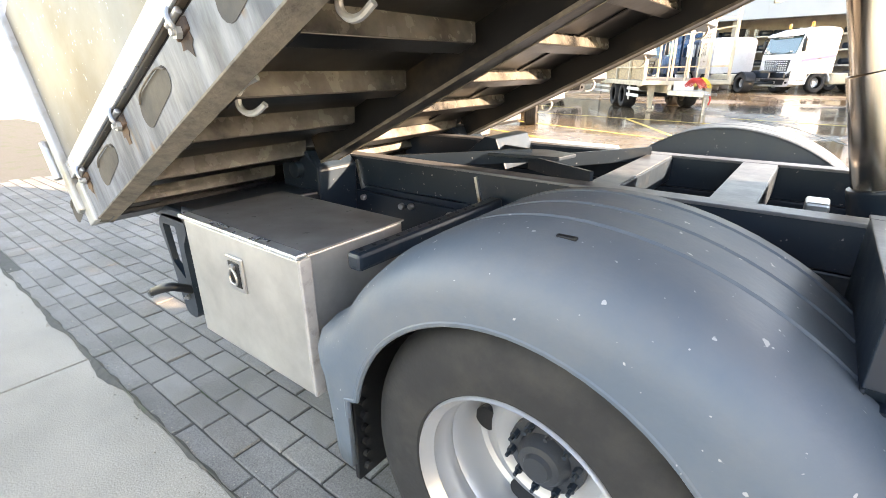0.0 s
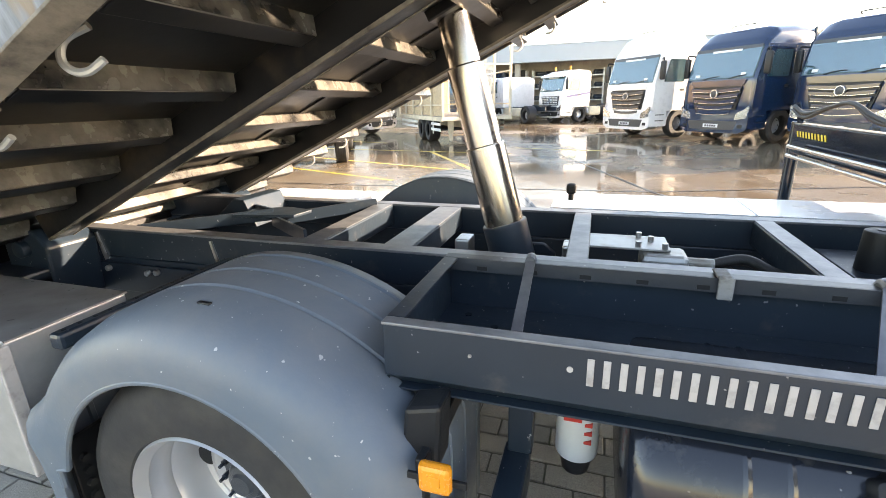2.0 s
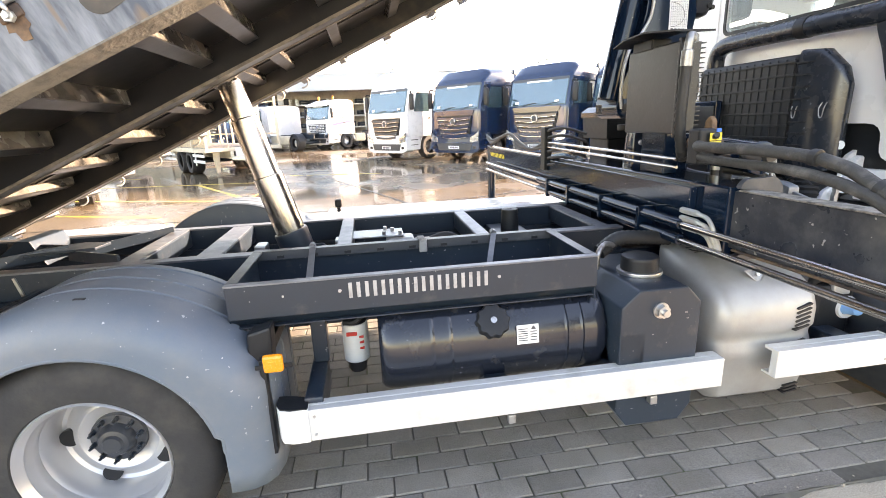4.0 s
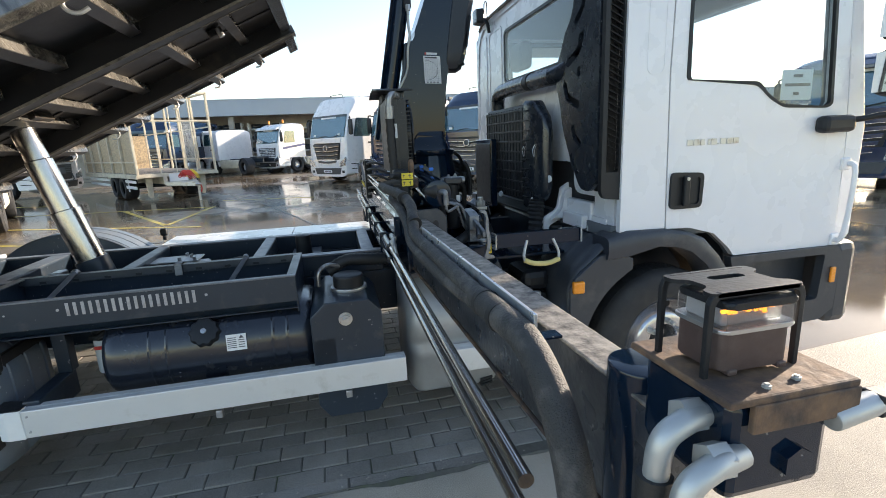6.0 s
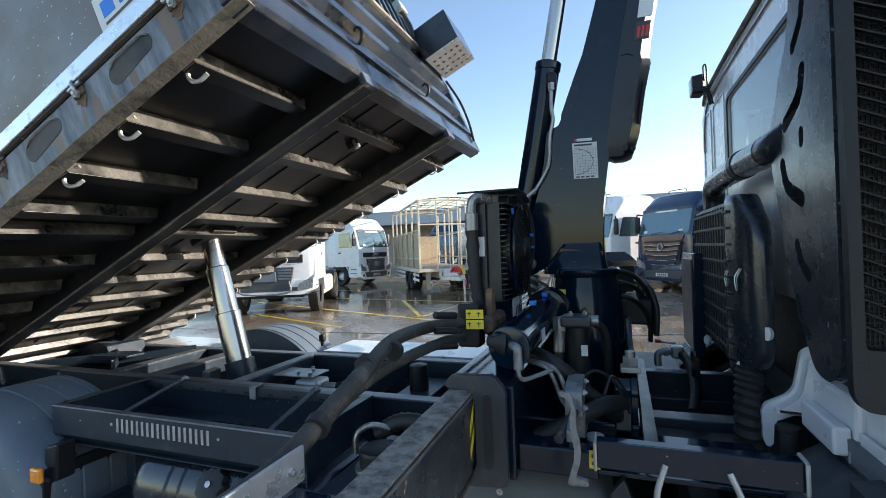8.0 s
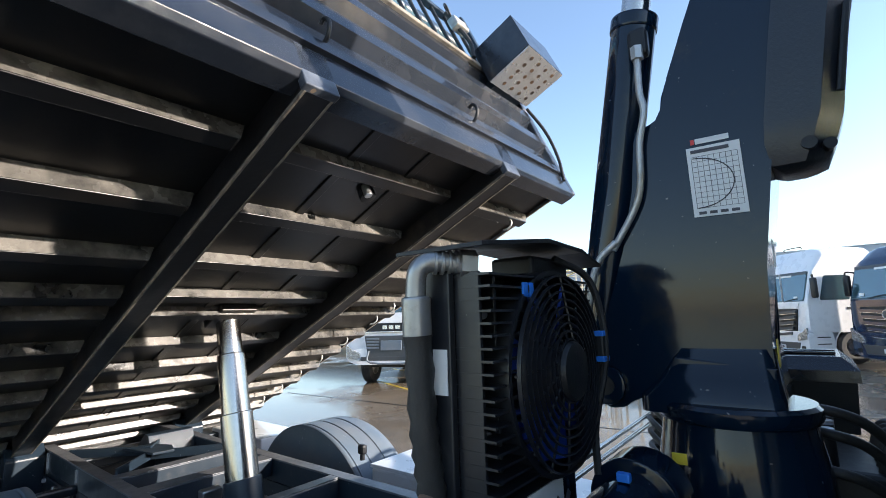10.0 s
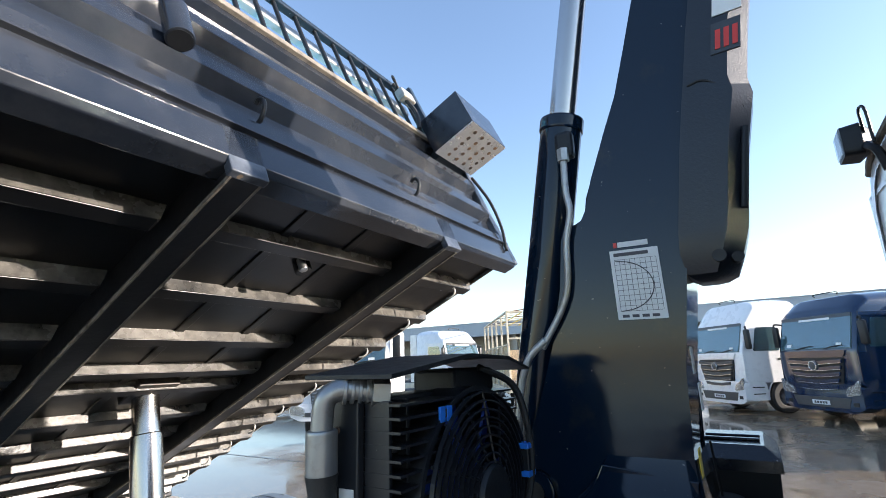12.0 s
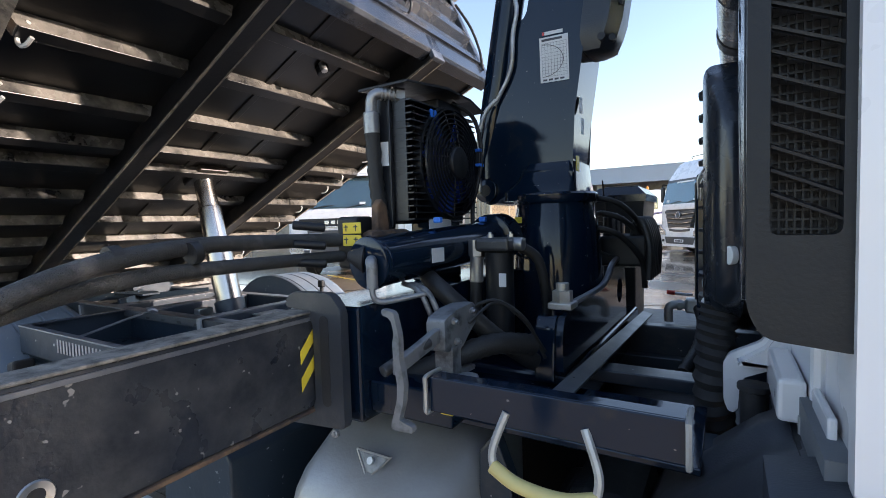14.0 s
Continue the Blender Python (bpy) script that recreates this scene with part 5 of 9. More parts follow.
sub("load_chart", prism([(p.x, p.z) for p in (CBL, CBR, CTR, CTL)], -0.108, -0.1055, 0), DECAL, boom, "pale load chart sticker with a printed grid")


def on_chart(a, b):
    """A place on the chart, a across and b up, both 0 to 1."""
    p = CBL.lerp(CBR, a).lerp(CTL.lerp(CTR, a), b)
    return (p.x, -0.1085, p.z)


for i in range(11):
    sub("chart_line", cyl(on_chart(0.08, 0.12 + 0.074 * i), on_chart(0.94, 0.12 + 0.074 * i), 0.0004, seg=4), PRINT, boom)
for i in range(9):
    sub("chart_line", cyl(on_chart(0.08 + 0.1075 * i, 0.12), on_chart(0.08 + 0.1075 * i, 0.86), 0.0004, seg=4), PRINT, boom)
for i in range(4):
    sub("chart_text", prism([on_chart(a, b)[::2] for a, b in ((0.1 + 0.2 * i, 0.03), (0.24 + 0.2 * i, 0.03), (0.24 + 0.2 * i, 0.07), (0.1 + 0.2 * i, 0.07))], -0.1088, -0.108, 0), PRINT, boom)
sub("chart_title", prism([on_chart(a, b)[::2] for a, b in ((0.08, 0.91), (0.8, 0.91), (0.8, 0.96), (0.08, 0.96))], -0.1088, -0.108, 0), PRINT, boom, "dark title bar")
arc = [on_chart(0.1 + 0.72 * math.sin(radians(a)), 0.48 + 0.36 * math.cos(radians(a))) for a in range(0, 181, 20)]
sub("chart_curve", tube(arc, 0.0012, 5, 2), PRINT, boom, "printed reach curve")
sub("title_bar", prism([(2.333, 2.088), (2.404, 2.086), (2.404, 2.099), (2.333, 2.101)], -0.1075, -0.1055, 0), DECAL, boom, "pale lettering bar")
sub("title_bar", prism([(2.323, 2.088), (2.331, 2.088), (2.331, 2.101), (2.323, 2.101)], -0.1075, -0.1055, 0), RED, boom, "red lettering bar")
for x0, z0, m in ((2.455, 1.78, DECAL), (2.46, 1.7, DECAL), (2.44, 1.56, YELLOW)):
    sub("side_sticker", box(x0 + 0.002, x0 + 0.004, -0.085, -0.045, z0, z0 + 0.06, 0.0, None), m, boom)
def cover_ring(x, w, near=-0.115, far=0.05, cut=0.04):
    """A section of the boom cover: a flat near side, a chamfer and a narrower front."""
    return [(x, near), (x + w - cut, near), (x + w, near + 0.045), (x + w, far - 0.02), (x + w - 0.02, far), (x, far)]


cov = cpart("boom_cover", loft([(1.985, cover_ring(2.52, 0.055, -0.07, 0.01, 0.02)), (2.0, cover_ring(2.498, 0.1, -0.1, 0.04)), (2.05, cover_ring(2.49, 0.128)), (2.1, cover_ring(2.494, 0.14)), (2.3, cover_ring(2.524, 0.142)), (2.42, cover_ring(2.545, 0.148)), (2.46, cover_ring(2.553, 0.135)), (2.6, cover_ring(2.578, 0.132)), (2.85, cover_ring(2.63, 0.13)), (3.25, cover_ring(2.73, 0.11))], "z"), CRANECOVER, "charcoal moulded boom cover", True)
sub("cover_eye", cyl((2.568, -0.119, 2.035), (2.568, -0.09, 2.035), 0.014, seg=20), BLACK, cov, "dark round opening")
sub("cover_eye", cyl((2.603, -0.1, 2.03), (2.598, -0.07, 2.03), 0.012, seg=20), BLACK, cov, "dark round opening")
sub("cover_slot", tube([(2.632, -0.092, 2.14), (2.65, -0.092, 2.25), (2.664, -0.092, 2.33)], 0.0075, 8), BLACK, cov, "moulded recess", True)
sub("cover_groove", tube([(2.563, -0.1155, 2.46), (2.6, -0.1155, 2.462), (2.65, -0.105, 2.42), (2.668, -0.085, 2.38)], 0.003, 6), BLACK, cov, "moulded groove", True)
for z0, m in ((2.62, DECAL), (2.52, TRIM)):
    s = (z0 - 2.55) * 0.17
    sub("cover_badge", prism([(2.628 + s, z0), (2.69 + s, z0), (2.702 + s, z0 + 0.08), (2.64 + s, z0 + 0.08)], -0.118, -0.112, 0), m, cov, "plain badge patch")

for k in range(3):
    sub("badge_bar", prism([(2.634 + 0.018 * k, 2.53), (2.645 + 0.018 * k, 2.53), (2.652 + 0.018 * k, 2.58), (2.641 + 0.018 * k, 2.58)], -0.12, -0.118, 0), RED, cov, "red lettering bar")
for ob in (cov, *cov.children_recursive):
    ob.data.transform(Matrix.Translation((-0.02, 0, 0)))

# lifting ram
LR0, LR1 = Vector((2.02, -0.02, 1.55)), Vector((2.205, -0.04, 2.5))
lway = (LR1 - LR0).normalized()
lram = cpart("lift_cylinder", cyl(LR0, LR1, 0.06, seg=40, bev=0.006), CRANE, "black lifting cylinder", True)
sub("rod", cyl(LR1 - lway * 0.02, LR1 + lway * 0.85, 0.039, seg=36), CHROME, lram, "bright chromed rod", True)
sub("cylinder_head", cyl(LR1 - lway * 0.03, LR1 + lway * 0.012, 0.064, seg=40, bev=0.005), CRANE, lram, "", True)
sub("port_boss", box(2.2, 2.25, -0.12, -0.08, 2.36, 2.44, 0.012), BLACK, lram)
sub("oil_pipe", tube([(2.225, -0.125, 2.37), (2.222, -0.125, 2.26), (2.228, -0.125, 2.2), (2.21, -0.122, 2.12), (2.195, -0.12, 1.98), (2.12, -0.12, 1.85)], 0.009, 10), GALV, lram, "pale steel oil pipe", True)
sub("pipe_nut", nut((2.225, -0.125, 2.38), (0, 0, -1), 0.016, 0.035), GALV, lram)
cpart("boom_pipe", tube([(2.13, -0.125, 1.87), (2.08, -0.13, 1.82), (2.05, -0.13, 1.72), (2.04, -0.13, 1.6), (2.05, -0.12, 1.5)], 0.01, 10), GALV, "pale bent pipe", True)

# oil cooler with fan
cool = cpart("oil_cooler", box(1.985, 2.035, -0.7, -0.29, 1.375, 1.77, 0.006), COOLER, "black oil cooler core")
for i in range(19):
    z = 1.388 + i * 0.0205
    for y0, y1 in ((-0.705, -0.58), (-0.37, -0.28)):
        sub("cooler_fin", prism([(y0, z), (y1, z), (y1, z + 0.004), (y0, z + 0.004)], 2.03, 2.108, 0, axis="x"), COOLER, cool)
    half = math.sqrt(max(0.0, 0.19 ** 2 - (z - 1.58) ** 2))
    for y0, y1 in ((-0.58, -0.47 - half), (-0.47 + half, -0.37)):
        if y1 - y0 > 0.012:
            sub("cooler_fin", prism([(y0, z), (y1, z), (y1, z + 0.004), (y0, z + 0.004)], 2.03, 2.108, 0, axis="x"), COOLER, cool)
for y in (-0.7, -0.655):
    sub("fin_post", box(2.035, 2.085, y - 0.004, y + 0.004, 1.385, 1.765, 0.001), COOLER, cool)
sub("shroud_ring", turned([(0.186, 0.0), (0.196, 0.0), (0.196, 0.075), (0.186, 0.075)], 56, Matrix.Translation((2.112, -0.47, 1.58)) @ pose(0, 0, 0, 0, 0, 90), close=True), COOLER, cool, "black fan ring", True)
sub("cooler_side", box(1.975, 2.035, -0.72, -0.705, 1.36, 1.78, 0.003), COOLER, cool, "black side plate with bolts")
sub("fan_shroud", box(2.03, 2.05, -0.7, -0.28, 1.38, 1.77, 0.006), COOLER, cool, "black shroud behind the fins")
FC = Vector((2.115, -0.47, 1.58))
sub("fan_disc", cyl((2.052, FC.y, FC.z), (2.058, FC.y, FC.z), 0.185, seg=48), COOLER, cool, "dark space behind the grille")
for i in range(7):
    sub("fan_blade", prism([(0.04, -0.02), (0.165, -0.045), (0.17, 0.03), (0.04, 0.02)], 0.0, 0.006, 0, Matrix.Translation((2.09, FC.y, FC.z)) @ pose(0, 0, 0, 0, 90, 0) @ pose(0, 0, 0, 0, 0, 51.4 * i) @ pose(0, 0, 0, 20, 0, 0), axis="z"), FANBLUE, cool, "blue fan blade")
for k in range(9):
    r = 0.06 + 0.0156 * k
    ring = turned([(r - 0.0016, -0.004), (r + 0.0016, -0.004), (r + 0.0016, 0.004), (r - 0.0016, 0.004)], 40, Matrix.Translation((2.135 - 0.0012 * k, FC.y, FC.z)) @ pose(0, 0, 0, 0, 0, 90), close=True)
    sub("grille_ring", ring, COOLER, cool)
for i in range(16):
    a = 2 * math.pi * i / 16
    sub("grille_spoke", cyl((2.136, FC.y + 0.05 * math.cos(a), FC.z + 0.05 * math.sin(a)), (2.12, FC.y + 0.188 * math.cos(a + 0.35), FC.z + 0.188 * math.sin(a + 0.35)), 0.0026, seg=6), COOLER, cool)
sub("fan_motor", cyl((2.11, FC.y, FC.z), (2.15, FC.y, FC.z), 0.06, 0.055, 32, 0.008), BLACK, cool, "black fan motor", True)
for z in (1.692, 1.491):
    sub("mount_bolt", cyl((2.055, -0.668, z), (2.075, -0.676, z), 0.0085, seg=14, bev=0.002), STEEL, cool, "pale socket bolt", True)
    sub("mount_washer", cyl((2.05, -0.692, z), (2.062, -0.697, z), 0.008, seg=12), GALV, cool)
for z, m in ((1.72, RUST), (1.56, YELLOW), (1.43, YELLOW)):
    sub("side_plug", cyl((1.99, -0.7195, z), (1.99, -0.724, z), 0.006, seg=12), m, cool)
sub("cooler_label", sheet((1.998, -0.7205, 1.56), (1, 0, 0), (0, 0, 1), 0.03, 0.075, 0.002), DECAL, cool, "white rating label")
for i in range(2):
    sub("blue_tag", box(2.108, 2.113, -0.6 + 0.022 * i, -0.584 + 0.022 * i, 1.722, 1.748, 0.001), BLUE, cool, "bright blue emblem tab")
hd = cpart("cooler_roof", prism([(-0.74, 1.8), (-0.5, 1.83), (-0.33, 1.825), (-0.22, 1.8), (-0.22, 1.806), (-0.33, 1.833), (-0.5, 1.838), (-0.74, 1.808)], 1.93, 2.12, 0.001, axis="x"), BLACK, "thin black rain roof")
sub("fan_motor_box", box(1.98, 2.08, -0.5, -0.33, 1.76, 1.81, 0.008), BLACK, hd)
elb = cpart("cooler_hose", tube([(2.05, -0.69, 1.777), (2.02, -0.725, 1.785), (1.996, -0.75, 1.774), (1.988, -0.752, 1.735), (1.988, -0.752, 1.68)], 0.0175, 14), ZINC, "galvanised hose elbow", True)
sub("ferrule", cyl((1.988, -0.752, 1.725), (1.988, -0.75, 1.655), 0.025, seg=20, bev=0.004), ZINC, elb, "", True)
for k in range(4):
    sub("elbow_collar", cyl((2.013 + 0.008 * k, -0.732 + 0.009 * k, 1.783), (2.017 + 0.008 * k, -0.7275 + 0.009 * k, 1.7825), 0.0215, seg=18, bev=0.001), ZINC, elb, "", True)
sub("elbow_nut", cyl((2.044, -0.699, 1.779), (2.062, -0.678, 1.777), 0.027, seg=6), ZINC, elb)
sub("wrapped_hose", tube([(1.988, -0.75, 1.66), (1.99, -0.742, 1.52), (1.994, -0.735, 1.44), (2.004, -0.73, 1.37), (2.025, -0.72, 1.3), (2.05, -0.7, 1.26)], 0.0215, 16, 5, ribs=0.0045), HOSE, elb, "black spiral-wrapped hose", True)
bc = cpart("cable_connector", box(2.12, 2.145, -0.315, -0.29, 1.585, 1.645, 0.004), BLACK, "black cable connector with blue ends")
for z in (1.583, 1.638):
    sub("blue_end", box(2.118, 2.147, -0.32, -0.286, z, z + 0.012, 0.002), BLUE, bc)
cpart("fan_cable", tube([(2.08, -0.4, 1.81), (2.12, -0.32, 1.77), (2.14, -0.3, 1.68), (2.14, -0.3, 1.58), (2.12, -0.33, 1.45), (2.13, -0.36, 1.36)], 0.008, 8), HOSE, "black fan cable", True)
cpart("cooler_stand", box(2.02, 2.1, -0.6, -0.4, 1.18, 1.38, 0.006), CRANE, "black cooler stand")
st = cpart("striped_plate", sheet((2.105, -0.62, 1.27), (0, 1, 0), (0, 0, 1), 0.14, 0.12, 0.003), DECAL, "white plate with black stripes")
for i in range(3):
    sub("stripe", sheet((2.109, -0.61 + 0.045 * i, 1.275), (0, 0.55, 0.6), (0, -0.6, 0.55), 0.1, 0.016, 0.001), PRINT, st)

WORNBLACK = mat("worn_black_casting", (0.035, 0.036, 0.038), 0.4, vary=0.3, scale=20, second=(0.16, 0.15, 0.14), amount=0.25, patch=22, bump=0.3)

# valve blocks, filters and pipes round the column
vb = cpart("valve_block", box(1.97, 2.05, -0.905, -0.83, 1.25, 1.4, 0.01), BLACK, "black valve block")
for z in (1.367, 1.332):
    pl = sub("yellow_plate", box(-0.03, 0.03, -0.0155, 0.0155, 0, 0.004, 0.001, pose(2.037, -0.912, z, 90, 0, 8)), YELLOW, vb, "yellow stabiliser pictogram plate")
    for k in (-0.018, 0.014):
        sub("pictogram", box(k - 0.008, k + 0.006, 0.002, 0.005, 0.004, 0.0048, 0, pose(2.037, -0.912, z, 90, 0, 8)), PRINT, vb)
        sub("pictogram", box(k - 0.002, k + 0.001, -0.009, 0.009, 0.004, 0.0048, 0, pose(2.037, -0.912, z, 90, 0, 8)), PRINT, vb)
for i in range(3):
    z = 1.37 - 0.05 * i
    sub("lever_knob", cyl((1.99, -0.97, z), (1.94, -1.04, z + 0.01), 0.012, seg=12, bev=0.004), BLACK, vb, "", True)
rl = cpart("swivel_link", box(2.05, 2.1, -0.9, -0.7, 1.3, 1.36, 0.02), RUST, "dull brown link plate")
sub("link_lug", prism([(-0.86, 1.34), (-0.8, 1.34), (-0.81, 1.43), (-0.835, 1.45), (-0.855, 1.43)], 2.06, 2.085, 0.005, axis="x"), RUST, rl)
fc = cpart("pressure_filter", cyl((2.345, -0.6, 1.02), (2.345, -0.6, 1.285), 0.043, seg=28, bev=0.008), BLACK, "black pressure filter can", True)
sub("filter_head", box(2.29, 2.4, -0.66, -0.54, 1.285, 1.325, 0.01), WORNBLACK, fc, "cast filter head")
sub("filter_bolt", nut((2.325, -0.62, 1.325), (0, 0, 1), 0.01, 0.01), STEEL, fc)
sub("filter_bolt", nut((2.375, -0.58, 1.325), (0, 0, 1), 0.01, 0.01), STEEL, fc)
sub("head_plug", cyl((2.39, -0.6, 1.305), (2.425, -0.6, 1.305), 0.02, seg=16, bev=0.003), ZINC, fc, "", True)
sub("hex_fitting", cyl((2.283, -0.63, 1.32), (2.283, -0.63, 1.27), 0.025, seg=6), ZINC, fc, "grey hexagon coupling")
sub("ferrule", cyl((2.283, -0.63, 1.27), (2.28, -0.63, 1.19), 0.021, seg=18, bev=0.003), ZINC, fc, "ribbed grey hose ferrule", True)
sub("fitting_arm", cyl((2.283, -0.63, 1.305), (2.32, -0.62, 1.315), 0.018, seg=14), ZINC, fc, "", True)
sub("down_hose", tube([(2.28, -0.63, 1.2), (2.278, -0.63, 1.1), (2.29, -0.6, 1.0)], 0.019, 12), HOSE, fc, "", True)
sub("filter_label", box(2.362, 2.385, -0.6445, -0.6425, 1.18, 1.22, 0), DECAL, fc, "small pale label")
cpart("steel_pipe", tube([(2.206, -1.035, 1.23), (2.208, -1.035, 1.2), (2.222, -1.02, 1.186), (2.255, -0.98, 1.19), (2.3, -0.93, 1.2)], 0.007, 10), WORNGREY, "pale bent steel pipe", True)
for k in range(2):
    cpart("steel_pipe", tube([(2.2 + 0.025 * k, -0.9, 1.215), (2.25 + 0.025 * k, -0.93, 1.213), (2.285 + 0.025 * k, -0.94, 1.195), (2.31 + 0.025 * k, -0.93, 1.13), (2.325 + 0.025 * k, -0.92, 1.09), (2.35 + 0.02 * k, -0.88, 1.06)], 0.007, 10), WORNGREY, "pale bent steel pipe", True)
cpart("thick_hose", tube([(2.2, -0.78, 1.22), (2.29, -0.86, 1.2), (2.36, -0.83, 1.13), (2.42, -0.78, 1.06), (2.48, -0.68, 0.98)], 0.025, 14, 8), HOSE, "thick black hose", True)
cpart("thick_hose", tube([(2.24, -0.95, 0.98), (2.34, -0.92, 1.03), (2.43, -0.83, 1.06), (2.49, -0.72, 1.04)], 0.026, 14, 10, ribs=0.003), HOSE, "spiral-wrapped black hose", True)
cpart("side_hose", tube([(2.39, -0.56, 1.3), (2.44, -0.52, 1.25), (2.45, -0.48, 1.12), (2.44, -0.45, 1.0)], 0.016, 10), HOSE, "black hose", True)
cpart("plate_cable", tube([(2.45, -1.0, 1.15), (2.47, -0.9, 1.18), (2.5, -0.8, 1.12), (2.52, -0.7, 1.02)], 0.004, 6), HOSE, "thin black cable", True)
for y in (-0.72, -0.42):
    cpart("blue_clip", box(2.19, 2.215, y - 0.008, y + 0.008, 1.375, 1.392, 0.003), BLUE, "small blue cable tie")
cpart("lube_cable", tube([(2.34, -0.16, 1.405), (2.4, -0.16, 1.36), (2.47, -0.12, 1.29), (2.52, 0.0, 1.24), (2.54, 0.2, 1.2)], 0.004, 6), HOSE, "thin black grease line", True)
bank = cpart("control_valve_bank", box(2.47, 2.66, 0.16, 0.5, 1.17, 1.3, 0.012), BLACK, "black control valve bank")
for i in range(6):
    y = 0.19 + 0.055 * i
    sub("spool_cap", cyl((2.5, y, 1.3), (2.5, y, 1.38), 0.02, seg=14, bev=0.003), STEEL if i % 2 else BLACK, bank, "", True)
    sub("hose_tail", tube([(2.6, y, 1.29), (2.62, y - 0.02, 1.36), (2.65, y - 0.04, 1.35), (2.675, y - 0.05, 1.25), (2.67, y - 0.05, 1.12)], 0.014, 8), HOSE, bank, "", True)
for k, (a, b) in enumerate(((0.0, 0.0), (0.04, 0.06), (-0.05, 0.12))):
    cpart("loop_hose", tube([(2.42, 0.14 + a, 1.44 - b), (2.5, 0.06 + a, 1.455 - b), (2.58, 0.1 + a, 1.42 - b), (2.64, 0.2 + a, 1.32 - b), (2.645, 0.26 + a, 1.2 - b)], 0.012, 12), HOSE, "thick looping black hose", True)
otk = cpart("crane_oil_tank", loft([(1.3, [(2.47, 0.62), (2.7, 0.62), (2.7, 1.0), (2.47, 1.0)]), (1.46, [(2.46, 0.61), (2.71, 0.61), (2.71, 1.01), (2.46, 1.01)])], "z"), BLACK, "black oil tank with a ridged lid")
sub("tank_lid", loft([(1.455, [(2.45, 0.6), (2.72, 0.6), (2.72, 1.02), (2.45, 1.02)]), (1.49, [(2.45, 0.6), (2.72, 0.6), (2.72, 1.02), (2.45, 1.02)]), (1.53, [(2.49, 0.64), (2.68, 0.64), (2.68, 0.98), (2.49, 0.98)])], "z"), TANK, otk, "wet dark blue ridged lid")
for y in (0.72, 0.8):
    sub("lid_rib", box(2.5, 2.67, y, y + 0.02, 1.53, 1.54, 0.004), TANK, otk)
sub("oil_tank_neck", cyl((2.55, 0.5, 1.36), (2.55, 0.5, 1.4), 0.06, seg=24, bev=0.005), BLACK, otk, "", True)
sub("whip_aerial", cyl((2.55, 0.5, 1.4), (2.54, 0.49, 1.56), 0.004, seg=6), BLACK, otk, "thin whip aerial")
sub("tank_post", box(2.5, 2.66, 0.66, 0.95, 0.8, 1.3, 0.01), BLACK, otk)
clv = cpart("ball_valve", box(2.77, 2.84, 0.55, 0.62, 0.915, 0.985, 0.012), GALV, "grey ball valve")
sub("valve_tee", tube([(2.77, 0.585, 0.95), (2.72, 0.57, 0.95), (2.7, 0.565, 0.93), (2.7, 0.565, 0.87)], 0.02, 12), GALV, clv, "grey elbow", True)
sub("valve_hex", cyl((2.735, 0.575, 0.95), (2.755, 0.58, 0.95), 0.026, seg=6), GALV, clv)
sub("valve_handle", tube([(2.8, 0.585, 1.0), (2.76, 0.595, 1.0), (2.7, 0.605, 1.005)], 0.007, 8), STEEL, clv, "steel lever", True)
sub("handle_sleeve", tube([(2.725, 0.602, 1.003), (2.69, 0.607, 1.006)], 0.011, 10), RED, clv, "red lever sleeve", True)
cpart("valve_hose", tube([(2.83, 0.55, 0.94), (2.85, 0.4, 0.9), (2.84, 0.2, 0.84), (2.8, 0.0, 0.79)], 0.022, 12, 10, ribs=0.003), HOSE, "black hose", True)
panel = cpart("lamp_panel", box(2.84, 2.885, 0.12, 0.5, 1.02, 1.53, 0.006), CRANE, "dark upright panel")
sub("panel_rim", box(2.833, 2.84, 0.13, 0.49, 1.05, 1.5, 0.002), COOLER, panel)
sub("panel_post", box(2.84, 2.88, 0.28, 0.34, 0.77, 1.02, 0.003), CRANE, panel)

# base plates: sloped gusset, lifting bolt and cross channel
GUS = [(-0.64, 0.93), (-0.64, 1.05), (-0.62, 1.1), (-0.52, 1.115), (-0.1, 1.12), (0.06, 1.18), (0.18, 1.2), (0.26, 1.19), (0.3, 1.13), (0.32, 0.93)]
gus = cpart("gusset", plate_holes(rounded(GUS, 0.03), [[(0.17 + 0.055 * math.cos(k * math.pi / 8), 1.07 + 0.055 * math.sin(k * math.pi / 8)) for k in range(16)]], 2.53, 2.55, "x"), CRANE, "black upright gusset plate with a round hole")
sub("top_edge", tube([(2.54, -0.5, 1.118), (2.54, -0.1, 1.123), (2.54, 0.06, 1.183), (2.54, 0.18, 1.203), (2.54, 0.26, 1.192)], 0.012, 8), FRAME_EDGE, gus, "worn bright top edge", True)
sub("gusset_foot", prism([(-0.66, 0.92), (-0.6, 0.92), (-0.585, 1.07), (-0.6, 1.1), (-0.63, 1.1), (-0.645, 1.07)], 2.47, 2.53, 0.006, axis="x"), CRANE, gus, "curved end plate")
sub("sloped_rail", sheet((2.56, -0.85, 0.945), (0.02, 1.45, -0.04), (1, -0.01, -0.25), 1.45, 0.045, 0.01), FRAME, gus, "pale worn flange along the foot")
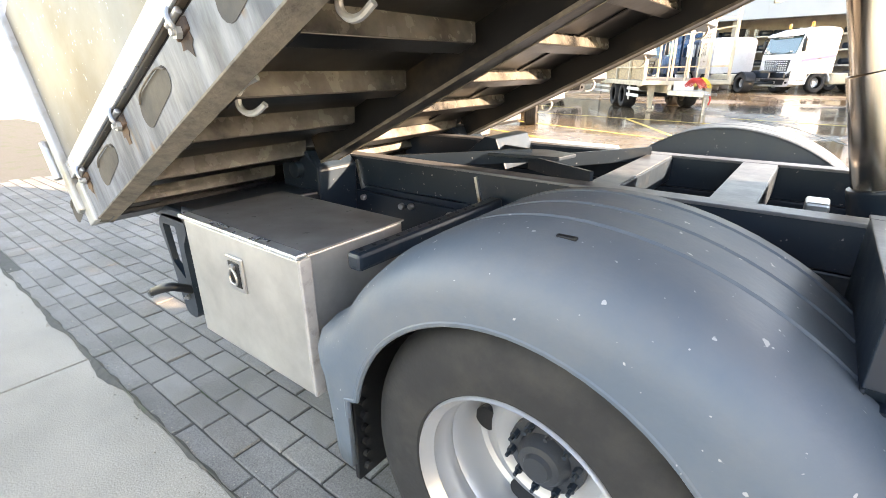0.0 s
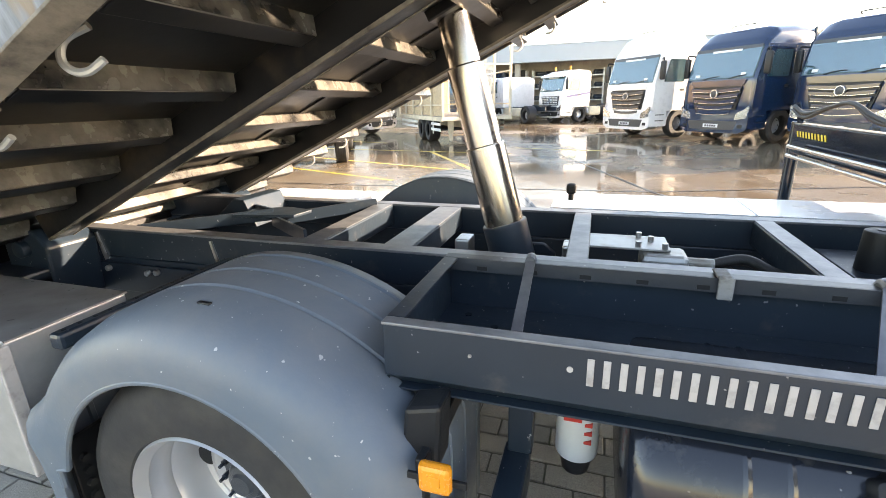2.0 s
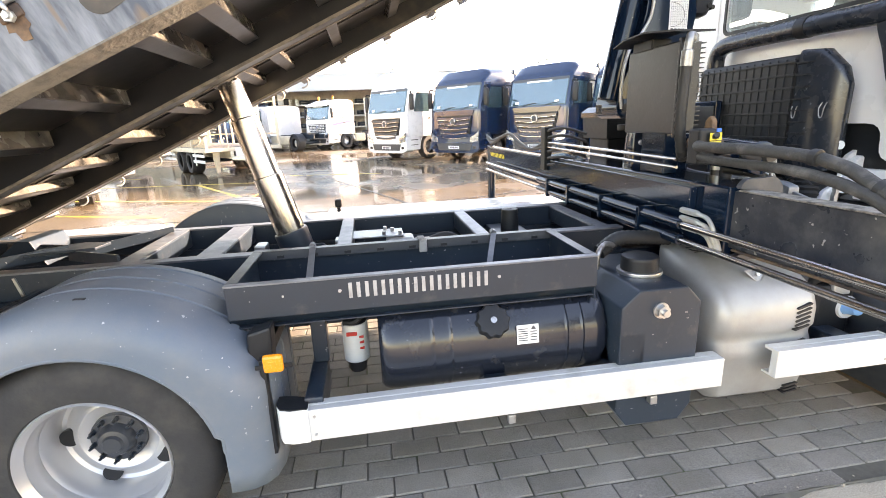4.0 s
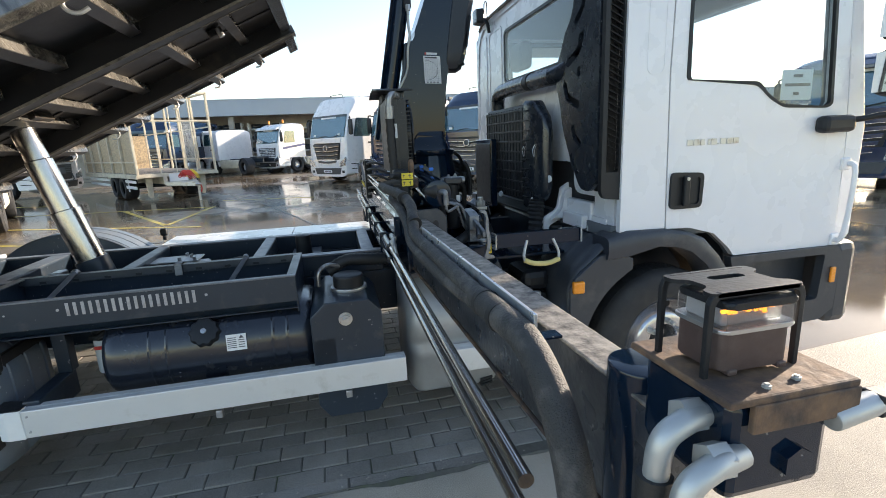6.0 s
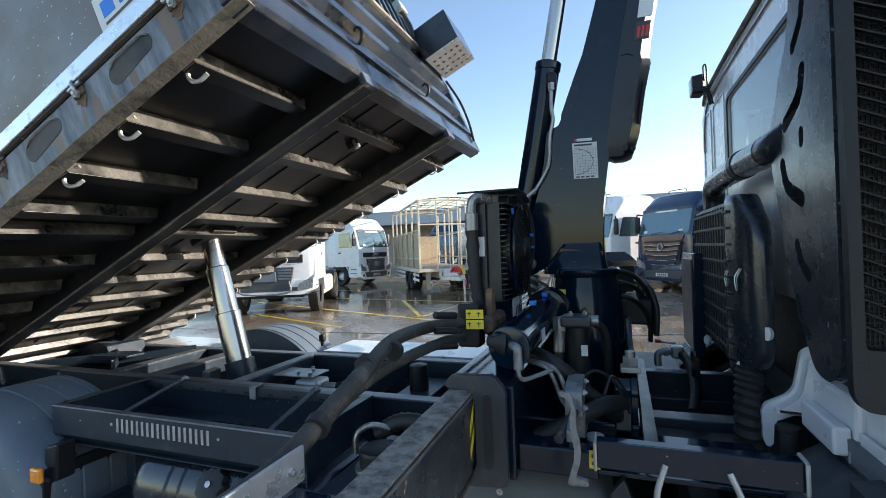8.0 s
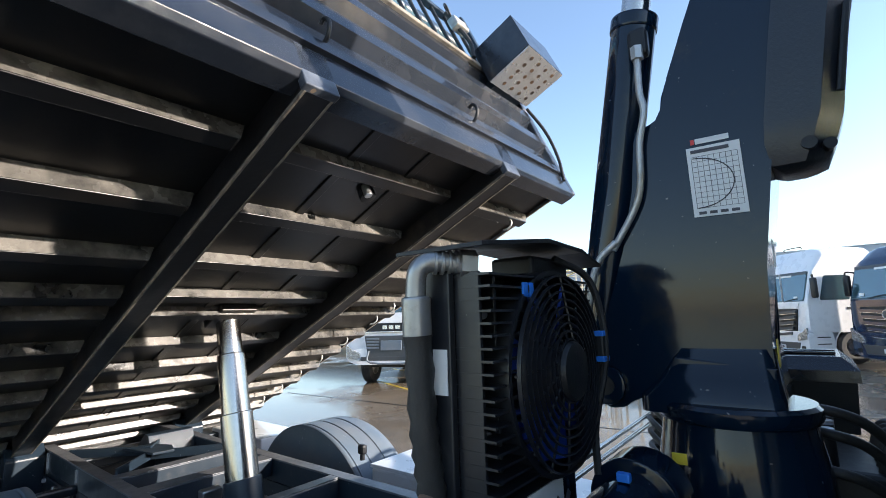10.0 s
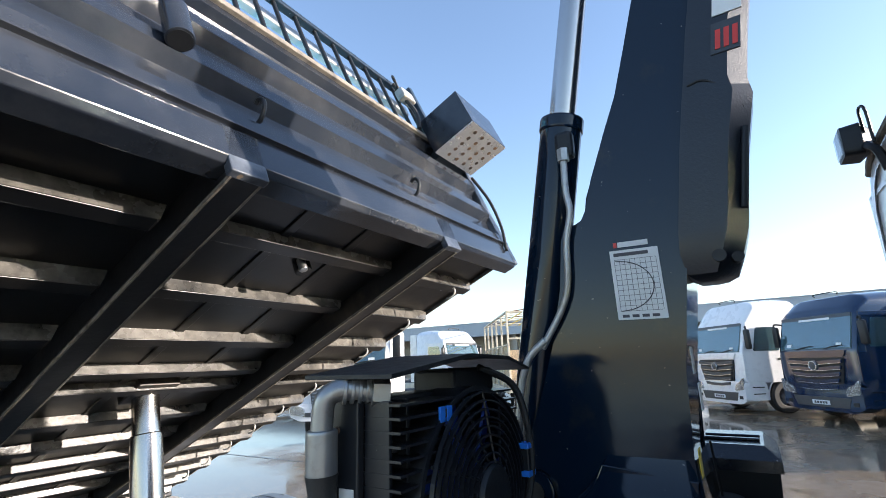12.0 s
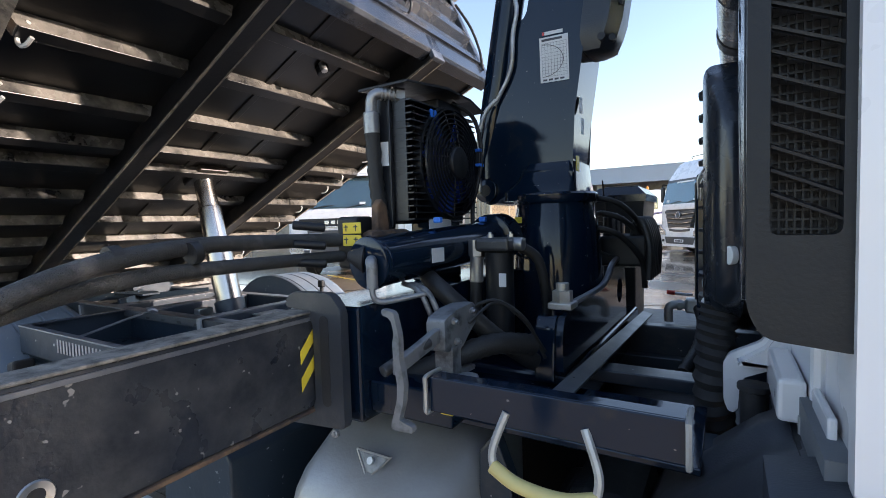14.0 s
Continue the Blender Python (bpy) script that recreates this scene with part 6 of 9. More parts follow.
for nm, x, y, z in (("anchor", 2.53, -0.57, 1.115), ("anchor", 2.557, 0.344, 1.15)):
    lbolt = cpart("anchor_bolt", cyl((x, y, z + 0.02), (x, y, z + 0.052), 0.03, seg=6), GALV, "large galvanised anchor nut on a square washer")
    sub("anchor_washer", box(x - 0.035, x + 0.035, y - 0.035, y + 0.035, z, z + 0.02, 0.004), GALV, lbolt)
    sub("anchor_thread", cyl((x, y, z + 0.05), (x, y, z + 0.075), 0.019, seg=14, bev=0.002), GALV, lbolt, "", True)
cpart("deck_plate", box(2.2, 2.9, -0.95, -0.62, 0.89, 0.905, 0.003), CRANE, "wet black deck plate")
chn = cpart("step_channel", box(2.43, 2.89, -1.137, -1.13, 0.996, 1.066, 0.002), CRANE, "dark step channel with pale cut ends")
sub("channel_top", box(2.43, 2.89, -1.13, -1.095, 1.06, 1.066, 0.002), CRANE, chn)
sub("channel_bottom", box(2.43, 2.89, -1.13, -1.06, 0.996, 1.002, 0.002), FRAME_EDGE, chn)
for x in (2.426, 2.892):
    sub("channel_end", tube([(x, -1.1, 0.994), (x, -1.142, 0.994), (x, -1.146, 1.01), (x, -1.146, 1.052), (x, -1.142, 1.068), (x, -1.09, 1.068)], 0.005, 6, 3), GALV, chn, "pale cut edge", True)
sub("channel_bracket", box(2.2, 2.428, -1.05, -0.95, 0.92, 1.0, 0.006), CRANE, chn, "black bracket box")
sub("sticker", box(2.404, 2.434, -1.056, -1.0505, 0.955, 1.005, 0.001), YELLOW, chn, "yellow pictogram sticker")
for z in (0.966, 0.986):
    sub("pictogram", box(2.411, 2.427, -1.058, -1.0565, z - 0.0, z + 0.01, 0), PRINT, chn)
sub("pale_cap", cyl((2.418, -0.955, 0.999), (2.418, -0.955, 1.014), 0.026, seg=24, bev=0.003), GALV, chn, "small pale screw cap", True)
for y in (-0.85, -0.42):
    cpart("deck_angle", box(2.56, 2.93, y, y + 0.09, 0.86, 0.9, 0.004), FRAME, "dark deck angle with worn edge")
rope = cpart("rope_handle", tube([(2.595, -1.135, 1.024), (2.573, -1.15, 0.957), (2.577, -1.155, 0.922)], 0.008, 8), GALV, "pale rope of the pull handle", True)
sub("rope_end", tube([(2.737, -1.135, 1.022), (2.762, -1.15, 0.957), (2.76, -1.155, 0.917)], 0.008, 8), GALV, rope, "", True)
sub("handle_sleeve", tube([(2.574, -1.155, 0.927), (2.625, -1.16, 0.907), (2.702, -1.16, 0.902), (2.764, -1.155, 0.917)], 0.013, 12), PALE_YELLOW, rope, "yellowed plastic sleeve", True)
LEVER = [(2.341 + (x - 2.284) * 0.66, z + 0.04) for x, z in ((2.284, 1.164), (2.33, 1.158), (2.348, 1.11), (2.348, 1.06), (2.355, 1.045), (2.362, 1.012), (2.356, 0.975), (2.335, 0.938), (2.388, 0.932), (2.388, 0.918), (2.31, 0.916), (2.308, 0.926), (2.333, 0.98), (2.336, 1.013), (2.326, 1.05), (2.322, 1.095), (2.33, 1.115), (2.318, 1.145), (2.284, 1.15))]
lck = cpart("stabiliser_lock", prism(rounded(LEVER, 0.006, 3), -1.172, -1.156, 0.0015), WORNGREY, "bent grey steel locking lever")
sub("lever_arm", prism([(-1.16, 1.065), (-1.16, 1.095), (-0.98, 1.135), (-0.98, 1.1)], 2.355, 2.373, 0.003, axis="x"), WORNGREY, lck, "flat grey arm")
sub("lever_grip", cyl((2.334, -1.165, 1.07), (2.368, -1.04, 1.108), 0.013, seg=14, bev=0.003), WORNBLACK, lck, "dark worn round grip", True)
sub("lever_body", prism(rounded([(-1.0, 1.075), (-1.0, 1.15), (-0.94, 1.165), (-0.85, 1.17), (-0.84, 1.12), (-0.89, 1.09), (-0.92, 1.065)], 0.008), 2.336, 2.386, 0.004, axis="x"), WORNGREY, lck, "worn grey lock body")
sub("lock_jaw", prism(rounded([(-0.975, 1.08), (-0.975, 1.005), (-0.86, 1.0), (-0.86, 1.012), (-0.935, 1.02), (-0.935, 1.08)], 0.006), 2.342, 2.39, 0.003, axis="x"), WORNGREY, lck, "worn grey jaw")
for y, z in ((-0.96, 1.14), (-0.87, 1.15), (-0.95, 1.09)):
    sub("lock_bolt", nut((2.386, y, z), (1, 0, 0), 0.009, 0.008), STEEL, lck)
sub("lock_cable", tube([(2.375, -0.85, 1.155), (2.42, -0.79, 1.165), (2.48, -0.74, 1.11), (2.52, -0.7, 1.0)], 0.005, 8), HOSE, lck, "", True)

for ob in (otk, *otk.children_recursive):
    ob.data.transform(Matrix.Translation((-0.12, -0.03, 0)))

# stabiliser beams
FLAKED = mat("flaked_beam_top", (0.3, 0.275, 0.24), 0.6, 0.2, vary=0.45, scale=34, second=(0.07, 0.065, 0.06), amount=0.4, patch=30, edge=0.12, bump=0.7, bump_scale=60)
BEAMP = mat("worn_beam_paint", (0.024, 0.028, 0.036), 0.3, vary=0.3, scale=5, second=(0.085, 0.085, 0.085), amount=0.3, patch=9, edge=0.16, bump=0.35, specks=(0.3, 0.29, 0.27), speck_scale=45, speck_cut=0.7)
beam = cpart("stabiliser_beam", box(1.995, 2.06, -2.82, -1.0, 0.935, 1.165, 0.006), BEAMP, "black extended stabiliser beam")
sub("beam_top", box(1.99, 2.065, -2.82, -1.1, 1.165, 1.172, 0.003), FLAKED, beam, "scuffed grey top flange with flaking paint")
sub("wear_strip", box(2.06, 2.0632, -2.82, -1.1, 1.148, 1.157, 0.001), FRAME_EDGE, beam, "pale scuffed line")
sub("beam_foot", box(1.988, 2.067, -2.82, -1.1, 0.926, 0.936, 0.003), RUST, beam, "rusty lower edge")
sub("beam_hole", turned([(0.012, -0.001), (0.022, -0.003), (0.024, 0.0), (0.012, 0.0)], 24, Matrix.Translation((2.061, -1.66, 1.0)) @ pose(0, 0, 0, 0, 0, 90), close=True), STEEL, beam, "worn round hole rim")
sub("hole_depth", cyl((2.0595, -1.66, 1.0), (2.0605, -1.66, 1.0), 0.015, seg=20), RUBBER, beam, "dark hole")
for z in (0.985, 1.05):
    sub("hazard_stripe", sheet((2.0625, -1.16, z), (0, 0.055, 0.06), (0, 0, 1), 0.081, 0.032, 0.0015), YELLOW, beam, "yellow hazard stripe")
for i in range(9):
    y = -2.55 + 0.055 * i
    sub("hazard_stripe", sheet((2.0625, y, 0.965), (0, 0.03, 0.05), (0, 1, 0), 0.05, 0.028, 0.0015), YELLOW, beam, "yellow hazard stripe")
for x, w in ((2.09, 0.045),):
    sl = cpart("guide_plate", prism(rounded([(2.0, 1.19), (2.02, 1.215), (2.15, 1.218), (2.183, 1.18), (2.183, 0.9), (2.0, 0.885), (1.985, 0.905), (2.075, 0.925), (2.092, 0.945), (2.092, 1.14), (2.07, 1.172), (2.0, 1.178)], 0.012), -1.125, -1.1, 0.003), TRIM, "dark grey guide plate with a long slot")
    sub("plate_bolt", nut((2.16, -1.127, 0.89), (0, -1, 0), 0.01, 0.008), STEEL, sl)
    sub("long_slot", prism(capsule0(2.13, 0.96, 1.15, 0.014), -1.1265, -1.1245, 0), RUBBER, sl, "dark long slot")
fbeam = cpart("stabiliser_beam", box(1.995, 2.06, 0.95, 2.72, 0.935, 1.165, 0.006), CRANE, "black extended stabiliser beam")
sub("beam_top", box(1.99, 2.065, 1.0, 2.72, 1.165, 1.172, 0.003), FLAKED, fbeam)
for i in range(10):
    y = 2.02 + 0.055 * i
    sub("hazard_stripe", sheet((1.993, y, 1.07), (0, 0.03, 0.05), (0, 1, 0), 0.05, 0.028, 0.0015), YELLOW, fbeam, "yellow hazard stripe")
leg = cpart("stabiliser_leg", cyl((2.03, 2.68, 0.25), (2.03, 2.68, 1.18), 0.045, seg=24, bev=0.004), CRANE, "black stabiliser leg", True)
sub("leg_foot", cyl((2.03, 2.68, -0.03), (2.03, 2.68, 0.02), 0.11, seg=28, bev=0.006), CRANE, leg, "", True)
sub("leg_rod", cyl((2.03, 2.68, 0.0), (2.03, 2.68, 0.3), 0.03, seg=20), CHROME, leg, "", True)
hbr = cpart("hose_bracket", prism(rounded([(2.5, 1.172), (2.5, 1.22), (2.62, 1.33), (2.7, 1.33), (2.7, 1.3), (2.6, 1.2), (2.6, 1.172)], 0.01), 1.99, 2.0, 0.002, axis="x"), CRANE, "black bent hose bracket")
for k in range(2):
    sub("bracket_hose", tube([(1.975, 2.66, 1.3 - 0.03 * k), (1.97, 2.4, 1.25 - 0.03 * k), (1.965, 2.0, 1.3), (1.96, 1.7, 1.33), (1.955, 1.4, 1.24 + 0.02 * k), (1.955, 1.1, 1.22), (1.96, 0.82, 1.25 + 0.03 * k)], 0.014, 10), HOSE, hbr, "black hydraulic hose", True)
nleg = cpart("stabiliser_leg", cyl((2.03, -2.74, 0.3), (2.03, -2.74, 1.2), 0.05, seg=24, bev=0.004), CRANE, "dark stabiliser leg with reddish dust", True)
sub("leg_foot", cyl((2.03, -2.74, 0.0), (2.03, -2.74, 0.05), 0.11, seg=28, bev=0.006), CRANE, nleg, "", True)
sub("leg_rod", cyl((2.03, -2.74, 0.03), (2.03, -2.74, 0.35), 0.033, seg=20), CHROME, nleg, "", True)
for s, y0, y1 in ((-1, -2.7, -0.9), (1, 0.85, 2.5)):
    for k, z in enumerate((1.0, 0.93)):
        cpart("extension_rod", cyl((1.93, y0, z), (1.93, y1, z), 0.014, seg=16), CHROME, "bright chromed extension rod", True)
for z in (1.0, 0.93):
    cpart("extension_cylinder", cyl((1.93, -0.9, z), (1.93, 0.85, z), 0.024, seg=18, bev=0.003), CRANE, "black extension cylinder", True)
for z in (1.27, 1.235):
    cpart("cross_pipe", cyl((1.95, -0.8, z), (1.95, 0.8, z + 0.02), 0.008, seg=10), CHROME, "thin bright cross pipe", True)
for y in (-0.6, -0.2, 0.25, 0.62):
    cpart("rod_clamp", box(1.9, 1.985, y - 0.012, y + 0.012, 0.9, 1.03, 0.004), CRANE, "black pipe clamp")
cpart("rear_shelf", box(1.955, 1.99, -0.9, 0.9, 1.06, 1.16, 0.004), CRANE, "black perforated shelf plate")
man = cpart("hose_manifold", box(1.93, 1.99, 0.74, 0.82, 1.08, 1.4, 0.006), BLACK, "black hose manifold")
for i in range(6):
    z = 1.12 + 0.05 * i
    sub("manifold_hose", tube([(1.96, 0.74, z), (1.95, 0.66, z + 0.01), (2.0, 0.52, z + 0.02), (2.1, 0.4, z - 0.02)], 0.01, 8), HOSE, man, "", True)
for k in range(3):
    cpart("coupling", cyl((1.94, -0.98, 1.06 - 0.035 * k), (1.94, -0.88, 1.06 - 0.035 * k), 0.014, seg=6), GALV, "pale hexagon coupling")
    cpart("coupling_pipe", tube([(1.94, -0.98, 1.06 - 0.035 * k), (1.93, -1.06, 1.05 - 0.035 * k), (1.94, -1.1, 0.98 - 0.03 * k), (1.95, -1.12, 0.92)], 0.009, 8), GALV, "pale bent pipe", True)

# sleeved hoses and tray along the near beam
tray = cpart("hose_tray", box(1.912, 1.919, -2.62, -1.74, 1.184, 1.247, 0.002), ALU, "pale upright aluminium hose rail with scuffs")
sub("rail_foot", box(1.9, 1.912, -2.62, -1.74, 1.184, 1.189, 0.001), ALU, tray)
for y in (-1.78, -2.16, -2.56):
    sub("rail_bracket", box(1.919, 1.99, y - 0.015, y + 0.015, 1.174, 1.18, 0.002), CRANE, tray)
    sub("rail_bolt", nut((1.919, y, 1.215), (1, 0, 0), 0.008, 0.006), STEEL, tray)
cpart("sleeved_hose", tube([(1.99, -0.88, 1.334), (1.93, -0.93, 1.334), (1.875, -1.05, 1.336), (1.872, -1.26, 1.338), (1.905, -1.44, 1.325), (1.912, -1.56, 1.298), (1.9, -1.65, 1.262), (1.888, -1.74, 1.225), (1.89, -1.85, 1.215), (1.89, -2.1, 1.215), (1.888, -2.3, 1.215), (1.886, -2.5, 1.216)], 0.02, 12, 8), SLEEVE, "black sleeved hydraulic hose", True)
cpart("sleeved_hose", tube([(1.99, -0.86, 1.288), (1.93, -1.0, 1.285), (1.9, -1.2, 1.284), (1.888, -1.38, 1.282), (1.885, -1.52, 1.268), (1.882, -1.64, 1.24), (1.872, -1.74, 1.205), (1.872, -1.86, 1.19), (1.876, -2.1, 1.19), (1.878, -2.3, 1.195), (1.884, -2.5, 1.21)], 0.017, 12, 8), SLEEVE, "black sleeved hydraulic hose", True)
for y, r in ((-1.3, 0.0255), (-1.46, 0.0255), (-1.66, 0.026)):
    cpart("tape_band", tube([(1.9, y, 1.325 if y > -1.6 else 1.258), (1.902, y - 0.02, 1.322 if y > -1.6 else 1.25)], r, 12), HOSE, "black tape band", True)
slv = cpart("hose_sleeve", tube([(1.884, -2.42, 1.213), (1.886, -2.54, 1.217), (1.894, -2.65, 1.2), (1.896, -2.75, 1.12), (1.888, -2.82, 1.0), (1.876, -2.87, 0.78)], 0.027, 16, 8), SLEEVE, "worn woven hose sleeve", True)
for k in range(2):
    sub("sleeve_strap", tube([(1.885, -2.45 - 0.08 * k, 1.2145), (1.886, -2.465 - 0.08 * k, 1.2155)], 0.029, 16), HOSE, slv, "", True)

# lamp at the beam's end
lampu = cpart("stabiliser_lamp", prism(rounded([(1.998, -2.905), (2.092, -2.905), (2.092, -2.835), (1.998, -2.835)], 0.012), 1.238, 1.284, 0.003, axis="z"), HOUSING, "dusty dark lamp housing")
for x in (2.008, 2.075):
    sub("housing_foot", box(x, x + 0.012, -2.908, -2.895, 1.234, 1.241, 0.002), HOUSING, lampu)
sub("lens_seat", prism(rounded([(1.994, -2.909), (2.096, -2.909), (2.096, -2.831), (1.994, -2.831)], 0.012), 1.284, 1.289, 0.0015, axis="z"), STEEL, lampu, "grey lens seat")
sub("lamp_core", box(2.004, 2.086, -2.896, -2.842, 1.289, 1.312, 0.003), PALE, lampu, "pale reflector core")
sub("lens", prism(rounded([(1.996, -2.907), (2.094, -2.907), (2.094, -2.833), (1.996, -2.833)], 0.01), 1.289, 1.313, 0.001, axis="z"), LENS, lampu, "ribbed clear lens, lit amber inside")
for i in range(30):
    x = 2.001 + 0.00305 * i
    sub("lens_rib", cyl((x, -2.9072, 1.2895), (x, -2.9072, 1.3125), 0.0011, seg=6), LENS, lampu)
for i, (x, z, r) in enumerate(((2.003, 1.308, 0.0022), (2.012, 1.3065, 0.0026), (2.018, 1.3055, 0.002), (2.03, 1.3075, 0.0014), (2.036, 1.306, 0.002), (2.046, 1.305, 0.0015), (2.055, 1.3065, 0.0027), (2.058, 1.302, 0.0018), (2.067, 1.308, 0.0024), (2.083, 1.3085, 0.0016))):
    sub("bulb", cyl((x - r, -2.8985, z), (x + r, -2.8985, z), r, seg=8), LAMPLIT, lampu, "glowing amber light")
sub("lens_cap", prism(rounded([(1.999, -2.91), (2.095, -2.91), (2.092, -2.832), (1.998, -2.832)], 0.01), 1.312, 1.32, 0.003, axis="z"), BLACK, lampu, "rounded black lamp cap")
TOP = rounded([(1.984, -2.902), (2.106, -2.902), (2.106, -2.886), (2.092, -2.88), (2.09, -2.848), (2.106, -2.842), (2.106, -2.822), (1.984, -2.822), (1.984, -2.842), (2.0, -2.848), (2.002, -2.876), (1.984, -2.886)], 0.008)
gd = cpart("lamp_guard", plate_holes(TOP, [capsule([(2.03, -2.853), (2.066, -2.853)], 0.0065)], 1.326, 1.331, axis="z"), BLACK, "black steel lamp guard with a slotted top")
for y in (-2.902, -2.829):
    arch = [(1.981, 1.226), (1.981, 1.318), (1.985, 1.3275), (1.994, 1.3315), (2.096, 1.3315), (2.105, 1.3275), (2.109, 1.318), (2.109, 1.226), (2.1025, 1.226), (2.1025, 1.316), (2.1, 1.3225), (2.094, 1.3255), (1.996, 1.3255), (1.99, 1.3225), (1.9875, 1.316), (1.9875, 1.226)]
    sub("guard_arch", prism(arch, y, y + 0.007, 0.001), BLACK, gd, "flat bar arch with rounded corners")
plt = cpart("end_plate", box(1.97, 2.14, -2.95, -2.79, 1.222, 1.232, 0.003), RUST, "rusty brown end plate")
sub("plate_skirt", box(2.0, 2.14, -2.952, -2.944, 1.19, 1.224, 0.002), RUST, plt)
for x, y in ((2.03, -2.935), (2.075, -2.93), (2.11, -2.84)):
    sub("plate_bolt", nut((x, y, 1.232), (0, 0, 1), 0.005, 0.003), GALV, plt)
blk = cpart("end_valve", box(1.985, 2.12, -2.94, -2.8, 1.1, 1.222, 0.012), CRANE, "dark end valve with pinkish dust")
sub("hex_plug", cyl((2.07, -2.94, 1.14), (2.07, -2.95, 1.14), 0.02, seg=6), CRANE, blk)
sub("sensor", cyl((2.11, -2.945, 1.185), (2.17, -2.945, 1.195), 0.014, seg=14, bev=0.002), GALV, blk, "grey sensor with a label", True)
sub("sensor_plug", box(2.165, 2.19, -2.958, -2.932, 1.182, 1.208, 0.003), BLACK, blk)
for z, y in ((1.19, -2.9), (1.16, -2.94)):
    ep = sub("end_elbow", tube([(2.0, y, z), (1.955, y - 0.01, z), (1.925, y - 0.012, z - 0.02), (1.92, y - 0.01, z - 0.08)], 0.014, 12), GALV, blk, "pale elbow fitting", True)
    sub("elbow_collar", cyl((1.98, y, z), (1.955, y, z), 0.02, seg=6), GALV, blk)
    sub("end_hose", tube([(1.92, y - 0.01, z - 0.06), (1.92, y - 0.01, z - 0.2), (1.95, y + 0.05, z - 0.4)], 0.02, 10), HOSE, blk, "", True)

LEAN = Matrix(((1, -0.03, 0, 0.02 - 0.03 * 1.07), (0, 1, 0, 0), (0, 0, 1, 0), (0, 0, 0, 1)))     # the near beam stands a little off square
for ob in crane.children:
    if ob in (beam, tray, slv, nleg, lampu, gd, plt, blk) or ob.name.split(".")[0] in ("sleeved_hose", "tape_band"):
        lift = Matrix.Translation((0, 0, 0.03 if ob in (lampu, gd, plt, blk) else 0))
        for o in (ob, *ob.children_recursive):
            o.data.transform(lift @ LEAN)
crane.location.x += 0.025


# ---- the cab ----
# near-black colour that stands in for the lack of light in a hollow
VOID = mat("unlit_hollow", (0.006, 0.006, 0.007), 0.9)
LINING = mat("grey_cab_lining", (0.16, 0.17, 0.18), 0.8, vary=0.12, scale=10, bump=0.3, bump_scale=150)
SEATCLOTH = mat("dark_seat_cloth", (0.05, 0.055, 0.065), 0.85, vary=0.25, scale=30, bump=0.5, bump_scale=220)
MIRROR = mat("mirror_glass", (0.85, 0.87, 0.88), 0.04, 1.0, vary=0.02, rough_vary=0.02)
TREADPLATE = mat("tread_plate", (0.25, 0.25, 0.26), 0.4, 0.8, vary=0.2, scale=25, bump=0.2)
LIGHTBLUE = mat("light_blue_cap", (0.2, 0.45, 0.8), 0.4, vary=0.1, scale=20)
MUFFLER = mat("grey_silencer_paint", (0.36, 0.36, 0.35), 0.42, 0.35, vary=0.08, scale=3, second=(0.26, 0.25, 0.24), amount=0.3, patch=4, edge=0.2, bump=0.12, bump_scale=120)

CY0, CY1 = -1.22, 1.14            # the cab's sides
cab = tpart("cab", plate_holes(rounded([(-0.74, 1.38), (-0.74, 1.2), (CY0 + 0.07, 1.2), (CY0 + 0.07, 2.4), (CY0 + 0.14, 2.53), (CY1 - 0.14, 2.53), (CY1 - 0.04, 2.4), (CY1 - 0.04, 1.38)], 0.08),
                               [rounded([(-0.78, 1.97), (0.39, 1.97), (0.39, 2.33), (-0.78, 2.33)], 0.05)], 3.09, 3.12, "x"), WHITE, "white painted rear wall of the cab")
into(cab, "rear_window", box(3.096, 3.101, -0.79, 0.4, 1.96, 2.34, 0), GLASS, "tinted rear window")
into(cab, "window_seal", plate_holes(rounded([(-0.8, 1.95), (0.41, 1.95), (0.41, 2.35), (-0.8, 2.35)], 0.06), [rounded([(-0.78, 1.97), (0.39, 1.97), (0.39, 2.33), (-0.78, 2.33)], 0.05)], 3.084, 3.092, "x"), BLACK, "black rubber seal")
for y0, y1 in ((0.46, 0.77), (0.83, 1.08)):
    into(cab, "pressed_panel", plate_holes(rounded([(y0, 1.6), (y1, 1.6), (y1, 2.4), (y0, 2.4)], 0.04), [rounded([(y0 + 0.014, 1.614), (y1 - 0.014, 1.614), (y1 - 0.014, 2.386), (y0 + 0.014, 2.386)], 0.03)], 3.085, 3.091, "x"), WHITE, "pressed panel line")
# roof: an arched skin with a rolled rear edge
rows = []
for x, zt, inset in ((3.08, 2.5, 0.05), (3.095, 2.535, 0.03), (3.14, 2.56, 0.0), (3.4, 2.6, 0.0), (4.0, 2.6, 0.0), (4.25, 2.55, 0.02), (4.36, 2.45, 0.05)):
    top = [(CY0 + inset, zt - 0.3), (CY0 + 0.02 + inset, zt - 0.14), (CY0 + 0.09 + inset, zt - 0.05), (CY0 + 0.22, zt - 0.012), (-0.5, zt + 0.008), (-0.04, zt + 0.014), (0.42, zt + 0.008), (CY1 - 0.22, zt - 0.012), (CY1 - 0.09 - inset, zt - 0.05), (CY1 - 0.02 - inset, zt - 0.14), (CY1 - inset, zt - 0.3)]
    low = [(a * 0.97, b - 0.035) for a, b in top[::-1]]
    rows.append((x, top + low))
into(cab, "roof", loft(rows), WHITE, "white arched roof with a rolled gutter edge", True)
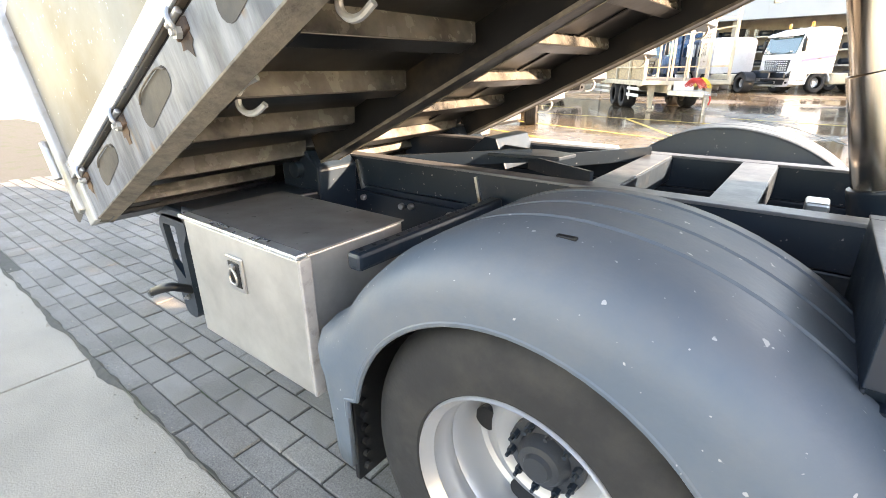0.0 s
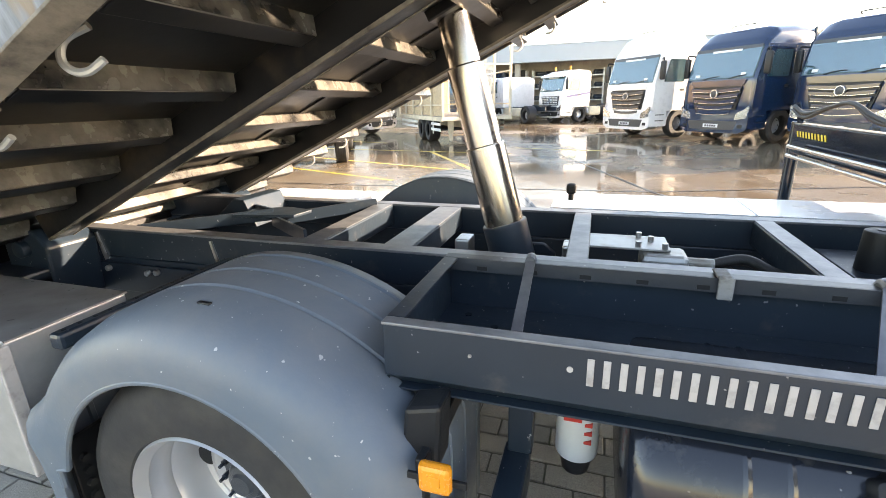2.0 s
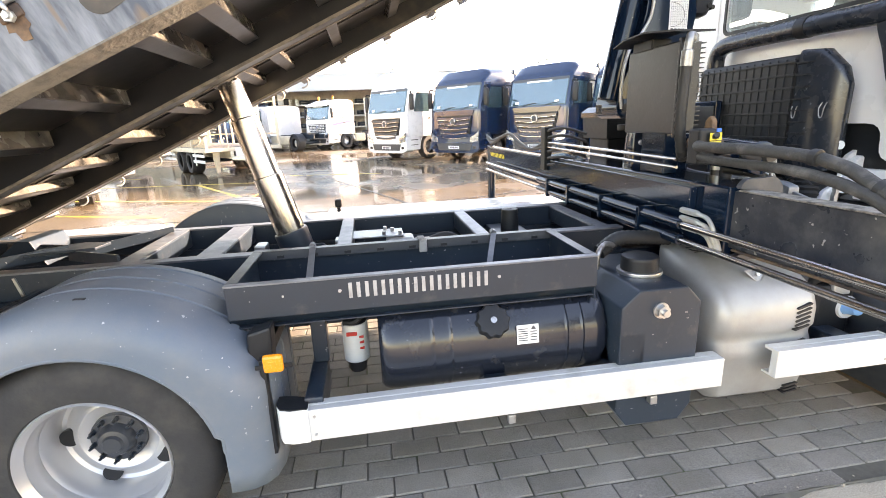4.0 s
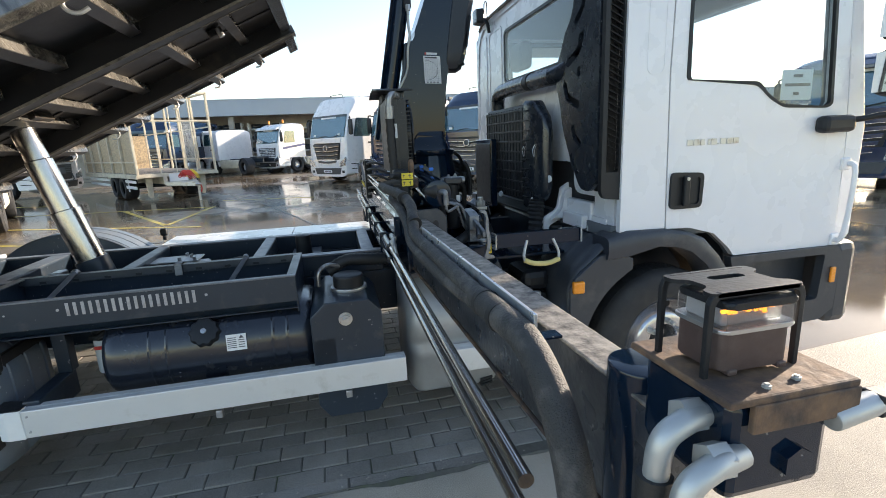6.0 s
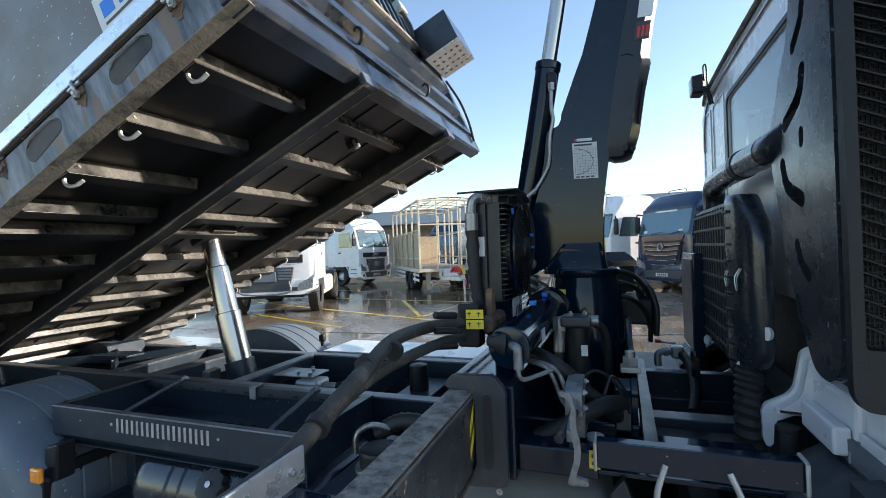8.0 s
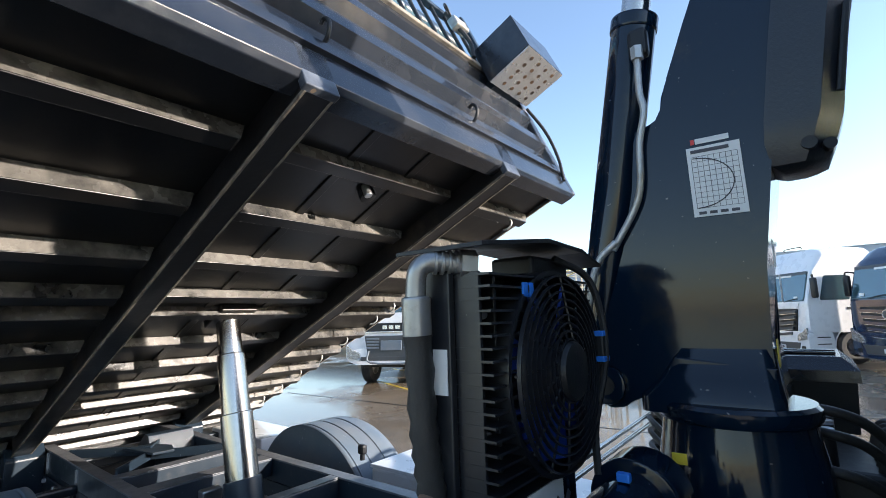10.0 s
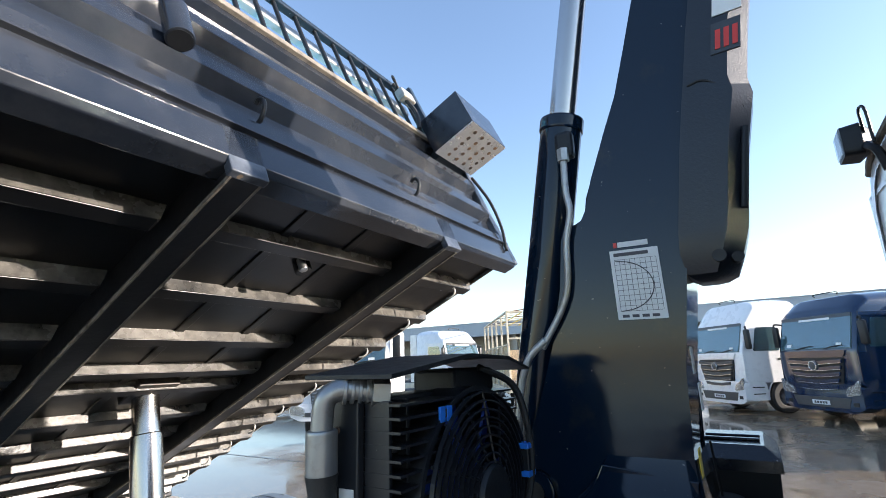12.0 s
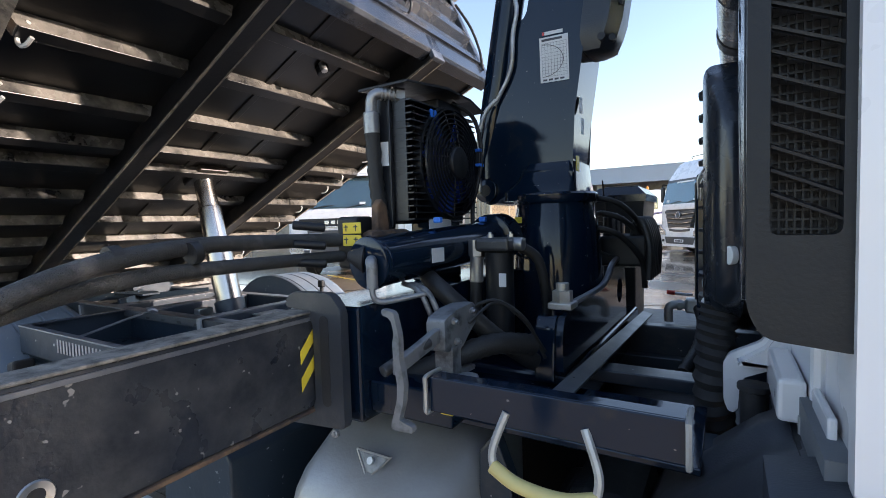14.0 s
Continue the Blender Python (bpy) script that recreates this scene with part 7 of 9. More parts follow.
into(cab, "roof_gutter", tube([(3.08, -1.08, 2.47), (3.072, -0.9, 2.505), (3.072, -0.04, 2.525), (3.072, 0.8, 2.51), (3.08, 1.0, 2.47)], 0.012, 8), CRUST, "sealed beige roof seam", True)

WIN = rounded([(3.442, 1.773), (3.855, 1.75), (3.925, 1.685), (4.02, 1.635), (4.3, 1.622), (4.335, 1.64), (4.265, 2.34), (3.425, 2.34), (3.435, 1.79)], 0.03)
DOOR = [(3.36, 1.035), (3.5, 1.03), (3.66, 0.985), (3.76, 0.9), (3.8, 0.85), (4.46, 0.845), (4.485, 0.9), (4.47, 1.45), (4.38, 2.2), (4.33, 2.33), (4.2, 2.39), (3.345, 2.39), (3.335, 1.8)]


def grown(pts, d):
    cx, cz = sum(p[0] for p in pts) / len(pts), sum(p[1] for p in pts) / len(pts)
    out = []
    for x, z in pts:
        w = Vector((x - cx, z - cz))
        w = w * ((w.length + d) / w.length)
        out.append((cx + w.x, cz + w.y))
    return out


for s, yf in ((-1, CY0), (1, CY1)):
    yi = yf - s * 0.035
    door_part = into(cab, "cab_door", plate_holes(DOOR, [WIN], yf, yi), WHITE, "white driver door" if s > 0 else "white passenger door with black handle")
    into(door_part, "door_glass", prism(grown(WIN, 0.004), yf - s * 0.02, yf - s * 0.016), GLASS, "clear side window")
    into(door_part, "glass_seal", plate_holes(grown(WIN, 0.012), [grown(WIN, -0.01)], yf + s * 0.004, yf - s * 0.014), BLACK, "black window seal")
    into(door_part, "door_lining", plate_holes(DOOR, [grown(WIN, 0.01)], yi - s * 0.001, yi - s * 0.03), LINING, "grey inner lining")
    into(cab, "rear_quarter_panel", prism(rounded([(3.09, 1.03), (3.352, 1.03), (3.327, 1.8), (3.337, 2.42), (3.09, 2.42)], 0.015), yf, yi, 0.006), WHITE, "white rear corner panel")
    into(cab, "quarter_swage", plate_holes(rounded([(3.2, 1.8), (3.3, 1.8), (3.3, 2.4), (3.2, 2.4)], 0.04), [rounded([(3.207, 1.807), (3.293, 1.807), (3.293, 2.393), (3.207, 2.393)], 0.035)], yf + s * 0.002, yf - s * 0.003), WHITE)
    into(cab, "front_pillar", prism([(4.49, 0.85), (4.6, 0.9), (4.6, 1.5), (4.44, 2.3), (4.37, 2.35), (4.478, 1.45)], yf - s * 0.002, yf - s * 0.09, 0.008), WHITE)
    into(cab, "sill", box(3.13, 4.5, yf - s * 0.3, yf - s * 0.04, 0.98, 1.06, 0.01), LINING)
    hb = into(door_part, "door_handle", plate_holes(rounded([(3.335, 1.155), (3.525, 1.155), (3.53, 1.335), (3.335, 1.345)], 0.03), [rounded([(3.36, 1.175), (3.505, 1.175), (3.508, 1.315), (3.36, 1.32)], 0.02)], yf + s * 0.014, yf), BLACK, "black recessed door handle")
    into(hb, "handle_cup", box(3.36, 3.51, yf + s * 0.002, yf + s * 0.006, 1.175, 1.32, 0), BLACK)
    into(hb, "handle_grip", box(3.405, 3.44, yf + s * 0.008, yf + s * 0.03, 1.17, 1.325, 0.008), BLACK)
    into(hb, "lock", cyl((3.42, yf + s * 0.03, 1.31), (3.42, yf + s * 0.034, 1.31), 0.009, seg=14), STEEL)
    for o in (hb, *hb.children):
        o.data.transform(Matrix.Translation((0.031, 0, -0.019)))
for i, (x, w) in enumerate(((3.42, 0.035), (3.46, 0.035), (3.5, 0.025), (3.545, 0.012), (3.562, 0.035), (3.602, 0.008), (3.618, 0.035), (3.658, 0.035), (3.698, 0.035))):
    into(cab, "badge_mark", box(x + 0.03, x + 0.03 + w, CY0 - 0.004, CY0 - 0.0005, 1.455, 1.485 if i != 5 else 1.462, 0.001), STEEL, "raised silver badge mark")
grab = into(cab, "grab_handle", tube([(4.5, -1.215, 1.31), (4.5, -1.27, 1.29), (4.49, -1.28, 1.1), (4.475, -1.27, 0.9), (4.475, -1.215, 0.88)], 0.014, 10), WHITE, "white grab handle", True)
for z in (0.88, 1.31):
    into(grab, "handle_foot", box(4.455, 4.52, -1.235, -1.21, z - 0.035, z + 0.035, 0.01), WHITE)
into(cab, "far_grab_handle", tube([(4.5, 1.135, 1.31), (4.5, 1.19, 1.29), (4.475, 1.19, 0.9), (4.475, 1.135, 0.88)], 0.014, 10), WHITE, "", True)
card = into(cab, "window_card", box(4.05, 4.25, -1.172, -1.168, 1.665, 1.82, 0.001), DECAL, "pale paper card with printed lines")
for i, (a, b) in enumerate(((4.12, 4.18), (4.07, 4.235), (4.13, 4.165))):
    into(card, "print_line", box(a, b, -1.1745, -1.1725, 1.78 - i * 0.045, 1.795 - i * 0.045, 0), PRINT)
# front panel, bumper and windscreen
front = into(cab, "front_panel", box(4.56, 4.63, CY0 + 0.02, CY1 - 0.02, 0.86, 1.52, 0.03), WHITE)
into(cab, "windscreen", sheet((4.6, CY0 + 0.09, 1.52), (0, 1, 0), (-0.22, 0, 0.88), 2.18, 0.92, 0.006), GLASS, "clear windscreen")
into(cab, "bumper", box(4.5, 4.68, CY0 - 0.01, CY1 + 0.01, 0.35, 0.86, 0.05), TRIM, "charcoal bumper")
into(cab, "front_head", box(4.3, 4.42, CY0 + 0.06, CY1 - 0.06, 2.3, 2.46, 0.02), WHITE)
# inside
into(cab, "cab_floor", box(3.07, 4.55, CY0 + 0.05, CY1 - 0.05, 1.0, 1.06, 0), LINING)
into(cab, "headlining", box(3.13, 4.3, CY0 + 0.06, CY1 - 0.06, 2.42, 2.45, 0.004), LINING, "pale grey head lining")
into(cab, "dashboard", prism([(4.2, 1.06), (4.56, 1.06), (4.56, 1.52), (4.35, 1.55), (4.22, 1.42)], CY0 + 0.06, CY1 - 0.06, 0.02), LINING, "dark grey dashboard")
for y in (-0.72, 0.62):
    seat = into(cab, "seat", prism([(3.5, 1.3), (3.95, 1.34), (3.98, 1.44), (3.55, 1.46), (3.42, 2.05), (3.3, 2.05), (3.38, 1.35)], y - 0.24, y + 0.24, 0.03), SEATCLOTH, "dark cloth seat")
    into(seat, "headrest", box(3.26, 3.37, y - 0.14, y + 0.14, 2.08, 2.3, 0.04), SEATCLOTH)
    into(seat, "seat_base", box(3.45, 3.9, y - 0.2, y + 0.2, 1.06, 1.3, 0.02), LINING)
into(cab, "steering_wheel", turned([(0.2 + 0.014 * math.cos(a), 0.014 * math.sin(a)) for a in (k * math.pi / 4 for k in range(8))], 32, pose(4.12, 0.62, 1.52, 0, 0, 90) @ pose(0, 0, 0, 55, 0, 0), close=True), BLACK, "", True)
into(cab, "sun_visor", sheet((3.5, -0.1, 2.33), (1, 0.1, -0.1), (0.05, 0.4, -0.9), 0.52, 0.32, 0.012), LINING, "grey hinged sun blind")
into(cab, "roof_console", loft([(3.6, [(-0.95 + 0.16 * math.cos(a) * 0.8, 2.4 + 0.04 * math.sin(a)) for a in (k * math.pi / 6 for k in range(12))]), (3.75, [(-0.95 + 0.2 * math.cos(a), 2.37 + 0.06 * math.sin(a)) for a in (k * math.pi / 6 for k in range(12))]), (4.1, [(-0.95 + 0.16 * math.cos(a), 2.38 + 0.05 * math.sin(a)) for a in (k * math.pi / 6 for k in range(12))])]), BLACK, "", True)

# mirrors
for s, yf in ((-1, CY0), (1, CY1)):
    arm2 = into(cab, "mirror_arm", tube([(4.4, yf + s * 0.02, 1.545), (4.5, yf + s * 0.1, 1.56), (4.56, yf + s * 0.2, 1.62), (4.56, yf + s * 0.22, 1.95), (4.5, yf + s * 0.2, 2.25), (4.36, yf, 2.32)], 0.016, 10), BLACK, "black tubular mirror arm", True)
    into(arm2, "arm_base", box(4.24, 4.45, yf - s * 0.005, yf + s * 0.07, 1.485, 1.575, 0.025), BLACK, "black mirror arm base")
    for z0, z1 in ((1.93, 2.3), (1.66, 1.9)):
        head = into(cab, "mirror", box(4.5, 4.6, yf + s * 0.06, yf + s * 0.26, z0, z1, 0.04), BLACK, "black mirror housing", True)
        into(head, "mirror_glass", box(4.494, 4.4985, yf + s * 0.075, yf + s * 0.245, z0 + 0.02, z1 - 0.02, 0.001), MIRROR, "mirror glass")
        into(head, "mirror_bracket", box(4.52, 4.57, yf + s * 0.2, yf + s * 0.235, z0 - 0.03, z0 + 0.05, 0.01), BLACK)

# wheel arch trims, liner, step and guards
OUT_ARCH = [(3.01, 1.02), (3.13, 1.045), (3.34, 1.04), (3.48, 1.015), (3.59, 0.97), (3.69, 0.87), (3.77, 0.76), (3.84, 0.62), (3.92, 0.43), (3.935, 0.38)]
IN_ARCH = [(3.01, 0.9), (3.135, 0.905), (3.31, 0.945), (3.42, 0.93), (3.5, 0.9), (3.6, 0.82), (3.675, 0.71), (3.73, 0.6), (3.78, 0.457), (3.8, 0.38)]
for s, yf in ((-1, CY0), (1, CY1)):
    trim_rows = []
    for (ox, oz), (ix, iz) in zip(OUT_ARCH, IN_ARCH):
        o, i = Vector((ox, oz)), Vector((ix, iz))
        p = [o.lerp(i, k) for k in (0, 0.06, 0.2, 0.6, 0.92, 1.0)]
        trim_rows.append([(p[0].x, yf + s * 0.002, p[0].y), (p[1].x, yf + s * 0.022, p[1].y), (p[2].x, yf + s * 0.035, p[2].y), (p[3].x, yf + s * 0.038, p[3].y), (p[4].x, yf + s * 0.03, p[4].y), (p[5].x, yf + s * 0.005, p[5].y), (p[5].x, yf - s * 0.12, p[5].y), (p[0].x, yf - s * 0.12, p[0].y)])
    bm = bmesh.new()
    vr = [[bm.verts.new(q) for q in row] for row in trim_rows]
    for a, b in zip(vr, vr[1:]):
        for k in range(8):
            bm.faces.new((a[k], a[(k + 1) % 8], b[(k + 1) % 8], b[k]))
    bm.faces.new(vr[0])
    bm.faces.new(vr[-1])
    into(cab, "wheel_arch_trim", bm, TRIM, "charcoal plastic wheel arch trim", True)
    step = into(cab, "step_panel", plate_holes([(3.765, 0.845), (3.8, 0.72), (3.86, 0.58), (3.93, 0.375), (4.44, 0.4), (4.53, 0.46), (4.54, 0.8), (4.5, 0.845)], [rounded([(3.97, 0.52), (4.4, 0.53), (4.42, 0.8), (3.92, 0.8), (3.9, 0.7)], 0.02)], yf + s * 0.02, yf - s * 0.03), TRIM, "charcoal step panel")
    into(step, "step_well", box(3.85, 4.45, yf - s * 0.13, yf - s * 0.12, 0.5, 0.84, 0), TRIM)
    tread2 = into(step, "tread_plate", box(3.92, 4.42, yf - s * 0.118, yf + s * 0.01, 0.505, 0.525, 0.003), TREADPLATE, "chequered metal step plate")
    bm = bmesh.new()
    for i in range(16):
        for k in range(4):
            box(-0.009, 0.009, -0.003, 0.003, 0, 0.004, 0, m=pose(3.94 + i * 0.03, yf - s * (0.01 + k * 0.03), 0.524, 0, 0, 45 if (i + k) % 2 else -45), bm=bm)
    into(tread2, "step_tread", bm, TREADPLATE, "raised tread pattern")
    into(cab, "orange_marker", box(4.465, 4.5, yf + s * 0.02, yf + s * 0.035, 0.625, 0.72, 0.008), AMBER, "orange side indicator")
    arc = [(3.39 + 0.5 * math.sin(radians(a)), 0.392 + 0.5 * math.cos(radians(a))) for a in range(-26, -116, -6)]
    into(cab, "rear_guard_flap", prism([(2.98, 0.93), (2.84, 0.82), (2.815, 0.77), (2.82, 0.4), (2.84, 0.19), (2.88, 0.18)] + [p for p in arc[::-1] if p[1] > 0.2] + [(3.17, 0.9), (3.06, 0.935)], yf - s * 0.01, yf + s * 0.014, 0.006), TRIM, "dark grey guard flap behind the front wheel")
    bm = bmesh.new()
    nrow = []
    for i in range(13):
        k = i / 12
        y = yf - s * (0.01 + 0.42 * k)
        lift = 0.022 * max(0, math.sin(k * 3 * math.pi * 2 - 0.6))
        nrow.append([bm.verts.new(q) for q in ((2.9, y, 0.18), (2.83, y, 0.5), (2.815, y, 0.75), (2.86, y, 0.84 + lift * 0.5), (2.94, y, 0.9 + lift), (3.02, y, 0.97 + lift), (3.08, y, 1.005), (3.2, y, 1.01))])
    for a, b in zip(nrow, nrow[1:]):
        for k in range(7):
            bm.faces.new((a[k], a[k + 1], b[k + 1], b[k]))
    gd = into(cab, "inner_guard", bm, TRIM, "dark ribbed plastic inner guard", True)
    gd.modifiers.new("thickness", "SOLIDIFY").thickness = 0.008
    ln = into(cab, "wheel_arch_liner", turned([(0.56, yf - s * 0.04), (0.56, yf - s * 0.5)], 30, Matrix.Translation((3.4, 0, 0.392)), a0=-80, a1=80), BLACK, "black wheel arch liner", True)
    ln.modifiers.new("thickness", "SOLIDIFY").thickness = 0.01
    mk = into(cab, "marker_lamp", box(2.825, 2.89, yf - s * 0.0, yf + s * 0.03, 0.743, 0.808, 0.01), AMBER, "amber side marker lamp")
    into(mk, "marker_reflector", box(2.845, 2.87, yf + s * 0.03, yf + s * 0.032, 0.765, 0.79, 0.001), AMBER)
into(cab, "engine_block", box(3.1, 4.4, -0.6, 0.52, 0.55, 1.0, 0.05), FRAME)
into(cab, "liner_roof", box(3.06, 4.5, CY0 + 0.05, CY1 - 0.05, 0.985, 1.0, 0), BLACK)

# white cab mounting bracket with a hooked arm
MOUNT = rounded([(2.957, 1.017), (2.969, 1.041), (3.031, 1.075), (3.05, 1.1), (3.072, 1.218), (3.13, 1.25), (3.2, 1.25), (3.2, 1.02), (3.156, 1.007), (3.111, 1.006), (3.048, 1.009), (3.026, 0.999), (2.992, 0.983), (2.987, 0.903), (2.969, 0.897), (2.958, 0.926)], 0.008)
mount = into(cab, "cab_mount", prism(MOUNT, -0.612, -0.59, 0.004), WHITE, "white hooked cab mount bracket")
into(mount, "mount_arm", prism(rounded([(2.985, 1.03), (3.04, 1.07), (3.06, 1.1), (3.078, 1.2), (3.12, 1.22), (3.12, 1.03)], 0.01), -0.66, -0.614, 0.008), WHITE, "thick cast arm")
into(mount, "mount_block", box(3.039, 3.081, -0.93, -0.7, 1.011, 1.087, 0.008), WHITE, "white cast block")
into(mount, "mount_flange", box(3.083, 3.142, -0.95, -0.66, 1.016, 1.16, 0.012), WHITE, "white cast flange")
into(mount, "mount_web", box(3.0825, 3.094, -1.1, -0.965, 1.0, 1.09, 0.004), WHITE, "white pressed web")
into(mount, "block_pin", cyl((3.075, -0.94, 0.985), (3.075, -0.94, 1.03), 0.008, seg=12), GALV)
into(mount, "damper", cyl((3.018, -0.66, 0.84), (3.018, -0.66, 0.975), 0.028, seg=20, bev=0.004), RUBBER, "black rubber damper", True)
into(mount, "damper_head", cyl((3.018, -0.66, 0.975), (3.018, -0.66, 0.99), 0.034, seg=20, bev=0.003), RUBBER, "", True)
into(cab, "lower_rear_panel", plate_holes(rounded([(-1.15, 0.985), (-0.96, 0.985), (-0.96, 1.22), (-1.15, 1.22)], 0.02), [], 3.1, 3.122, "x"), WHITE)
into(cab, "tunnel_cover", box(3.124, 3.14, -1.1, 1.1, 0.85, 1.45, 0.01), BLACK, "black sound shield behind the engine")

# air intake snorkel
SLOTS = [capsule([(-1.005, 2.2), (-0.985, 2.15), (-0.925, 2.1)], 0.018), capsule([(-0.985, 2.02), (-0.955, 1.96), (-0.845, 1.91)], 0.022), capsule([(-0.965, 1.865), (-0.965, 1.84)], 0.016), capsule([(-0.815, 1.8), (-0.85, 1.735), (-0.955, 1.69)], 0.022), capsule([(-0.91, 1.57), (-0.94, 1.52), (-0.985, 1.49)], 0.018), capsule([(-0.895, 1.42), (-0.92, 1.37), (-0.97, 1.335)], 0.014)]
SNORK = [(-1.16, 1.3), (-1.1, 1.24), (-1.0, 1.25), (-0.95, 1.32), (-0.88, 1.42), (-0.8, 1.56), (-0.755, 1.71), (-0.715, 1.8), (-0.7, 1.87), (-0.715, 1.93), (-0.765, 1.985), (-0.8, 2.06), (-0.88, 2.14), (-0.91, 2.25), (-0.92, 2.46), (-1.16, 2.46)]
snork = tpart("air_intake", plate_holes(rounded(SNORK, 0.04), SLOTS, 2.94, 2.962, "x"), INTAKE, "black moulded air intake with kidney-shaped slots")
# flat backing; the depth behind the slots is only its painted shade
into(snork, "slot_backing", prism([(a * 0.985, b) for a, b in SNORK], 2.99, 3.01, 0, axis="x"), VOID, "near-black plate painted as the shade behind the slots")
side = into(snork, "louvre_frame", plate_holes(rounded([(2.958, 1.25), (2.975, 1.215), (3.07, 1.205), (3.088, 1.225), (3.088, 2.46), (2.958, 2.46)], 0.02), [rounded([(2.982, 1.345), (3.052, 1.345), (3.052, 2.44), (2.982, 2.44)], 0.012)], -1.205, -1.175), BLACK, "black side frame with slanted louvres")
into(side, "louvre_back", box(2.97, 3.055, -1.165, -1.16, 1.3, 2.45, 0), RUBBER)
mesh = bmesh.new()
for k in range(9):
    box(2.984 + 0.0082 * k, 2.9865 + 0.0082 * k, -1.173, -1.17, 1.345, 2.44, 0, bm=mesh)
for k in range(90):
    box(2.98, 3.055, -1.1735, -1.1705, 1.35 + 0.0121 * k, 1.353 + 0.0121 * k, 0, bm=mesh)
into(side, "insect_mesh", mesh, BLACK, "fine black mesh behind the louvres")
for i in range(37):
    z = 1.375 + i * 0.0288
    sl = into(side, "louvre", sheet((2.982, -1.2, z + 0.02), (0.084, 0, -0.04), (0, 0.026, 0.006), 0.08, 0.022, 0.0035), BLACK)
into(snork, "intake_side", prism([(2.945, -1.175), (2.97, -1.175), (2.97, -0.72), (2.955, -0.72)], 1.86, 1.89, 0, axis="z"), BLACK)
into(snork, "intake_shell", box(3.012, 3.028, -1.16, -0.95, 1.26, 2.46, 0.006), BLACK)
into(snork, "duct", tube([(2.95, -0.66, 1.873), (2.95, -0.3, 1.88), (2.955, 0.1, 1.88), (2.955, 0.26, 1.87), (2.96, 0.33, 1.82), (2.965, 0.345, 1.7)], 0.052, 20, 6), INTAKE, "smooth black air duct", True)
into(snork, "duct_collar", tube([(3.005, -0.86, 1.95), (2.985, -0.79, 1.9), (2.962, -0.73, 1.877), (2.952, -0.65, 1.873)], 0.053, 20, 8), INTAKE, "smooth black bend into the intake", True)
into(snork, "duct_band", tube([(2.95, -0.36, 1.88), (2.95, -0.3, 1.88)], 0.056, 20), BLACK, "", True)

for ob in (snork, *snork.children_recursive):
    ob.data.transform(Matrix.Translation((0.027 if ob is side or ob.parent is side else 0.043, 0, 0)))

# air filter
filt2 = tpart("air_filter", box(2.89, 3.01, -0.4, 0.36, 1.12, 1.74, 0.03), BLACK, "black ribbed air filter housing")
for i in range(9):
    into(filt2, "housing_rib", box(2.878, 2.895, -0.39, 0.35, 1.17 + i * 0.066, 1.182 + i * 0.066, 0.002), BLACK)
for i in range(14):
    y = -0.38 + i * 0.055
    into(filt2, "housing_rib", box(2.882, 2.893, y, y + 0.008, 1.14, 1.72, 0.002), BLACK)
for i in range(10):
    z = 1.15 + i * 0.06
    into(filt2, "cover_rib", prism(rounded([(2.866, -0.4), (2.866, -0.47), (2.885, -0.5), (2.9, -0.5), (2.9, -0.4)], 0.006), z, z + 0.008, 0, axis="z"), BLACK)
cov = into(filt2, "filter_cover", loft([(-0.405, rounded([(2.88, 1.08), (3.02, 1.08), (3.02, 1.76), (2.88, 1.76)], 0.04)), (-0.52, rounded([(2.885, 1.1), (3.02, 1.1), (3.02, 1.75), (2.885, 1.75)], 0.04)), (-0.62, rounded([(2.92, 1.16), (3.02, 1.16), (3.02, 1.66), (2.92, 1.66)], 0.04)), (-0.65, rounded([(2.96, 1.22), (3.01, 1.22), (3.01, 1.58), (2.96, 1.58)], 0.02))], "y"), INTAKE, "black chamfered filter cover", True)
for z in (1.4,):
    for y in (-0.42, -0.58):
        into(cov, "wire_clip", tube([(2.895, y + 0.012, z + 0.09), (2.872, y + 0.014, z + 0.06), (2.872, y + 0.006, z + 0.02), (2.875, y - 0.006, z + 0.02), (2.872, y - 0.014, z + 0.06), (2.895, y - 0.012, z + 0.09)], 0.0028, 6), STEEL, "bright wire clip", True)
for x, y, z in ((2.99, -0.64, 1.28), (2.91, -0.52, 1.14), (2.88, 0.02, 1.13)):
    into(filt2, "pale_cap", cyl((x, y, z), (x - 0.02, y - 0.015, z), 0.022, seg=18, bev=0.003), DECAL, "round pale plug", True)
into(filt2, "outlet_duct", tube([(2.94, -0.52, 1.14), (2.93, -0.53, 1.05), (2.92, -0.54, 0.92), (2.94, -0.52, 0.78)], 0.06, 20, 8, ribs=0.012), RUBBER, "corrugated rubber outlet duct", True)
into(filt2, "outlet_pipe", cyl((2.945, -0.52, 1.1), (2.945, -0.52, 1.22), 0.057, seg=24), BLACK, "", True)

bpy.context.view_layer.update()
FLAT = Matrix.Translation((3.02, 0, 0)) @ Matrix.Diagonal((0.66, 1, 1, 1)) @ Matrix.Translation((-3.02, 0, 0))
for ob in (filt2, *filt2.children_recursive):
    ob.data.transform(ob.matrix_world.inverted() @ FLAT @ ob.matrix_world)

for ob in (filt2, *filt2.children_recursive):
    ob.data.transform(Matrix.Translation((-0.02, 0, 0)))

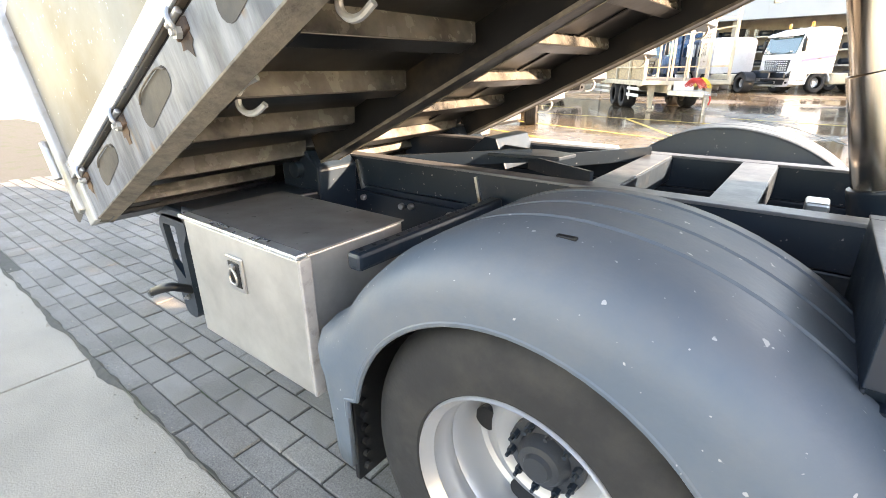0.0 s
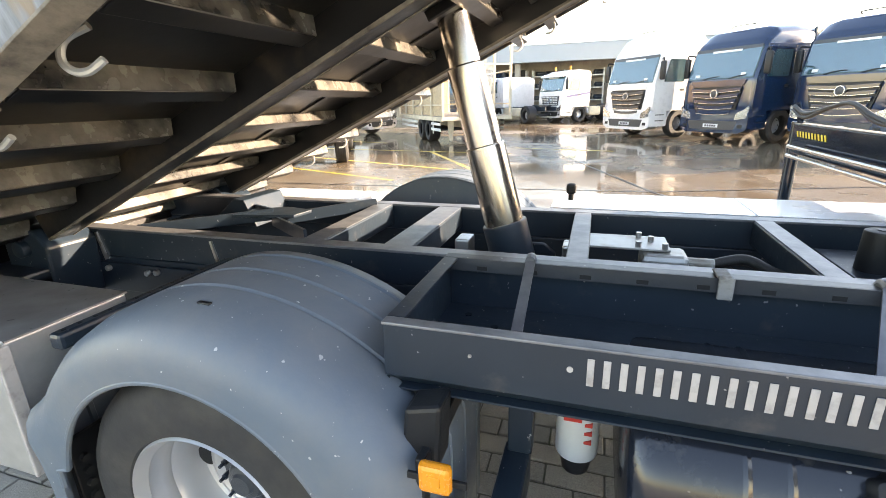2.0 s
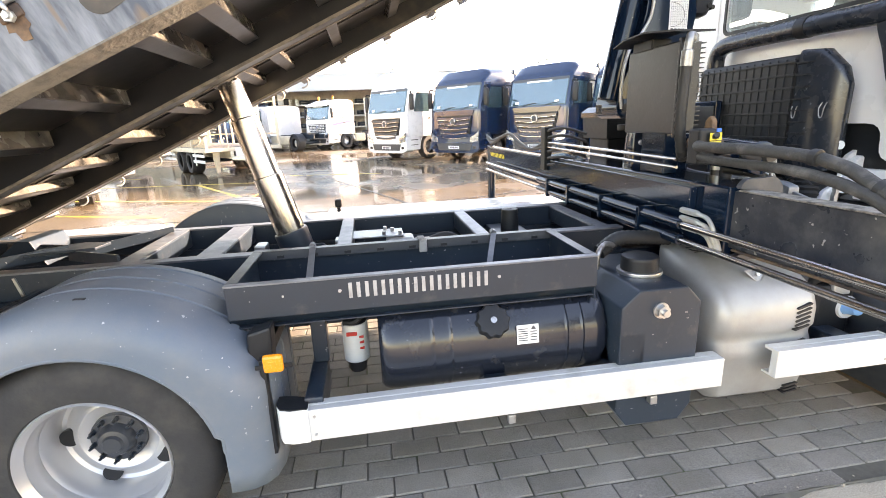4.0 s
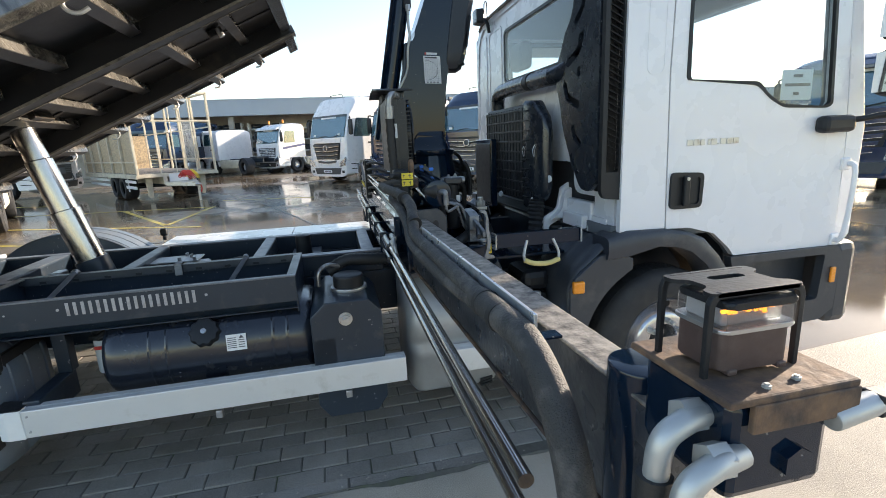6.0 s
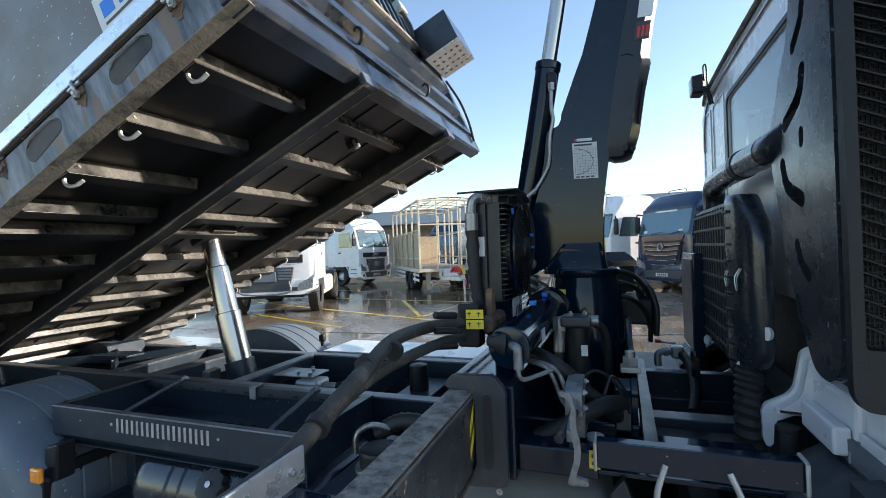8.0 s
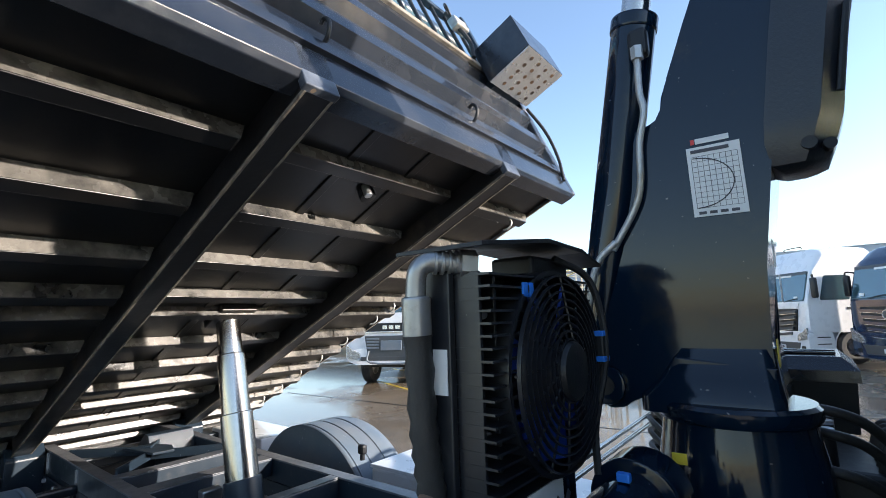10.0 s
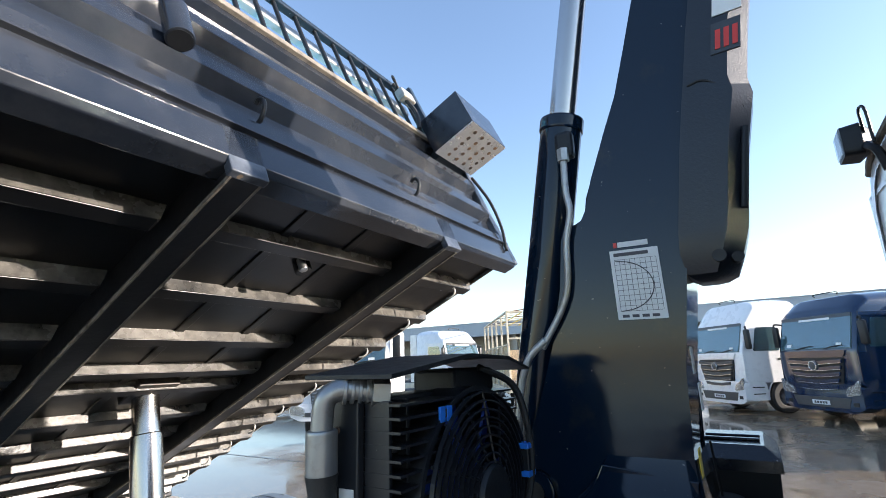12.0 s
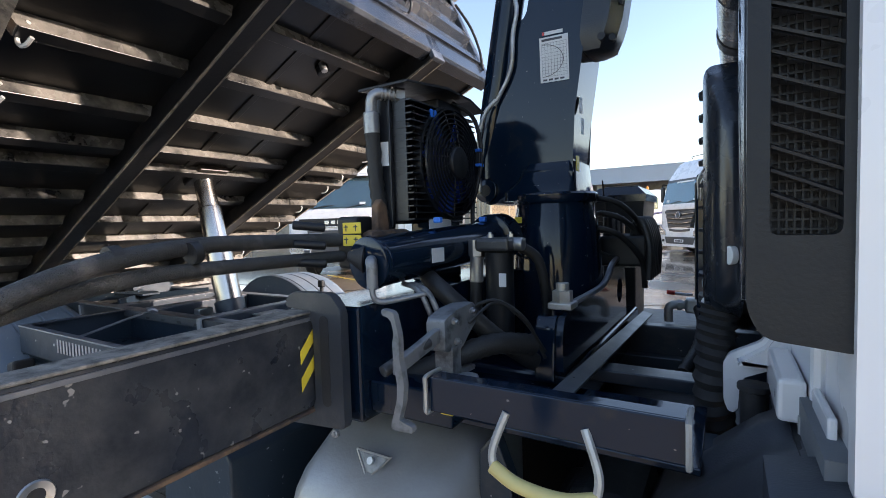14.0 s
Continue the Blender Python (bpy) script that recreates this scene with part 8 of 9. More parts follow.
# silencer box
def silencer_ring(k):
    """The y-z outline of the silencer shell, drawn in by k metres at its ends."""
    pts = [(-0.66, 0.24), (-1.06, 0.235), (-1.115, 0.27), (-1.13, 0.33), (-1.13, 0.43), (-1.142, 0.46), (-1.142, 0.5), (-1.128, 0.525), (-1.13, 0.56), (-1.148, 0.585), (-1.148, 0.66), (-1.13, 0.71), (-1.09, 0.755), (-1.03, 0.79), (-0.97, 0.825), (-0.92, 0.85), (-0.8, 0.865), (-0.66, 0.865)]
    return [(-0.9 + (y + 0.9) * (1 - k / 0.25), 0.55 + (z - 0.55) * (1 - k / 0.31)) for y, z in pts]


muff = tpart("silencer", loft([(1.985, silencer_ring(0.1)), (1.99, silencer_ring(0.06)), (2.005, silencer_ring(0.03)), (2.03, silencer_ring(0.008)), (2.06, silencer_ring(0.0)), (2.41, silencer_ring(0.0)), (2.44, silencer_ring(0.008)), (2.465, silencer_ring(0.03)), (2.48, silencer_ring(0.06)), (2.485, silencer_ring(0.1))]), MUFFLER, "grey metal silencer housing with cooling slots", True)
into(muff, "emblem_recess", prism([(-0.05, 0.0), (0.05, 0.0), (0.0, -0.055)], 0.0, 0.006, 0.001, pose(2.22, -1.035, 0.808, 62, 0, 0), axis="z"), WORNGREY, "small triangular recess")
into(muff, "recess_rim", tube([(-0.052, 0.0, 0.006), (0.052, 0.0, 0.006), (0.0, -0.06, 0.006), (-0.052, 0.0, 0.006)], 0.004, 6, 1, m=pose(2.22, -1.035, 0.808, 62, 0, 0)), MUFFLER, "", True)
into(muff, "recess_bolt", cyl((0.0, -0.018, 0.004), (0.0, -0.018, 0.016), 0.009, seg=12, m=pose(2.22, -1.035, 0.808, 62, 0, 0)), STEEL)
for i in range(6):
    into(muff, "cooling_slot", prism(capsule([(2.345, 0.665 - i * 0.019), (2.405, 0.682 - i * 0.019)], 0.0045), -1.152, -1.12, 0), BLACK)
for i in range(3):
    into(muff, "cooling_slot", prism(capsule([(2.35, 0.5 - i * 0.019), (2.41, 0.515 - i * 0.019)], 0.0045), -1.146, -1.1, 0), BLACK)
    into(muff, "cooling_slot", prism(capsule([(2.36, 0.29 - i * 0.016), (2.42, 0.3 - i * 0.016)], 0.004), -1.134, -1.1, 0), BLACK)
for i in range(4):
    into(muff, "top_slot", sheet((2.05 + 0.0 * i, -0.88 + 0.02 * i, 0.858 + 0.0015 * i), (1, 0, 0), (0, 1, 0.07), 0.06, 0.006, 0.003), BLACK)
into(muff, "hanger_strap", box(2.1, 2.3, -0.66, -0.44, 0.6, 0.7, 0.01), FRAME)

# blue-capped additive tank and brackets before the front wheel
adb = tpart("additive_tank", box(2.52, 2.74, -1.0, -0.62, 0.38, 0.78, 0.03), BLACK, "black plastic additive tank with light blue cap")
into(adb, "cap_ring", turned([(0.034, -0.004), (0.05, -0.01), (0.056, 0.0), (0.056, 0.012), (0.034, 0.012)], 28, Matrix.Translation((2.695, -1.0, 0.66))), DECAL, "pale printed cap ring", True)
into(adb, "blue_cap", cyl((2.695, -0.99, 0.66), (2.7, -1.055, 0.675), 0.036, 0.034, 20, 0.006), LIGHTBLUE, "light blue screw cap", True)
into(adb, "cap_grip", box(2.668, 2.728, -1.07, -1.05, 0.668, 0.682, 0.005), LIGHTBLUE)
into(adb, "tank_neck", box(2.6, 2.76, -0.98, -0.7, 0.78, 0.9, 0.04), BLACK)
into(adb, "tank_clip", box(2.6, 2.69, -1.012, -0.98, 0.73, 0.79, 0.006), GALV, "pale plastic clip")
into(adb, "tank_hose", tube([(2.64, -0.98, 0.79), (2.55, -1.0, 0.82), (2.52, -0.95, 0.75), (2.52, -0.9, 0.55)], 0.016, 10), HOSE, "", True)
for ob in (adb, *adb.children_recursive):
    ob.data.transform(Matrix.Translation((0.068, 0, -0.09)))
tpart("gearbox", loft([(2.3, [(-0.45, 0.4), (0.3, 0.4), (0.3, 0.66), (-0.45, 0.66)]), (2.7, [(-0.5, 0.32), (0.4, 0.32), (0.4, 0.68), (-0.5, 0.68)]), (3.1, [(-0.55, 0.3), (0.5, 0.3), (0.5, 0.7), (-0.55, 0.7)])]), UNDER, "dark oily gearbox behind the engine")
bat = tpart("battery_box", box(2.42, 3.05, 0.56, 1.12, 0.36, 0.8, 0.02), BLACK, "black battery box with a lid")
into(bat, "box_lid", box(2.41, 3.06, 0.55, 1.13, 0.8, 0.826, 0.01), BLACK)
tpart("far_chassis_rail", box(1.95, 3.3, 0.36, 0.43, 0.62, 0.885, 0.006), FRAME, "dark chassis rail under the crane")
tpart("air_bottle", cyl((2.5, -0.72, 0.36), (3.0, -0.72, 0.36), 0.11, seg=28, bev=0.03), BLACK, "black air bottle", True)
tpart("hose_bracket", prism([(2.47, 0.42), (2.56, 0.42), (2.56, 0.8), (2.52, 0.9), (2.48, 0.85)], -0.98, -0.94, 0.006), FRAME, "dark bolted hose bracket")
for z in (0.5, 0.6, 0.7):
    tpart("bracket_bolt", nut((2.515, -0.98, z), (0, -1, 0), 0.011, 0.012), STEEL)

# work lamp on the rear roof edge
lampb = tpart("work_lamp", loft([(2.935, rounded([(0.765, 2.49), (0.885, 2.49), (0.885, 2.6), (0.765, 2.6)], 0.02)), (2.99, rounded([(0.76, 2.485), (0.89, 2.485), (0.89, 2.605), (0.76, 2.605)], 0.02)), (3.025, rounded([(0.79, 2.51), (0.86, 2.51), (0.86, 2.58), (0.79, 2.58)], 0.02))]), BLACK, "black square work lamp", True)
into(lampb, "lamp_glass", box(2.929, 2.934, 0.775, 0.875, 2.5, 2.59, 0.002), LENS, "clear lamp glass")
into(lampb, "lamp_stem", tube([(3.0, 0.79, 2.52), (2.995, 0.74, 2.5), (3.01, 0.72, 2.47), (3.025, 0.72, 2.4)], 0.014, 8), BLACK, "", True)
into(lampb, "lamp_cable", tube([(3.0, 0.77, 2.56), (2.99, 0.73, 2.63), (3.0, 0.7, 2.62), (3.005, 0.71, 2.5)], 0.005, 6), BLACK, "", True)
for ob in (lampb, *lampb.children_recursive):
    ob.data.transform(Matrix.Translation((0.05, 0, 0)))


# ---- the yard: parked vehicles ----
TEAL = glass("teal_windscreen", (0.6, 0.84, 0.9), 0.02, 0.8, 0.13)
CABIN = mat("cab_inside", (0.1, 0.14, 0.15), 0.8, vary=0.3, scale=4)
GRILLE = mat("dark_grille", (0.05, 0.055, 0.06), 0.45, vary=0.2, scale=20)
SILVER = mat("silver_trim", (0.6, 0.62, 0.65), 0.25, 0.8, vary=0.08, scale=15)
STRIPE = mat("blue_stripe", (0.03, 0.04, 0.14), 0.4, vary=0.1, scale=10)
DIRTYWHITE = mat("weathered_white", (0.6, 0.54, 0.42), 0.55, vary=0.1, scale=4, second=(0.4, 0.34, 0.26), amount=0.3, patch=3, edge=0.15, bump=0.1)
PLATE = mat("number_plate", (0.7, 0.72, 0.75), 0.4)
BEACON = mat("orange_beacon", (0.85, 0.3, 0.03), 0.25, coat=0.5)


def yard_wheel(root, x, y, r=0.5, w=0.3, out=1, rim=RIM, twin=False):
    """A parked vehicle's wheel with its axis across (x); out: the side its face looks to."""
    m = pose(x, y, r, 0, 0, -90 if out > 0 else 90)
    h = w / 2
    tyre = part("tyre", turned([(r * 0.56, -h * 0.8), (r * 0.62, -h), (r * 0.9, -h * 1.03), (r, -h * 0.75), (r, h * 0.75), (r * 0.9, h), (r * 0.56, h * 0.8)], 36, m @ pose(0, 0, 0, 0, 0, 180)), RUBBER, root, "black truck tyre", True)
    for k in range(1, 4):
        part("tread_groove", turned([(r + 0.002, -h * 0.75 + k * h * 0.375 - 0.01), (r + 0.004, -h * 0.75 + k * h * 0.375), (r + 0.002, -h * 0.75 + k * h * 0.375 + 0.01)], 36, m), BLACK, tyre)
    prof = [(r * 0.57, -h * 0.8), (r * 0.55, -h * 0.9), (r * 0.52, -h * 0.6), (r * 0.46, -h * 0.1), (r * 0.36, -h * 0.45), (r * 0.2, -h * 0.55), (r * 0.17, -h * 0.2), (0, -h * 0.2)] if not twin else [(r * 0.57, -h * 0.8), (r * 0.54, -h * 0.9), (r * 0.5, 0.0), (r * 0.44, h * 0.4), (r * 0.26, h * 0.35), (r * 0.24, -h * 0.1), (0, -h * 0.15)]
    part("rim", turned(prof, 32, m), rim, tyre, "steel rim with hub", True)
    for k in range(8):
        a = k * math.pi / 4
        part("hand_hole", cyl((r * 0.43 * math.sin(a), -h * 0.32, r * 0.43 * math.cos(a)), (r * 0.43 * math.sin(a), -h * 0.2, r * 0.43 * math.cos(a)), r * 0.045, seg=10, m=m), BLACK, tyre)
    return tyre


def front_y(z):
    """How far the cab's front leans back at a height."""
    return 0.0 if z < 1.85 else (z - 1.85) * 0.27


def lorry(name, label, paint, x, y, az, kind="tractor", roof=3.5, grille="slats", lower=None, beacons=0, stripe=False, axles=(1.35, 4.95), length=6.0, deck=None, side=1, group="", low=0.3):
    """A parked lorry, nose at the local origin looking to -y, x to its left-hand side. side: the flank that shows."""
    root = thing(name, label, "truck", group=group)
    root.matrix_world = pose(x, y, -0.03, 0, 0, az)
    lower = lower or paint
    cl = 2.15
    sidep = rounded([(0.02, 0.95), (0.0, 1.2), (0.0, 1.85), (front_y(2.8), 2.8), (front_y(2.8) + 0.1, min(3.0, roof - 0.15)), (front_y(2.8) + 0.45, roof - 0.06), (1.5, roof), (cl, roof - 0.03), (cl, 0.95)], 0.07)
    def across(drop, pull):
        """The side outline with its roof lowered and its nose drawn in."""
        return [(p + (pull if p < 0.6 else -pull * 0.3), q - (drop * max(0.0, q - 2.7) / max(0.2, roof - 2.7) if q > 2.7 else 0)) for p, q in sidep]
    shell = loft([(-1.23, across(0.28, 0.05)), (-1.2, across(0.2, 0.02)), (-1.08, across(0.09, 0.0)), (-0.8, across(0.02, 0.0)), (0.8, across(0.02, 0.0)), (1.08, across(0.09, 0.0)), (1.2, across(0.2, 0.02)), (1.23, across(0.28, 0.05))])
    cabp = part("cab", shell, paint, root, "painted cab shell", True)

    def at(z, d):
        return front_y(z) - d
    way = Vector((0, 0.27, 1)).normalized()
    part("screen_surround", sheet((1.14, at(1.9, 0.004), 1.9), (-1, 0, 0), way, 2.28, 0.93, 0.012), CABIN, cabp, "dark inside behind the windscreen")
    part("windscreen", sheet((1.12, at(1.93, 0.02), 1.93), (-1, 0, 0), way, 2.24, 0.88, 0.006), TEAL, cabp, "tinted windscreen")
    part("screen_banner", sheet((0.5, at(2.68, 0.03), 2.68), (-1, 0, 0), way, 1.0, 0.06, 0.004), DECAL, cabp, "pale banner bar")
    for sx in (-0.55, 0.35):
        part("wiper", tube([(sx, at(1.9, 0.03), 1.9), (sx + 0.25, at(1.96, 0.04), 1.96), (sx + 0.55, at(1.99, 0.04), 1.99)], 0.012, 6), BLACK, cabp)
    if kind != "tractor" or roof < 3.3:
        part("sun_visor", prism([(at(2.8, 0.02), 2.8), (at(2.8, 0.22), 2.74), (at(2.8, 0.22), 2.82), (at(2.8, -0.02), 2.95)], -1.12, 1.12, 0.01, axis="x"), paint if roof < 3.4 else CABIN, cabp, "roof visor")
    # grille and bumper
    part("screen_header", sheet((1.12, at(2.72, 0.021), 2.72), (-1, 0, 0), way, 2.24, 0.1, 0.006), GRILLE, cabp, "dark band over the windscreen")
    for sx in (-1, 1):
        part("screen_card", sheet((sx * 0.8 + 0.08, at(1.97, 0.032), 1.97), (-1, 0, 0), way, 0.16, 0.09, 0.003), DECAL, cabp, "pale card behind the glass")
    if grille == "slats":
        slatp = GRILLE if paint is WHITE else paint
        gr = part("grille", prism(rounded([(-0.5, 0.74), (0.5, 0.74), (0.7, 0.86), (0.84, 1.4), (0.88, 1.68), (-0.88, 1.68), (-0.84, 1.4), (-0.7, 0.86)], 0.05), -0.03, 0.01, 0.01), BLACK, root, "dark slatted grille in a chevron")
        for k in range(5):
            z = 0.86 + k * 0.165
            w = 0.6 + 0.062 * k
            part("slat", prism([(-w, z + 0.02), (-0.2, z - 0.02), (0.2, z - 0.02), (w, z + 0.02), (w + 0.03, z + 0.12), (0.2, z + 0.075), (-0.2, z + 0.075), (-w - 0.03, z + 0.12)], -0.085, -0.028, 0.012), slatp, gr)
            part("slat_edge", prism([(-w, z + 0.018), (-0.2, z - 0.022), (0.2, z - 0.022), (w, z + 0.018), (w, z + 0.028), (0.2, z - 0.01), (-0.2, z - 0.01), (-w, z + 0.028)], -0.092, -0.086, 0), SILVER, gr)
        part("nose_panel", prism(rounded([(-0.9, 1.7), (0.9, 1.7), (0.98, 1.86), (-0.98, 1.86)], 0.03), -0.035, 0.01, 0.01), paint, root, "glossy nose panel above the grille")
        part("emblem", turned([(0.0, -0.12), (0.11, -0.12), (0.14, -0.1), (0.14, -0.05)], 24, Matrix.Translation((0, 0.0, 1.47))), GRILLE, gr, "", True)
        part("emblem_ring", turned([(0.118 + 0.013 * math.cos(a), -0.12 + 0.013 * math.sin(a)) for a in (k * math.pi / 3 for k in range(6))], 24, Matrix.Translation((0, 0, 1.47)), close=True), SILVER, gr, "plain silver ring emblem", True)
    elif grille == "mesh":
        gr = part("grille", prism([(-0.8, 1.05), (0.8, 1.05), (0.92, 1.62), (-0.92, 1.62)], -0.02, 0.01, 0.01), GRILLE, root, "pale studded grille")
        for k in range(5):
            for i in range(10):
                part("stud", box(-0.78 + i * 0.16, -0.68 + i * 0.16, -0.05, -0.018, 1.1 + k * 0.105, 1.16 + k * 0.105, 0.01), DECAL, gr)
        part("emblem", turned([(0.0, -0.08), (0.13, -0.08), (0.15, -0.05)], 24, Matrix.Translation((0, 0, 1.36))), SILVER, gr, "round silver emblem", True)
    else:
        gr = part("grille", box(-0.95, 0.95, -0.03, 0.01, 1.42, 1.64, 0.02), BLACK, root, "black grille band")
        part("chrome_strip", box(-0.9, 0.9, -0.045, -0.028, 1.4, 1.43, 0.005), SILVER, gr, "bright trim strip")
        for k in range(3):
            part("emblem_block", box(-0.24 + k * 0.17, -0.12 + k * 0.17, -0.04, -0.028, 1.48, 1.58, 0.004), SILVER, gr, "silver emblem block")
        lowg = part("lower_grille", prism([(-0.62, 0.72), (0.62, 0.72), (0.72, 1.32), (-0.72, 1.32)], -0.07, 0.02, 0.02), GRILLE, root, "dark lower grille with step")
        for k in range(4):
            for sx in (-1, 1):
                part("slat", box(sx * 0.32, sx * 0.66, -0.09, -0.068, 1.0 + k * 0.075, 1.04 + k * 0.075, 0.006), PLASTIC, lowg)
        part("centre_plate", box(-0.28, 0.28, -0.1, -0.068, 0.95, 1.2, 0.015), PLASTIC, lowg)
        part("tow_frame", tube([(-0.6, -0.09, 0.95), (-0.55, -0.12, 0.66), (0.55, -0.12, 0.66), (0.6, -0.09, 0.95)], 0.025, 8, 4), PLASTIC, lowg, "", True)
    bump = part("bumper", prism(rounded([(-1.23, low + 0.12), (-0.95, low), (0.95, low), (1.23, low + 0.12), (1.22, 0.95), (0.86, 1.0), (-0.86, 1.0), (-1.22, 0.95)], 0.06), -0.06, 0.4, 0.03), lower, root, "painted front bumper", True)
    part("lower_intake", prism([(-0.8, low + 0.1), (0.8, low + 0.1), (0.9, max(0.66, low + 0.2)), (-0.9, max(0.66, low + 0.2))], -0.075, -0.055, 0.008), GRILLE, bump, "dark lower intake")
    if kind != "tipper":
        pl = part("number_plate", box(-0.27, 0.27, -0.09, -0.076, 0.46, 0.57, 0.004), PLATE, bump, "pale number plate with bars")
        for k in range(5):
            part("plate_bar", box(-0.2 + k * 0.085, -0.14 + k * 0.085, -0.094, -0.089, 0.485, 0.545, 0), PRINT, pl)
    for sx in (-1, 1):
        hl = part("headlight", prism(rounded([(sx * 0.8, 0.7), (sx * 1.19, 0.76), (sx * 1.22, 1.12), (sx * 1.05, 0.98), (sx * 0.84, 0.9)], 0.04), -0.085, -0.03, 0.012), SILVER, root, "clear headlight in silver housing")
        part("headlight_lens", prism(rounded([(sx * 0.81, 0.71), (sx * 1.18, 0.77), (sx * 1.21, 1.1), (sx * 1.05, 0.97), (sx * 0.85, 0.89)], 0.04), -0.1, -0.088, 0.004), LENS, hl, "clear lens")
        part("fog_lamp", box(sx * 0.93, sx * 1.08, -0.08, -0.058, low + 0.16, low + 0.26, 0.02), BLACK, bump)
        m1 = part("mirror", box(sx * 1.3, sx * 1.5, 0.12, 0.24, 1.98, 2.6, 0.05), BLACK, root, "black mirror housing", True)
        part("mirror_arm", tube([(sx * 1.2, 0.3, 2.65), (sx * 1.4, 0.17, 2.68), (sx * 1.4, 0.17, 2.5)], 0.025, 8), BLACK, m1)
        dr = part("door", box(sx * 1.226, sx * 1.238, 0.3, 1.45, 0.98, 2.82, 0.02), paint, root, "cab door")
        part("door_window", prism(rounded([(0.42, 1.92), (1.32, 1.92), (1.32, 2.66), (0.62, 2.66)], 0.06), sx * 1.239, sx * 1.246, 0, axis="x"), CABIN, dr, "dark side window")
        part("side_glass", prism(rounded([(0.42, 1.92), (1.32, 1.92), (1.32, 2.66), (0.62, 2.66)], 0.06), sx * 1.248, sx * 1.252, 0, axis="x"), TEAL, dr, "tinted side glass")
        part("door_grip", box(sx * 1.238, sx * 1.255, 1.2, 1.36, 1.62, 1.69, 0.01), BLACK, dr)
        part("side_deflector", box(sx * 1.16, sx * 1.235, 2.16, 2.62, 1.0, min(roof - 0.1, 3.3), 0.02), paint, root, "side air deflector") if kind == "tractor" and roof > 3.3 else None
        fender = part("fender", turned([(0.62, sx * 0.9), (0.62, sx * 1.225), (0.67, sx * 1.235)], 20, pose(0, axles[0], 0.5, 0, 0, 90) @ Matrix.Diagonal((1, -1, 1, 1)), a0=-85, a1=85), lower, root, "wheel fender", True)
        # black half disc added to paint the shade inside the wheel arch
        part("arch_shade", turned([(0.0, 0), (0.6, 0)], 24, pose(sx * 0.88, axles[0], 0.5, 0, 0, 90), a0=-90, a1=90), BLACK, fender)
        stp = part("step", prism(rounded([(0.1, low + 0.12), (axles[0] - 0.62, low + 0.12), (axles[0] - 0.66, 0.95), (0.1, 0.95)], 0.05), sx * 1.0, sx * 1.225, 0.01, axis="x"), lower, root, "cab step")
        for z in (0.6, 0.8):
            part("tread", box(sx * 1.1, sx * 1.235, 0.2, axles[0] - 0.75, z, z + 0.03, 0.006), BLACK, stp)
        part("corner_vane", prism(rounded([(0.02, 1.02), (0.3, 1.02), (0.3, 1.8), (0.05, 1.8)], 0.04), sx * 1.228, sx * 1.245, 0, axis="x"), paint, root)
        if stripe:
            part("stripe", prism([(0.03, 1.45), (2.12, 1.72), (2.12, 1.86), (0.3, 1.63), (0.03, 1.62)], sx * 1.2395, sx * 1.2415, 0, axis="x"), STRIPE, root, "dark blue stripe")
    part("roof_rail", tube([(-0.36, 0.75, roof - 0.02), (-0.35, 0.72, roof + 0.05), (0.35, 0.72, roof + 0.05), (0.36, 0.75, roof - 0.02)], 0.015, 8, 4), BLACK, root, "roof lamp bar", True) if roof > 3.3 else None
    for k in range(beacons):
        bx = -0.75 + 1.5 * k if beacons == 2 else 0
        part("beacon", cyl((bx, 0.9, roof - 0.02), (bx, 0.9, roof + 0.2), 0.07, 0.06, 14, 0.02), BEACON, root, "orange beacon", True)
    for sx in (-1, 1):
        yard_wheel(root, sx * 1.05, axles[0], out=sx)
        for a in axles[1:]:
            yard_wheel(root, sx * 0.95, a, w=0.56, out=sx, twin=True)
        part("frame_rail", box(sx * 0.36, sx * 0.44, 0.9, length, 0.75, 1.0, 0.01), FRAME, root, "dark frame rail")
        part("fuel_tank", box(sx * 0.6, sx * 1.2, axles[0] + 0.75, axles[1] - 0.75, 0.4, 0.95, 0.1, seg=3), ALU if paint is not WHITE else DIRTYWHITE, root, "side tank", True)
        part("rear_mudguard", turned([(0.56, sx * 0.66), (0.58, sx * 1.2), (0.54, sx * 1.23)], 20, pose(0, axles[-1], 0.5, 0, 0, 90) @ Matrix.Diagonal((1, -1, 1, 1)), a0=-80, a1=80), BLACK, root, "", True)
    part("cross_axle", cyl((-0.95, axles[-1], 0.5), (0.95, axles[-1], 0.5), 0.09), FRAME, root)
    part("under_cab", box(-0.9, 0.9, 0.3, 2.1, 0.5, 0.98, 0.03), BLACK, root, "dark engine space under the cab")
    part("coupling_plate", box(-0.45, 0.45, axles[-1] - 0.4, axles[-1] + 0.4, 1.0, 1.12, 0.03), FRAME, root) if kind == "tractor" else None
    if deck == "box":
        bx = part("load_box", box(-1.25, 1.25, 2.4, length, 1.1, roof, 0.03), paint, root, "plain box body")
        for k in range(4):
            part("panel_mark", box(1.252, 1.258, 2.9 + k * 0.7, 3.3 + k * 0.7, 1.9, 2.6, 0), DECAL, bx, "pale lettering block")
    if deck == "tipper":
        part("tipper_body", box(-1.2, 1.2, 2.4, length, 1.05, 2.3, 0.04), paint, root, "low tipper body")
    return root


lorry("parked_tractor", "white long-haul tractor unit with dark slatted grille", WHITE, 1.5, 17.5, -52, roof=3.6, beacons=0, group="parked tractor units")
lorry("parked_tractor", "dark blue long-haul tractor unit with silver-edged grille", NAVY, 3.99, 15.4, -52, roof=3.4, group="parked tractor units")
